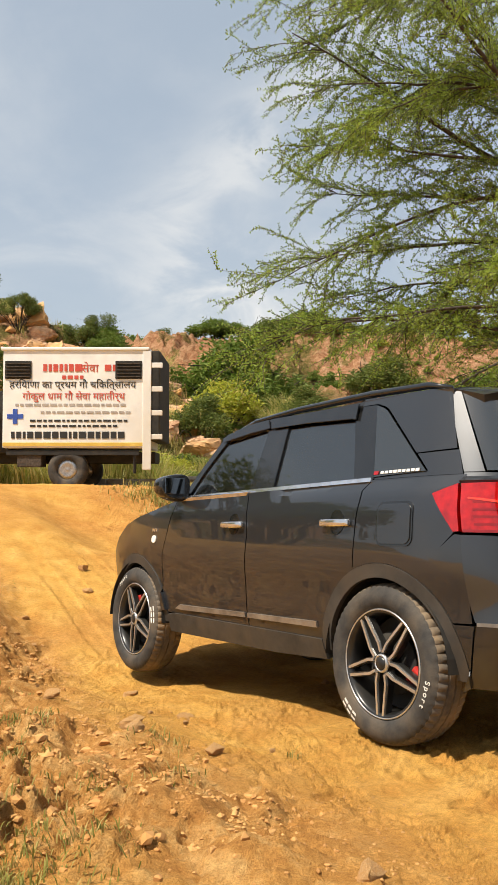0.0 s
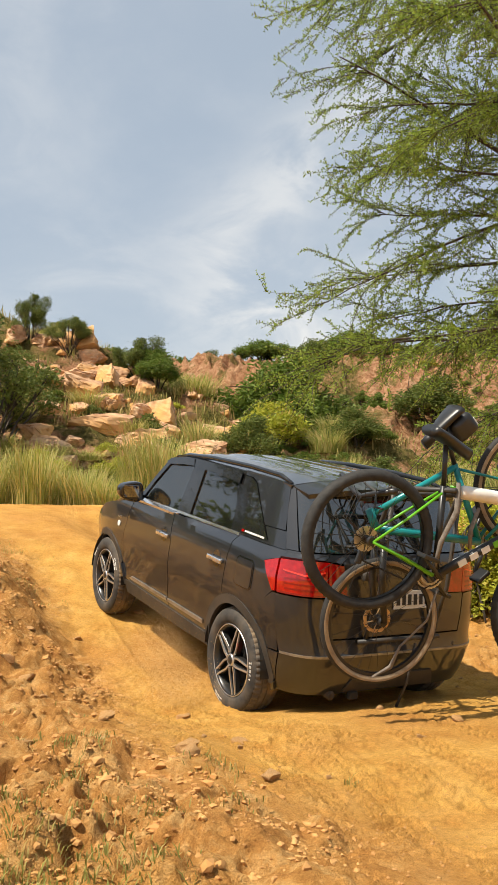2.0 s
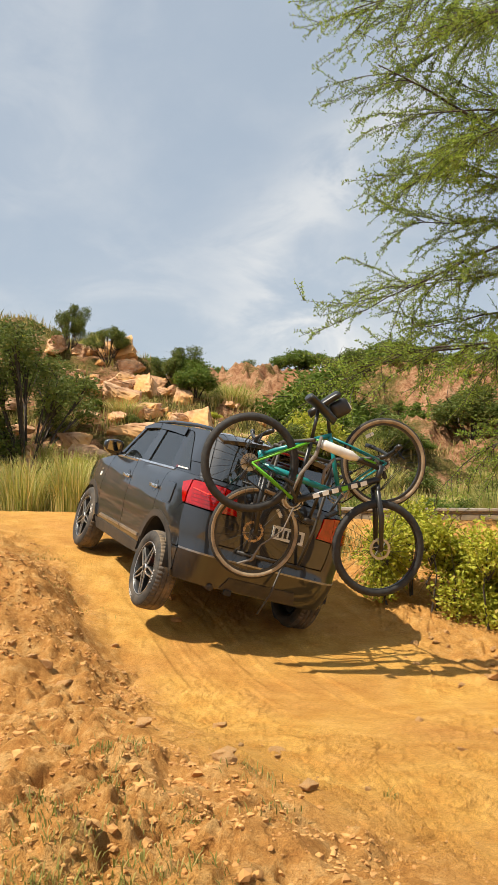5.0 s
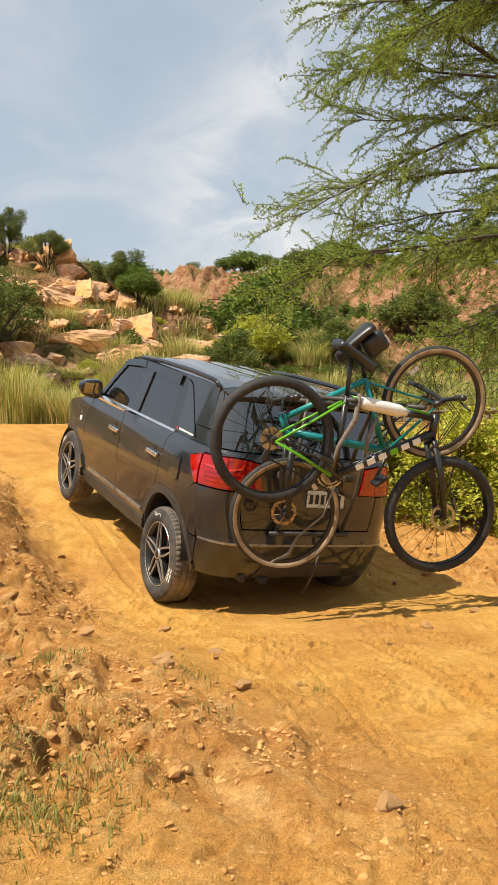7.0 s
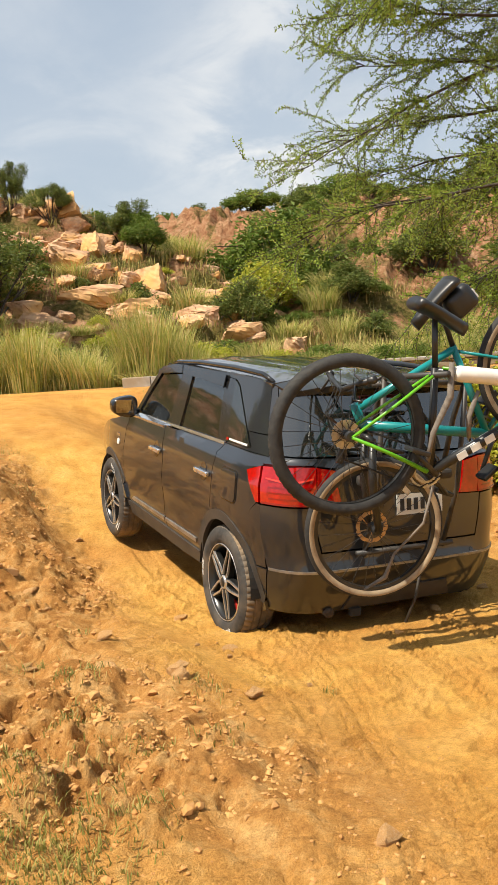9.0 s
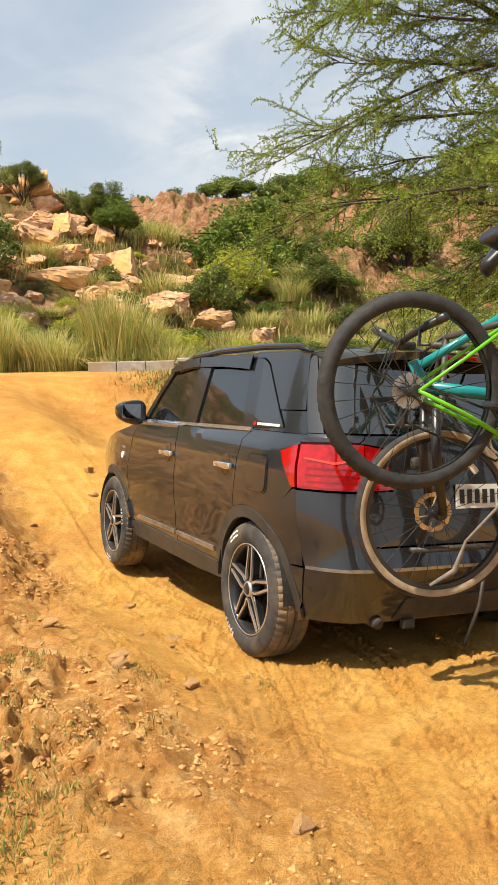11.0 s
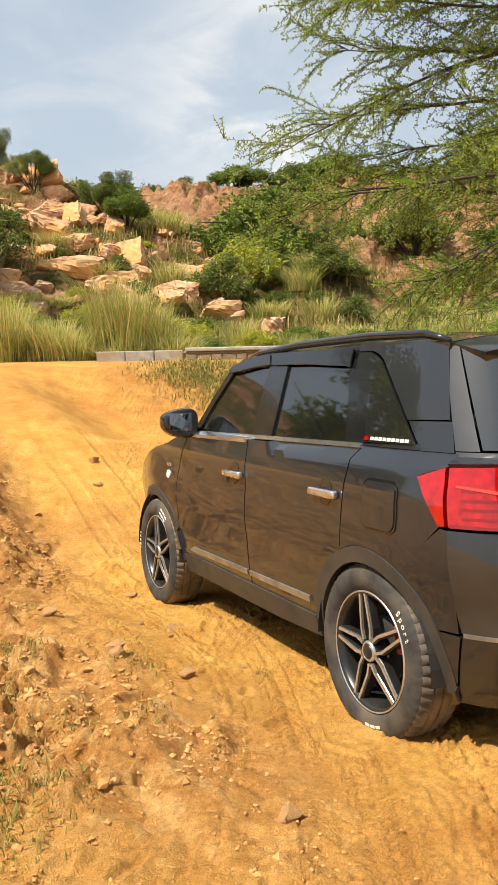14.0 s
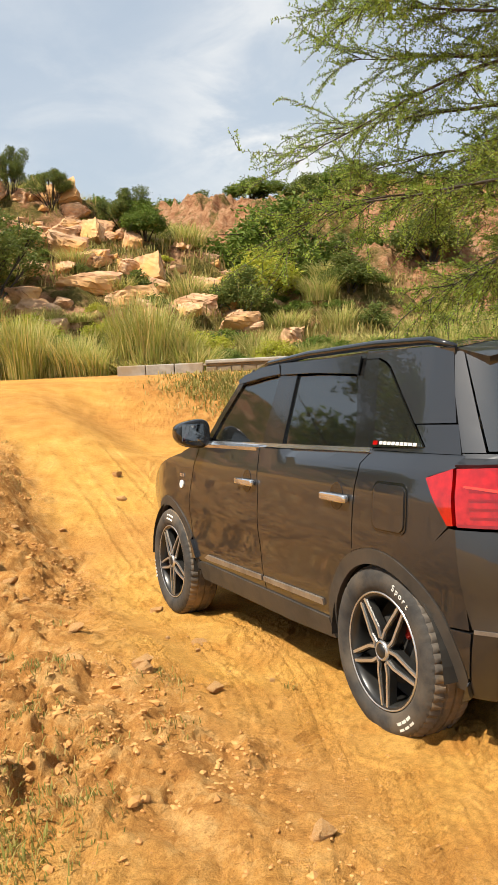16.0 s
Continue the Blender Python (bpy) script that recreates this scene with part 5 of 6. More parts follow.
        rear_panel("parking_sensor", [(s * 0.62 + 0.014 * math.cos(a), 0.575 + 0.011 * math.sin(a)) for a in np.linspace(0, 6.283, 11)[:-1]], GLOSS_BLACK, car, proud=0.004, thick=0.008)
    # rear face
    gate = rear_panel("tailgate", [(-0.66, 0.66), (0.66, 0.66), (0.70, 0.915), (0.49, 0.92), (0.555, 1.13), (0.72, 1.15), (0.72, 1.185), (-0.72, 1.185), (-0.72, 1.15), (-0.555, 1.13), (-0.49, 0.92), (-0.70, 0.915)], PAINT, car)
    rear_panel("rear_bumper", [(-1.0, 0.555), (1.0, 0.555), (1.0, 0.915), (0.71, 0.91), (0.67, 0.65), (-0.67, 0.65), (-0.71, 0.91), (-1.0, 0.915)], PAINT, car)
    rear_panel("rear_bumper_lower", [(-1.0, 0.28), (1.0, 0.28), (1.0, 0.543), (-1.0, 0.543)], PAINT, car, proud=0.006)
    rear_panel("skid_plate", [(-0.50, 0.29), (0.50, 0.29), (0.42, 0.40), (-0.42, 0.40)], TRIM, car, proud=0.016)
    # pale grey strip paints in the light caught on the bumper ledge
    rear_panel("bumper_crease_glint", [(-1.0, 0.541), (1.0, 0.541), (1.0, 0.556), (-1.0, 0.556)], BOLT_AND_GLINT, car, proud=0.008, thick=0.014)
    rear_panel("rear_windscreen", [(-0.93, 1.195), (0.93, 1.195), (0.958, 1.565), (-0.958, 1.565)], REAR_GLASS, car, proud=-0.004, thick=0.008, label="dark tinted rear windscreen")
    rear_panel("number_plate", [(-0.05, 0.83), (0.34, 0.83), (0.34, 0.95), (-0.05, 0.95)], PLATE, gate, proud=0.012, thick=0.006)
    for k in range(6):
        u = -0.025 + 0.058 * k
        rear_panel("plate_bar", [(u, 0.855), (u + 0.034, 0.855), (u + 0.034, 0.925), (u, 0.925)], BLACK_INK, gate, proud=0.0155, thick=0.003)
    tube_part("rear_wiper", [(0.0, -1.895, 1.20), (-0.18, -1.875, 1.235), (-0.42, -1.84, 1.24)], [0.014, 0.009, 0.006], TRIM, car, 6)
    # spoiler
    bm = bmesh.new()
    rows_ = []
    for t in (0.0, 0.35, 0.7, 1.0):
        rows_.append([bm.verts.new((u * (0.675 - 0.045 * t), -1.52 - (0.27 - 0.13 * abs(u) ** 3) * t, 1.603 + 0.052 * (1 - abs(u) ** 2.6) - 0.016 - 0.030 * t - 0.012 * t * abs(u) ** 3)) for u in np.linspace(-1, 1, 21)])
    for a, b_ in zip(rows_, rows_[1:]):
        for k in range(20):
            bm.faces.new((a[k], a[k + 1], b_[k + 1], b_[k]))
    spoiler = finish(bm, Vector((0, 0, 1)), 0.038, "roof_spoiler", PAINT, car)
    part("high_brake_lamp", box_bm(0.26, 0.012, 0.020, (0, -1.822, 1.585), 0.004), RED_LENS, spoiler)
    # roof: crowned sheet with lengthwise ribs
    bm = bmesh.new()
    ys = np.linspace(-1.53, 0.33, 24)
    us = np.linspace(-1, 1, 25)
    grid = []
    for y in ys:
        row = []
        for u in us:
            drop = 0.040 * max(0, (y + 0.15) / 0.48) ** 2 + 0.022 * max(0, (-1.0 - y) / 0.6) ** 2
            rib = 0.006 * (math.cos(u * 0.682 / 0.11 * math.pi) > 0.6) * (abs(u) < 0.72) * (abs(y + 0.65) < 0.78)
            row.append(bm.verts.new((u * 0.686, y, 1.603 + 0.052 * (1 - abs(u) ** 2.6) - drop + rib)))
        grid.append(row)
    for a, b_ in zip(grid, grid[1:]):
        for k in range(len(us) - 1):
            bm.faces.new((a[k], a[k + 1], b_[k + 1], b_[k]))
    finish(bm, Vector((0, 0, 1)), 0.025, "roof", PAINT, car)
    # windscreen and bonnet
    def sheet(name, edge_a, edge_b, mat, thick, bulge, n=9):
        b_m = bmesh.new()
        rows = []
        for i in range(n):
            t = i / (n - 1)
            rows.append([b_m.verts.new(Vector(edge_a(u)).lerp(Vector(edge_b(u)), t) + Vector((0, 0, bulge * math.sin(math.pi * t)))) for u in np.linspace(-1, 1, 13)])
        for a, b2 in zip(rows, rows[1:]):
            for k in range(12):
                b_m.faces.new((a[k], a[k + 1], b2[k + 1], b2[k]))
        return finish(b_m, Vector((0, 0.3, 1)), thick, name, mat, car)
    sheet("windscreen", lambda u: (u * 0.66, 0.335 + 0.06 * (1 - u * u) - 0.02, 1.585 + 0.03 * (1 - u * u)), lambda u: (u * 0.78, 0.74 + 0.24 * (1 - u * u), 1.15), GLASS, 0.006, 0.03)
    sheet("bonnet", lambda u: (u * 0.80, 0.73 + 0.24 * (1 - u * u), 1.145), lambda u: (u * 0.74, 1.66 + 0.16 * (1 - u * u), 0.915), PAINT, 0.02, 0.055)
    sheet("grille", lambda u: (u * 0.745, 1.665 + 0.17 * (1 - u * u), 0.90), lambda u: (u * 0.76, 1.70 + 0.20 * (1 - u * u), 0.58), GLOSS_BLACK, 0.03, 0.0)
    sheet("front_bumper", lambda u: (u * 0.77, 1.71 + 0.21 * (1 - u * u), 0.57), lambda u: (u * 0.74, 1.66 + 0.20 * (1 - u * u), 0.27), TRIM, 0.03, 0.0)
    # floor pan, inner walls and seats
    part("floor_pan", box_bm(1.40, 3.3, 0.10, (0, 0.05, 0.36), 0.03), UNDERBODY, car)
    part("engine_bay", box_bm(1.0, 0.8, 0.55, (0, 1.22, 0.62), 0.05), UNDERBODY, car)
    part("rear_axle_beam", box_bm(1.3, 0.12, 0.10, (0, -1.25, 0.33), 0.03), UNDERBODY, car)
    tube_part("exhaust_pipe", [(-0.45, -1.2, 0.30), (-0.47, -1.7, 0.29), (-0.47, -1.90, 0.28)], 0.03, BARK, car, 10)
    part("dashboard", box_bm(1.3, 0.35, 0.35, (0, 0.62, 0.95), 0.08), SEAT_CLOTH, car)
    for sx, sy, w in ((-0.36, -0.02, 0.5), (0.36, -0.02, 0.5), (0, -0.85, 1.24)):
        part("seat_back", box_bm(w, 0.14, 0.62, (sx, sy, 0.93), 0.06), SEAT_CLOTH, car)
        part("seat_cushion", box_bm(w, 0.5, 0.16, (sx, sy + 0.27, 0.58), 0.05), SEAT_CLOTH, car)
        for hx in ((sx,) if w < 1 else (-0.36, 0.36)):
            part("headrest", box_bm(0.26, 0.10, 0.18, (hx, sy - 0.02, 1.34), 0.04), SEAT_CLOTH, car)
    part("tow_eye", box_bm(0.07, 0.04, 0.05, (-0.30, -1.90, 0.27), 0.01), UNDERBODY, car)
    tube_part("strap", [(0.10, -2.00, 0.62), (0.06, -2.0, 0.35), (0.0, -1.98, 0.16)], 0.010, TRIM, car, 5, "loose black strap")


build_body()


# ---------------------------------------------------------------- car wheels
def lathe(profile, n, axis_x=True, mod=None):
    """Turns (x, r) points round the x axis."""
    bm = bmesh.new()
    rings = []
    for k in range(n):
        a = 2 * math.pi * k / n
        ring = []
        for j, (x, r) in enumerate(profile):
            rr = r - (mod(k, j) if mod else 0)
            ring.append(bm.verts.new((x, rr * math.cos(a), rr * math.sin(a))))
        rings.append(ring)
    for k in range(n):
        a, b_ = rings[k], rings[(k + 1) % n]
        for j in range(len(profile) - 1):
            bm.faces.new((a[j], a[j + 1], b_[j + 1], b_[j]))
    return bm


R_TYRE = 0.345


def build_wheel(name="wheel"):
    """A wheel whose outer face looks to -x, its centre at the origin."""
    rim_prof = [(-0.085, 0.232), (-0.095, 0.238), (-0.098, 0.226), (-0.088, 0.214), (-0.05, 0.205), (0.08, 0.205), (0.095, 0.228)]
    wheel = part(name, sharp(lathe(rim_prof, 48)), ALLOY_BLACK, car, "black alloy wheel with twin machined spokes", smooth=True)
    tp = [(-0.080, 0.226), (-0.100, 0.240), (-0.113, 0.262), (-0.114, 0.290), (-0.106, 0.315), (-0.092, 0.333), (-0.074, 0.341), (-0.050, 0.345), (-0.046, 0.337), (-0.040, 0.337), (-0.036, 0.345), (-0.006, 0.3455), (-0.003, 0.337), (0.003, 0.337), (0.006, 0.3455), (0.036, 0.345), (0.040, 0.337), (0.046, 0.337), (0.050, 0.345), (0.074, 0.341), (0.092, 0.333), (0.106, 0.315), (0.113, 0.27), (0.10, 0.24), (0.08, 0.226)]
    groove = {5: 0.005, 6: 0.008, 7: 0.008, 10: 0.004, 15: 0.004, 18: 0.008, 19: 0.008, 20: 0.005}
    bm = lathe(tp, 168, mod=lambda k, j: groove.get(j, 0) if k % 3 == 0 else 0)
    bm.normal_update()
    for f in bm.faces:
        c = f.calc_center_median()
        f.material_index = 1 if math.hypot(c.y, c.z) > 0.327 else 0
    part("tyre", sharp(bm, 32), (RUBBER, TREAD), wheel, smooth=True)
    for k in range(5):
        for sgn in (-1, 1):
            a = radians(72 * k + 90)
            inner, outer = 0.045, 0.222
            off_i, off_o = sgn * 0.030, sgn * 0.017
            for mat, xx, hw_, nm in ((ALLOY, -0.094, 0.0055, "spoke"), (ALLOY_BLACK, -0.088, 0.0105, "spoke_side")):
                bm = bmesh.new()
                pts = []
                for r, off, w in ((inner, off_i * 0.75, hw_ * 1.1), (0.085, off_i, hw_), (outer, off_o, hw_ * 1.1)):
                    x = xx + 0.020 * (1 - r / outer) * (-1 if mat is ALLOY else 0) * 0.3
                    for d in (-w, w):
                        pts.append((x, r, off + d))
                ca, sa = math.cos(a), math.sin(a)
                rot = [(x, r * ca - t * sa, r * sa + t * ca) for x, r, t in pts]
                th = 0.010 if mat is ALLOY else 0.035
                top = [bm.verts.new(p) for p in rot]
                low = [bm.verts.new((p[0] + th, p[1], p[2])) for p in rot]
                for j in (0, 2):
                    bm.faces.new((top[j], top[j + 1], top[j + 3], top[j + 2]))
                    bm.faces.new((low[j], low[j + 2], low[j + 3], low[j + 1]))
                    bm.faces.new((top[j], top[j + 2], low[j + 2], low[j]))
                    bm.faces.new((top[j + 1], low[j + 1], low[j + 3], top[j + 3]))
                bm.faces.new((top[0], low[0], low[1], top[1]))
                bm.faces.new((top[4], top[5], low[5], low[4]))
                bmesh.ops.recalc_face_normals(bm, faces=list(bm.faces))
                part(nm, bm, mat, wheel)
    part("hub_cap", sharp(lathe([(-0.106, 0.0), (-0.106, 0.024), (-0.100, 0.029), (-0.08, 0.040), (-0.04, 0.05)], 28)), ALLOY_BLACK, wheel, smooth=True)
    part("hub_ring", sharp(lathe([(-0.100, 0.030), (-0.104, 0.034), (-0.098, 0.040), (-0.09, 0.042)], 28)), ALLOY, wheel, smooth=True)
    for k in range(5):
        a = radians(72 * k + 126)
        part("wheel_bolt", lathe([(-0.098, 0.0), (-0.098, 0.007), (-0.08, 0.008)], 8), BOLT_AND_GLINT, wheel).location = (0, 0.052 * math.cos(a), 0.052 * math.sin(a))
    part("brake_caliper", box_bm(0.05, 0.05, 0.11, (-0.02, -0.135, 0.04), 0.012), CALIPER, wheel, "red brake caliper")
    part("rim_lip", sharp(lathe([(-0.096, 0.226), (-0.1005, 0.229), (-0.100, 0.2325), (-0.094, 0.235)], 60)), ALLOY, wheel, smooth=True)
    part("brake_disc", sharp(lathe([(-0.02, 0.05), (-0.022, 0.135), (-0.004, 0.135), (-0.004, 0.05)], 40)), UNDERBODY, wheel, smooth=True)
    part("brake_backing", sharp(lathe([(0.03, 0.0), (0.03, 0.20)], 32)), UNDERBODY, wheel)
    # raised white sidewall marks: a word of plain blocks and a smaller word opposite
    for a0, n, hgt, wid in ((265, 3, 0.034, 5.6),):
        for k in range(n):
            a = radians(a0 + k * (wid + 1.6))
            bm = bmesh.new()
            q = []
            for rr, da in ((0.275, -wid / 2), (0.275, wid / 2), (0.275 + hgt, wid / 2), (0.275 + hgt, -wid / 2)):
                t = a + radians(da)
                x = -0.1148 if rr < 0.295 else -0.1075
                q.append((x - 0.0015, rr * math.cos(t), rr * math.sin(t)))
            vs = [bm.verts.new(p) for p in q] + [bm.verts.new((p[0] + 0.006, p[1], p[2])) for p in q]
            for f in ((0, 1, 2, 3), (7, 6, 5, 4), (0, 4, 5, 1), (1, 5, 6, 2), (2, 6, 7, 3), (3, 7, 4, 0)):
                bm.faces.new([vs[i] for i in f])
            bmesh.ops.recalc_face_normals(bm, faces=list(bm.faces))
            part("sidewall_mark", bm, WHITE_MARK, wheel)
    for k, ch in enumerate("Sport"):
        a = radians(160 - 10 + 5.0 * k)
        cu = bpy.data.curves.new("sidewall_letter", 'FONT')
        cu.body, cu.size, cu.extrude, cu.align_x = ch, 0.036, 0.0015, 'CENTER'
        cu.materials.append(WHITE_MARK)
        o = new("sidewall_letter", cu)
        o.parent = wheel
        radial, along = Vector((0, math.cos(a), math.sin(a))), Vector((0, -math.sin(a), math.cos(a)))
        m = Matrix((along, radial, along.cross(radial))).transposed().to_4x4()
        m.translation = radial * 0.281 + Vector((-0.1145, 0, 0))
        o.matrix_local = m
    return wheel


wheel_lr = build_wheel()
wheel_lf = copy_thing(wheel_lr, pose(0, 0, 0))
wheel_rr = copy_thing(wheel_lr, pose(0, 0, 0))
wheel_rf = copy_thing(wheel_lr, pose(0, 0, 0))
for w_ in (wheel_lr, wheel_lf, wheel_rr, wheel_rf):
    w_.scale = (1.0, 1.045, 1.045)
for w_, (x_, y_) in ((wheel_lr, (-0.765, -1.25)), (wheel_lf, (-0.765, 1.25)), (wheel_rr, (0.765, -1.25)), (wheel_rf, (0.765, 1.25))):
    w_.location = (x_, y_, R_TYRE)



# ---------------------------------------------------------------- bicycles on the rear rack
BIKE_BLACK = speckled("black_bike_frame", (0.012, 0.012, 0.012), (0.022, 0.022, 0.022), 12, 0.35)
BIKE_GREEN = speckled("lime_green_paint", (0.09, 0.34, 0.012), (0.14, 0.46, 0.02), 12, 0.35)
BIKE_TEAL = speckled("teal_bike_frame", (0.005, 0.16, 0.17), (0.01, 0.24, 0.24), 12, 0.3)
STEEL = speckled("dull_steel", (0.30, 0.29, 0.28), (0.5, 0.49, 0.47), 30, 0.35, 0.9)
BRASSY = speckled("dusty_brake_rotor", (0.40, 0.26, 0.13), (0.55, 0.38, 0.2), 30, 0.4, 0.6)
BIKE_RUBBER = speckled("bike_tyre_rubber", (0.012, 0.012, 0.012), (0.03, 0.028, 0.025), 25, 0.8, bump=0.3)
TAN_WALL = speckled("dusty_tan_sidewall", (0.22, 0.16, 0.10), (0.38, 0.29, 0.18), 18, 0.85)
BOTTLE_WHITE = speckled("white_plastic_bottle", (0.62, 0.61, 0.56), (0.75, 0.74, 0.70), 10, 0.4)
STRAP_GREY = speckled("grey_webbing_strap", (0.11, 0.092, 0.075), (0.20, 0.17, 0.14), 40, 0.9)
TURN_Y = pose(0, 0, 0, 0, 0, 90)


def bike_wheel(bike, at, r, knob, wall, rotor, disc_mat, spoke_seed):
    """A spoked wheel with its axle along y."""
    def ringed(prof, n, mod=None):
        bm = lathe(prof, n, mod=mod)
        bmesh.ops.transform(bm, matrix=TURN_Y, verts=list(bm.verts))
        return bm
    w = part("wheel", sharp(ringed([(-0.012, r - 0.060), (-0.013, r - 0.042), (0.013, r - 0.042), (0.012, r - 0.060), (-0.012, r - 0.060)], 64)), BIKE_BLACK, bike, smooth=True)
    w.location = at
    t = 0.033 if knob else 0.024
    prof = [(t * math.cos(a), r - t + t * math.sin(a)) for a in np.linspace(-0.85, math.pi + 0.85, 13)]
    bm = ringed(prof, 132, mod=(lambda k, j: 0.0055 if (k + (j % 2)) % 2 and 4 <= j <= 8 else 0.0) if knob else None)
    bm.normal_update()
    for f in bm.faces:
        c = f.calc_center_median()
        f.material_index = 1 if abs(c.y) > t * 0.62 and math.hypot(c.x, c.z) < r - t * 0.6 else 0
    part("tyre", sharp(bm, 50), (BIKE_RUBBER, wall), w, smooth=True)
    part("hub", sharp(ringed([(-0.05, 0.0), (-0.05, 0.022), (-0.03, 0.026), (-0.025, 0.014), (0.025, 0.014), (0.03, 0.026), (0.05, 0.022), (0.05, 0.0)], 20)), BIKE_BLACK, w, smooth=True)
    sp = Gather()
    for k in range(28):
        a = 2 * math.pi * k / 28
        b_ = a + (0.5 if k % 4 < 2 else -0.5)
        y = 0.028 if k % 2 else -0.028
        sp.tube([(0.024 * math.cos(b_), y, 0.024 * math.sin(b_)), ((r - 0.058) * math.cos(a), 0, (r - 0.058) * math.sin(a))], [0.0016, 0.0016], 4)
    sp.make("spoke_set", BIKE_BLACK, w)
    if rotor:
        bm = bmesh.new()
        n = 72
        a0, a1, b0, b1 = [], [], [], []
        for k in range(n):
            a = 2 * math.pi * k / n
            ro = 0.082 - 0.004 * (k % 6 < 2)
            for lst, rr, y in ((a0, 0.062, -0.040), (a1, ro, -0.040), (b0, 0.062, -0.037), (b1, ro, -0.037)):
                lst.append(bm.verts.new((rr * math.cos(a), y, rr * math.sin(a))))
        for k in range(n):
            j = (k + 1) % n
            bm.faces.new((a0[k], a1[k], a1[j], a0[j]))
            bm.faces.new((b0[k], b0[j], b1[j], b1[k]))
            bm.faces.new((a1[k], b1[k], b1[j], a1[j]))
        part("brake_rotor", bm, disc_mat, w)
        arms = Gather()
        for k in range(6):
            a = k * math.pi / 3
            arms.tube([(0.02 * math.cos(a), -0.0385, 0.02 * math.sin(a)), (0.064 * math.cos(a + 0.4), -0.0385, 0.064 * math.sin(a + 0.4))], [0.004, 0.004], 4)
        arms.make("rotor_spider", disc_mat, w)
    return w


def build_bike(name, label, origin, fwd, up, wb, r, frame_mat, accent, knob, wall, cassette_side):
    """A bicycle in its own space (x ahead from the rear axle, z up); gives it and its pose on the car."""
    X, Z = Vector((fwd[0], 0, fwd[1])).normalized(), Vector((up[0], 0, up[1])).normalized()
    Y = Z.cross(X)
    local = Matrix(((X.x, Y.x, Z.x, origin[0]), (X.y, Y.y, Z.y, origin[1]), (X.z, Y.z, Z.z, origin[2]), (0, 0, 0, 1)))
    e = thing(name, label, "bicycle")
    e.scale = (1.12, 1.12, 1.12)
    hang = Vector((0.0, -2.45, 1.35))
    local = Matrix.Translation(hang + Vector((0.10, -0.08, -0.04))) @ pose(0, 0, 0, 0, 0, -13) @ Matrix.Translation((local.translation - hang) * 1.12) @ local.to_3x3().to_4x4()
    bb, seat, ht, hb, fa = (0.43, 0, -0.05), (0.29, 0, 0.40), (wb - 0.32, 0, 0.53), (wb - 0.28, 0, 0.40), (wb, 0, 0)
    tube_part("seat_tube", [bb, seat], [0.018, 0.017], frame_mat, e)
    tube_part("top_tube", [(0.295, 0, 0.385), (ht[0] + 0.005, 0, ht[2] - 0.03)], 0.018, frame_mat, e)
    tube_part("down_tube", [bb, (hb[0], 0, hb[2] + 0.03)], [0.024, 0.026], frame_mat, e)
    tube_part("head_tube", [ht, hb], 0.024, frame_mat, e)
    for s in (-1, 1):
        tube_part("chain_stay", [(0.40, s * 0.03, -0.05), (0.2, s * 0.055, -0.02), (0.0, s * 0.062, 0.0)], [0.011, 0.009, 0.008], accent, e, 8)
        tube_part("seat_stay", [(0.285, s * 0.02, 0.36), (0.15, s * 0.05, 0.19), (0.0, s * 0.062, 0.0)], [0.008, 0.007, 0.007], accent, e, 8)
        tube_part("fork_leg", [(hb[0] + 0.02, s * 0.055, hb[2] - 0.05), (wb - 0.13, s * 0.060, 0.20), (fa[0], s * 0.058, 0.0)], [0.017, 0.021, 0.017], BIKE_BLACK, e)
        tube_part("crank_arm", [(0.43, s * 0.07, -0.05), (0.43 + s * 0.155, s * 0.085, -0.05 - s * 0.08)], [0.013, 0.010], BIKE_BLACK, e, 8)
        part("pedal", box_bm(0.09, 0.09, 0.022, (0.43 + s * 0.155, s * 0.135, -0.05 - s * 0.08), 0.006), BIKE_BLACK, e)
        tube_part("grip", [(ht[0] - 0.05, s * 0.22, ht[2] + 0.12), (ht[0] - 0.075, s * 0.34, ht[2] + 0.125)], 0.017, BIKE_BLACK, e, 8)
        tube_part("brake_lever", [(ht[0] - 0.03, s * 0.19, ht[2] + 0.12), (ht[0] + 0.03, s * 0.24, ht[2] + 0.09), (ht[0] + 0.02, s * 0.30, ht[2] + 0.08)], 0.006, BIKE_BLACK, e, 6)
    tube_part("fork_crown", [(hb[0] + 0.02, -0.065, hb[2] - 0.05), (hb[0] + 0.02, 0, hb[2] - 0.01), (hb[0] + 0.02, 0.065, hb[2] - 0.05)], 0.018, BIKE_BLACK, e, 8)
    tube_part("handlebar", [(ht[0] - 0.06, -0.30, ht[2] + 0.125), (ht[0] - 0.02, -0.12, ht[2] + 0.11), (ht[0], 0, ht[2] + 0.09), (ht[0] - 0.02, 0.12, ht[2] + 0.11), (ht[0] - 0.06, 0.30, ht[2] + 0.125)], 0.014, BIKE_BLACK, e, 8)
    tube_part("stem", [(ht[0] - 0.04, 0, ht[2] + 0.04), (ht[0] + 0.01, 0, ht[2] + 0.09)], 0.018, BIKE_BLACK, e, 8)
    tube_part("seat_post", [seat, (0.215, 0, 0.60)], 0.0135, BIKE_BLACK, e)
    # saddle: a shaped, tapering pad
    bm = bmesh.new()
    rings = []
    for t in np.linspace(0, 1, 9):
        w = 0.072 * (1 - t) ** 0.8 + 0.020
        z = 0.625 + 0.018 * math.cos(t * 2.4) - 0.006 * t
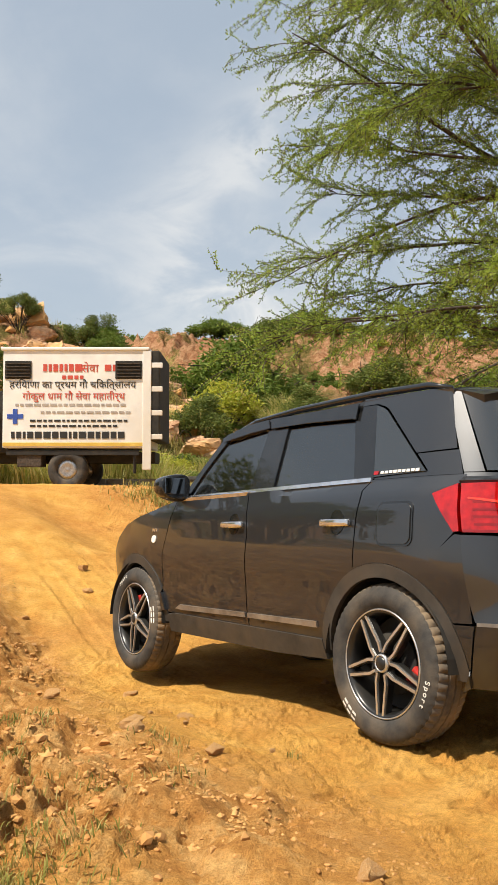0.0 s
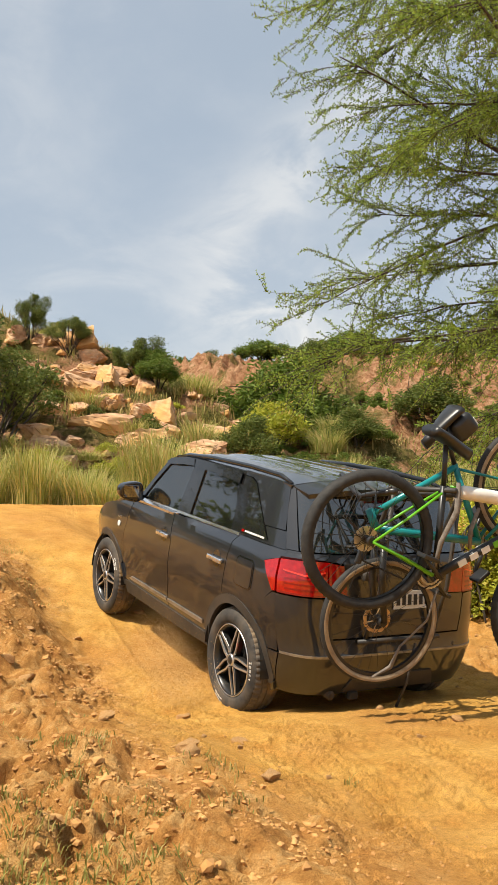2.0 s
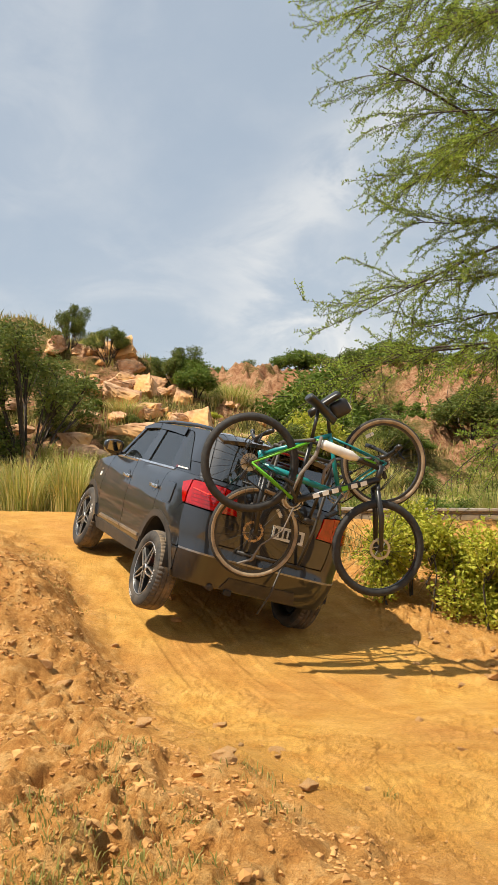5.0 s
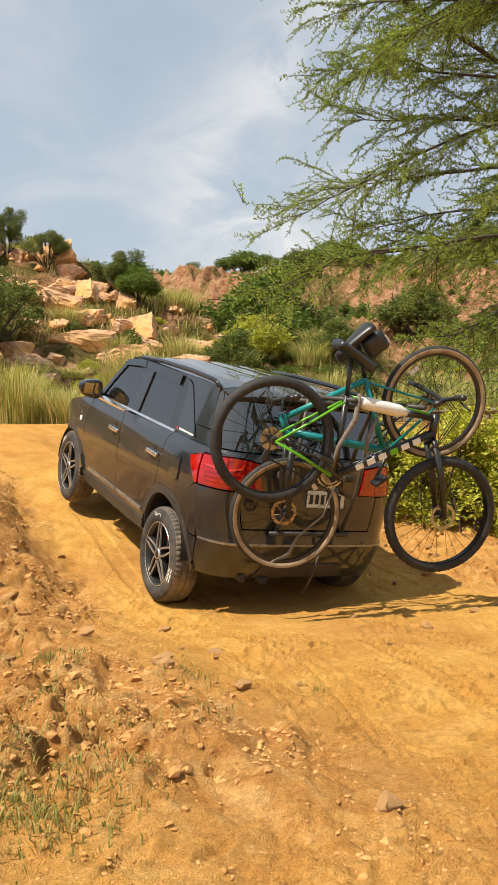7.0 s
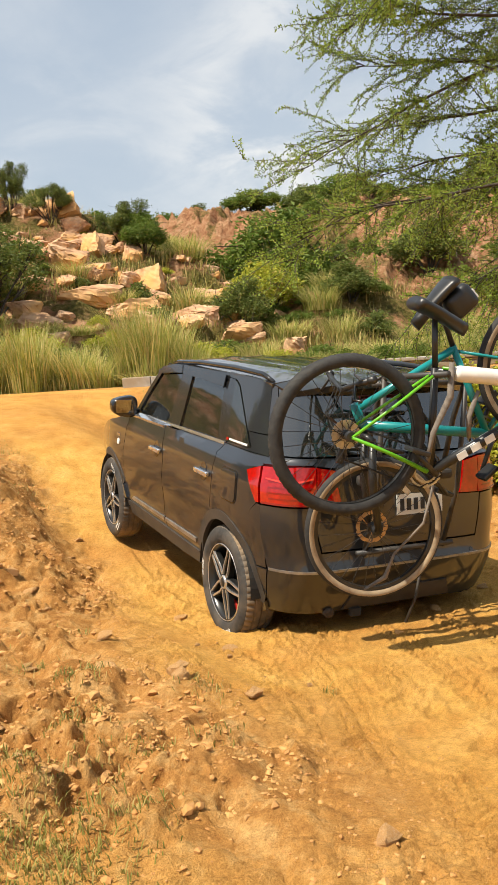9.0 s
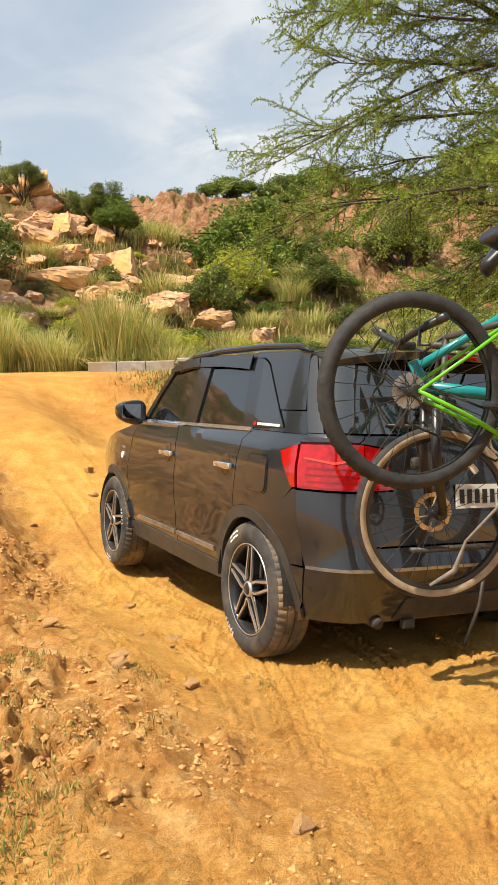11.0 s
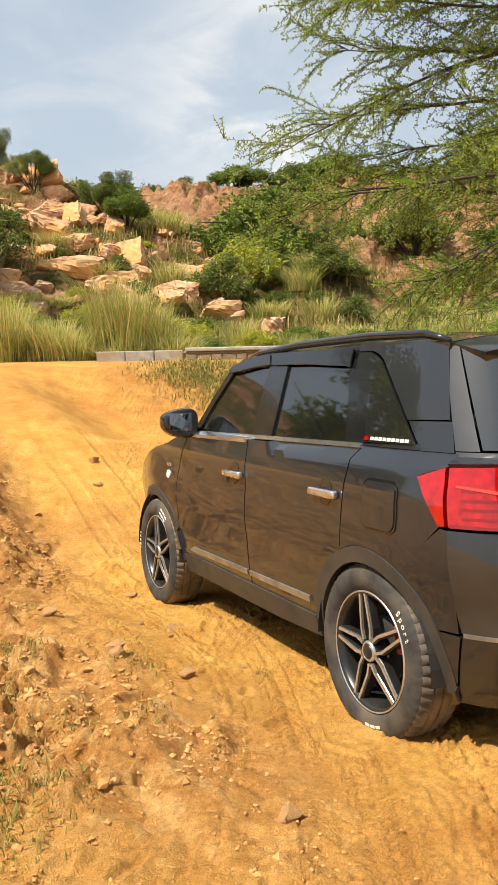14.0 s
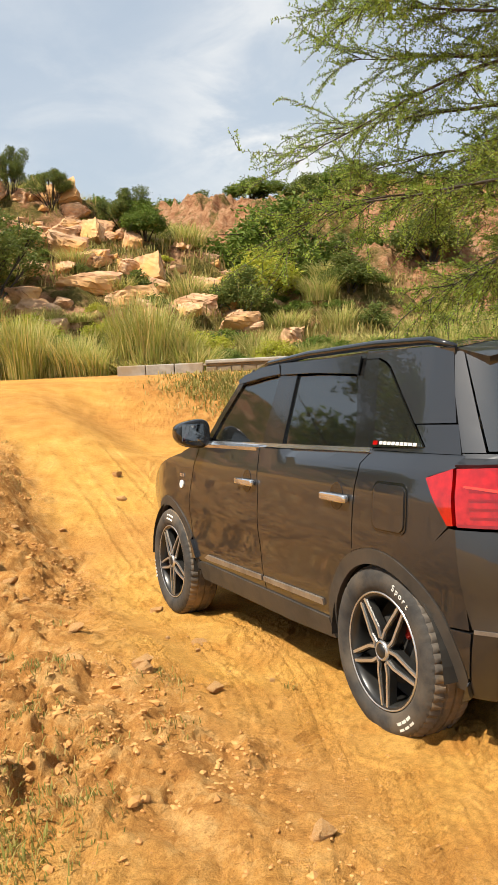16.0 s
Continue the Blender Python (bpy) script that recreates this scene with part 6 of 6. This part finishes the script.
        rings.append([bm.verts.new((0.10 + 0.27 * t, w * math.cos(a), z + 0.026 * math.sin(a) * (1 if math.sin(a) > 0 else 1.4))) for a in np.linspace(0, 2 * math.pi, 13)[:-1]])
    for a, b_ in zip(rings, rings[1:]):
        for k in range(12):
            bm.faces.new((a[k], a[(k + 1) % 12], b_[(k + 1) % 12], b_[k]))
    bm.faces.new(rings[0][::-1])
    bm.faces.new(rings[-1])
    part("saddle", sharp(bm, 60), BIKE_BLACK, e, "black padded saddle", smooth=True)
    # drivetrain
    s = cassette_side
    for rr, y in ((0.085, 0.052), (0.062, 0.045)):
        bm = lathe([(-0.002, rr - 0.012), (-0.002, rr), (0.002, rr), (0.002, rr - 0.012), (-0.002, rr - 0.012)], 48, mod=lambda k, j: 0.004 if k % 2 and j in (1, 2) else 0)
        bmesh.ops.transform(bm, matrix=pose(0.43, s * y, -0.05) @ TURN_Y, verts=list(bm.verts))
        part("chainring", bm, STEEL, e)
    for k, rr in enumerate((0.068, 0.060, 0.052, 0.044, 0.036, 0.028)):
        bm = lathe([(-0.0015, 0.012), (-0.0015, rr), (0.0015, rr), (0.0015, 0.012)], 40, mod=lambda q, j: 0.004 if q % 2 and j in (1, 2) else 0)
        bmesh.ops.transform(bm, matrix=pose(0, s * (0.030 + 0.005 * k), 0) @ TURN_Y, verts=list(bm.verts))
        part("sprocket", bm, BRASSY if k % 2 else STEEL, e)
    tube_part("chain", [(0.0, s * 0.045, 0.045), (0.43, s * 0.048, 0.035), (0.515, s * 0.048, -0.05), (0.43, s * 0.048, -0.135), (0.04, s * 0.045, -0.11), (0.0, s * 0.045, -0.045)], 0.005, UNDERBODY, e, 5)
    part("rear_derailleur", box_bm(0.035, 0.025, 0.12, (0.02, s * 0.06, -0.075), 0.01), BIKE_BLACK, e)
    g = Gather()
    for q in range(3):
        g.tube([(ht[0] + 0.0, 0.05 * (q - 1), ht[2] + 0.11), (ht[0] + 0.13, 0.04 * (q - 1), ht[2] + 0.05), (ht[0] + 0.10, 0.02 * (q - 1), ht[2] - 0.14), (wb - 0.25, 0.03, 0.30)], [0.003] * 4, 5)
    g.make("brake_cable", BIKE_BLACK, e)
    bike_wheel(e, (0, 0, 0), r, knob, wall, False, STEEL, 1)
    bike_wheel(e, fa, r, knob, wall, True, BRASSY if not knob else STEEL, 2)
    return e, local


bike_black, BIKE_A = build_bike("mountain_bike", "black mountain bike with lime green stays strapped to the car rack", (-0.73, -2.52, 1.43), (1.12, -0.34), (0.34, 1.12), 1.17, 0.362, BIKE_BLACK, BIKE_GREEN, True, BIKE_RUBBER, 1)
bike_teal, BIKE_B = build_bike("hybrid_bike", "teal bike with dusty tan tyres strapped to the car rack", (0.345, -2.27, 1.735), (-0.84, -0.79), (-0.79, 0.84), 1.15, 0.35, BIKE_TEAL, BIKE_TEAL, False, TAN_WALL, -1)


def bike_extras():
    # green flashes and pale blocks on the black bike's down tube, where a maker's name stands
    a, b_ = Vector((0.43, 0, -0.05)), Vector((0.89, 0, 0.43))
    d = (b_ - a).normalized()
    for s in (-1, 1):
        for k in range(6):
            t = 0.16 + 0.075 * k
            bm = box_bm(0.050, 0.004, 0.034, (0, 0, 0), 0.001)
            o = part("name_block", bm, BIKE_GREEN if k == 3 else PLATE, bike_black)
            o.matrix_local = Matrix.Translation(a + d * t + Vector((0, s * 0.0255, 0))) @ pose(0, 0, 0, 0, -math.degrees(math.atan2(d.z, d.x)), 0)
    tube_part("top_stripe", [(0.32, -0.012, 0.408), (0.80, -0.012, 0.515)], 0.008, BIKE_GREEN, bike_black, 6)
    # bottle under the top tube
    tube_part("water_bottle", [(0.36, -0.045, 0.40), (0.385, -0.045, 0.405), (0.60, -0.045, 0.45), (0.625, -0.045, 0.455), (0.655, -0.045, 0.461)], [0.028, 0.037, 0.037, 0.026, 0.020], BOTTLE_WHITE, bike_black, 16, "white plastic bottle")
    tube_part("bottle_cap", [(0.655, -0.045, 0.461), (0.695, -0.045, 0.469)], [0.024, 0.022], BIKE_BLACK, bike_black, 12)
    # saddle bag on the teal bike
    bm = box_bm(0.15, 0.09, 0.13, (0.13, 0, 0.535), 0.04, segments=4)
    bag = part("saddle_bag", sharp(bm), BIKE_BLACK, bike_teal, "black fabric saddle bag", smooth=True)
    part("reflector_stripe", box_bm(0.012, 0.05, 0.05, (0.056, 0, 0.52), 0.003), PLATE, bag)
    tube_part("tie_strap", [(0.33, -0.06, 0.44), (0.36, -0.09, 0.30), (0.34, -0.085, 0.12), (0.37, -0.07, -0.02)], [0.012, 0.016, 0.013, 0.010], STRAP_GREY, bike_black, 6, "grey webbing strap")
    tube_part("tie_strap", [(0.50, -0.05, 0.36), (0.48, -0.08, 0.24), (0.52, -0.07, 0.15)], [0.010, 0.013, 0.010], STRAP_GREY, bike_black, 6)
    g = (0.43, -0.05, -0.05)
    tube_part("tie_strap", [(0.44, -0.05, -0.10), (0.47, -0.02, -0.28), (0.40, 0.02, -0.46), (0.41, 0.05, -0.58), (0.33, 0.05, -0.66)], [0.007, 0.006, 0.006, 0.013, 0.006], STRAP_GREY, bike_black, 6)
    part("wheel_reflector", box_bm(0.07, 0.012, 0.028, (0.0, -0.02, 0.24), 0.006), BOTTLE_WHITE, bike_teal)
    part("wheel_reflector", box_bm(0.028, 0.012, 0.07, (1.15 - 0.24, -0.02, 0.03), 0.006), BOTTLE_WHITE, bike_teal)


bike_extras()

rack = thing("bike_rack", "black tubular bike rack strapped to the tailgate", "rack")
for sx in (-0.28, 0.28):
    tube_part("rack_arm", [(sx, -1.90, 1.05), (sx, -1.98, 1.40), (sx, -2.08, 1.66), (sx, -2.62, 1.72)], 0.016, TRIM, rack, 10)
    tube_part("rack_leg", [(sx, -1.94, 0.62), (sx, -2.05, 1.0), (sx, -2.08, 1.66)], 0.015, TRIM, rack, 10)
    tube_part("rack_strap", [(sx, -2.05, 1.66), (sx * 0.95, -1.90, 1.60), (sx * 0.9, -1.74, 1.645)], 0.009, TRIM, rack, 6)
    part("rack_pad", box_bm(0.10, 0.05, 0.06, (sx, -1.925, 1.06), 0.02), TRIM, rack)
tube_part("rack_bar", [(-0.34, -2.06, 1.62), (0.34, -2.06, 1.62)], 0.016, TRIM, rack, 10)
tube_part("rack_bar", [(-0.34, -1.955, 0.64), (0.34, -1.955, 0.64)], 0.016, TRIM, rack, 10)



# ---------------------------------------------------------------- truck passing on the road
TRUCK_WHITE = speckled("dirty_white_panel", (0.68, 0.68, 0.66), (0.80, 0.80, 0.78), 3.0, 0.5, bump=0.1, c3=(0.62, 0.58, 0.50))
TRUCK_YELLOW = speckled("faded_yellow_band", (0.55, 0.36, 0.05), (0.65, 0.46, 0.10), 6.0, 0.6)
RED_INK = speckled("red_sign_paint", (0.45, 0.05, 0.03), (0.55, 0.08, 0.05), 9, 0.6)
BLUE_INK = speckled("blue_sign_paint", (0.02, 0.06, 0.32), (0.03, 0.09, 0.42), 9, 0.6)
GREY_INK = speckled("faded_sign_paint", (0.30, 0.27, 0.24), (0.42, 0.38, 0.34), 9, 0.7)

truck = thing("box_truck", "dirty white veterinary box truck with painted lettering, driving along the road", "truck", pose(-3.42, 16.75, 1.0))


def build_truck():
    # the near flank lies at y = -0.95; x points to the rear
    body = part("box_body", box_bm(2.72, 1.9, 1.86, (0.14, 0, 1.72), 0.02), TRUCK_WHITE, truck)
    part("roof_edge", box_bm(2.80, 1.96, 0.06, (0.14, 0, 2.66), 0.015), TRUCK_WHITE, truck)
    part("corner_post", box_bm(0.16, 0.05, 2.25, (1.50, -0.945, 1.50), 0.012), TRUCK_WHITE, truck)
    part("rear_frame", box_bm(0.22, 1.9, 1.7, (1.63, 0, 1.78), 0.03), UNDERBODY, truck)
    for k in range(4):
        part("rear_gate_bar", box_bm(0.26, 0.05, 0.10, (1.66, -0.93, 1.0 + 0.45 * k), 0.01), TRUCK_WHITE, truck)
    part("yellow_band", box_bm(2.70, 0.012, 0.07, (0.14, -0.955, 0.855), 0.003), TRUCK_YELLOW, truck)
    part("chassis", box_bm(5.2, 0.8, 0.22, (-1.0, 0, 0.62), 0.02), UNDERBODY, truck)
    part("tool_box", box_bm(0.46, 0.4, 0.3, (-0.72, -0.70, 0.58), 0.02), BARK, truck)
    part("side_guard", box_bm(2.5, 0.05, 0.10, (0.1, -0.90, 0.70), 0.01), UNDERBODY, truck)
    part("mud_flap", box_bm(0.02, 0.3, 0.42, (1.25, -0.75, 0.52), 0.004), UNDERBODY, truck)
    for x in (-0.93, 1.15):
        part("vent_frame", box_bm(0.50, 0.03, 0.34, (x, -0.953, 2.26), 0.01), UNDERBODY, truck)
        for k in range(5):
            part("louvre", box_bm(0.44, 0.03, 0.018, (x, -0.972, 2.13 + 0.062 * k), 0.004), BARK, truck)
    cab = part("cab", box_bm(1.6, 1.85, 1.25, (-2.35, 0, 1.30), 0.12, segments=3), TRUCK_WHITE, truck)
    part("cab_window", box_bm(0.7, 0.02, 0.45, (-2.45, -0.93, 1.62), 0.03), REAR_GLASS, cab)
    # solid dark block stands in for the shaded gap behind the cab
    part("hitch_gap_shade", box_bm(0.3, 1.2, 1.2, (-1.35, 0, 1.3), 0.02), UNDERBODY, truck)
    for x in (0.0, -2.35):
        for s in (-1, 1):
            w = part("wheel", sharp(lathe([(-0.10, 0.0), (-0.085, 0.07), (-0.10, 0.12), (-0.09, 0.19), (0.09, 0.19), (0.09, 0.0)], 32)), STEEL, truck, smooth=True)
            part("tyre", sharp(lathe([(-0.09, 0.185), (-0.12, 0.22), (-0.125, 0.30), (-0.10, 0.365), (-0.05, 0.38), (0.05, 0.38), (0.10, 0.365), (0.12, 0.24), (0.09, 0.185)], 48)), RUBBER, w, smooth=True)
            w.matrix_local = pose(x, s * 0.80, 0.38) @ pose(0, 0, 0, 0, 0, 90 if s < 0 else -90)
            truck_wheels.append((w, x, s))
    # lettering on the near flank
    def words(txt, x, z, size, mat):
        cu = bpy.data.curves.new("lettering", 'FONT')
        cu.body, cu.size, cu.extrude, cu.align_x = txt, size, 0.003, 'CENTER'
        cu.materials.append(mat)
        o = new("lettering", cu)
        o.parent = truck
        o.matrix_local = pose(x, -0.9555, z, 90, 0, 0)
        return o
    words("सेवा", 0.42, 2.22, 0.22, RED_INK)
    words("हरियाणा का प्रथम गौ चिकित्सालय", 0.10, 1.92, 0.185, BLACK_INK)
    words("गोकुल धाम गौ सेवा महातीर्थ", 0.12, 1.70, 0.185, RED_INK)
    rng = random.Random(4)
    def bars(x0, x1, z, h, mat):
        x = x0
        while x < x1:
            w = rng.uniform(0.05, 0.14)
            part("lettering_bar", box_bm(w, 0.004, h, (x + w / 2, -0.9565, z), 0.001), mat, truck)
            x += w + 0.03
    bars(-0.46, 0.22, 2.30, 0.14, RED_INK)
    bars(0.70, 0.88, 2.30, 0.12, RED_INK)
    bars(-0.1, 0.3, 2.12, 0.07, RED_INK)
    bars(-0.98, 1.0, 1.60, 0.045, GREY_INK)
    bars(-0.5, 1.1, 1.46, 0.04, GREY_INK)
    bars(-0.7, 1.1, 1.30, 0.04, BLACK_INK)
    bars(-0.7, 0.9, 1.20, 0.04, BLACK_INK)
    bars(-1.05, 1.1, 1.03, 0.13, BLACK_INK)
    part("blue_cross", box_bm(0.30, 0.006, 0.085, (-0.98, -0.956, 1.38), 0.001), BLUE_INK, truck)
    part("blue_cross", box_bm(0.085, 0.008, 0.28, (-0.98, -0.956, 1.38), 0.001), BLUE_INK, truck)


truck_wheels = []
build_truck()



# ---------------------------------------------------------------- dust thrown up by the wheels
DUST = speckled("airborne_dust", (0.55, 0.33, 0.12), (0.70, 0.45, 0.19), 5, 1.0)


def dust_puff(seed, n, spread):
    """A loose cloud of sand grains."""
    rng = np.random.default_rng(seed)
    p = rng.normal(size=(n, 3)) * np.array(spread)
    d = rng.normal(size=(n, 3, 3))
    v = p[:, None, :] + d * (0.0010 + 0.0014 * rng.random(n))[:, None, None]
    ob = mesh_object("dust_puff", v.reshape(-1, 3), np.arange(n * 3).reshape(-1, 3), DUST)
    return tagged(ob, "loose orange dust thrown up by a wheel", "dust", kind="stuff")


dust = [dust_puff(1, 26000, (0.13, 0.16, 0.11)), dust_puff(2, 34000, (0.17, 0.22, 0.14)), dust_puff(3, 34000, (0.22, 0.28, 0.13)), dust_puff(4, 30000, (0.26, 0.26, 0.13))]



def roll_rows(x, y, side, droop, phase=0.0):
    """Rows for a wheel: it turns by the way that the car has gone, and hangs by droop."""
    ts = [r[0] for r in CAR]
    way = [0.0]
    for a, b_ in zip(CAR, CAR[1:]):
        d = Vector(b_[1:4]) - Vector(a[1:4])
        h = radians((a[6] + b_[6]) / 2)
        way.append(way[-1] - d.x * math.sin(h) + d.y * math.cos(h))
    end = float(np.interp(13.0, ts, way))
    rows = []
    for k in range(161):
        t = k / 10
        w = float(np.interp(t, ts, way))
        dz = float(np.interp(t, *zip(*droop)))
        # a wheel slips half a turn on the loose ramp
        slip = 3.19 * float(np.interp(t, (8.8, 10.6), (1.0, 0.0)))
        turn = phase - math.degrees((w - end) / R_TYRE) + math.degrees(slip)
        m = pose(x, y, R_TYRE - 0.010 + dz)
        if side > 0:
            m = m @ pose(0, 0, 0, 0, 0, 180) @ pose(0, 0, 0, -turn)
        else:
            m = m @ pose(0, 0, 0, turn)
        rows.append((t, m))
    return rows


def motions():
    walk(car, [(t, pose(*p)) for t, *p in CAR])
    hang = ((0, 0.0), (2.2, 0.0), (2.9, -0.10), (6.2, -0.10), (7.2, -0.08), (8.4, -0.02), (11, 0.0), (12.5, 0.025), (16, 0.025))
    level = ((0, 0.0), (16, 0.0))
    for w, x, y, s, dr in ((wheel_lr, -0.765, -1.25, -1, hang), (wheel_lf, -0.765, 1.25, -1, level), (wheel_rr, 0.765, -1.25, 1, level), (wheel_rf, 0.765, 1.25, 1, level)):
        walk(w, roll_rows(x, y, s, dr, -152.0 if w == wheel_lf else -12.0))
    # what the car carries goes with it
    for ob, local in ((bike_black, BIKE_A), (bike_teal, BIKE_B), (rack, pose(0, 0, 0))):
        walk(ob, [(t, pose(*p) @ local) for t, *p in CAR])
    # the truck drives off along the road
    speed = 6.3
    ts = [k * 0.05 for k in range(41)]
    walk(truck, [(0.0, pose(-3.42, 16.75, 1.0)), (1.0, pose(-3.42 - speed, 16.75, 1.0)), (2.0, pose(-3.42 - 2 * speed, 16.75, 1.0)), (16.0, pose(-3.42 - 2 * speed - 30, 16.75, 1.0))])
    for w, x, s in truck_wheels:
        base = pose(x, s * 0.80, 0.38)
        side = pose(0, 0, 0, 0, 0, 90 if s < 0 else -90)
        rows = [(t, base @ pose(0, 0, 0, 0, -math.degrees(speed * t / 0.38), 0) @ side) for t in ts]
        walk(w, rows + [(16.0, rows[-1][1])])

    # dust: lies in the ground, is thrown up, drifts and settles
    for ob, t0, (x, y), (dx, dy) in zip(dust, (1.15, 1.55, 2.2, 2.75), ((-1.0, 6.3), (-1.25, 7.0), (-0.85, 6.35), (-1.1, 7.0)), ((0.15, -0.5), (0.25, -0.6), (0.25, -0.5), (0.5, -0.4))):
        g = gz(x, y)
        walk(ob, [(0.0, pose(x, y, g - 0.9)), (t0, pose(x, y, g - 0.5)), (t0 + 0.2, pose(x + 0.3 * dx, y + 0.3 * dy, g + 0.10)), (t0 + 0.7, pose(x + 0.7 * dx, y + 0.7 * dy, g + 0.12)), (t0 + 1.2, pose(x + dx, y + dy, g - 0.05)), (t0 + 2.0, pose(x + dx, y + dy, g - 0.8)), (16.0, pose(x + dx, y + dy, g - 0.9))])


motions()
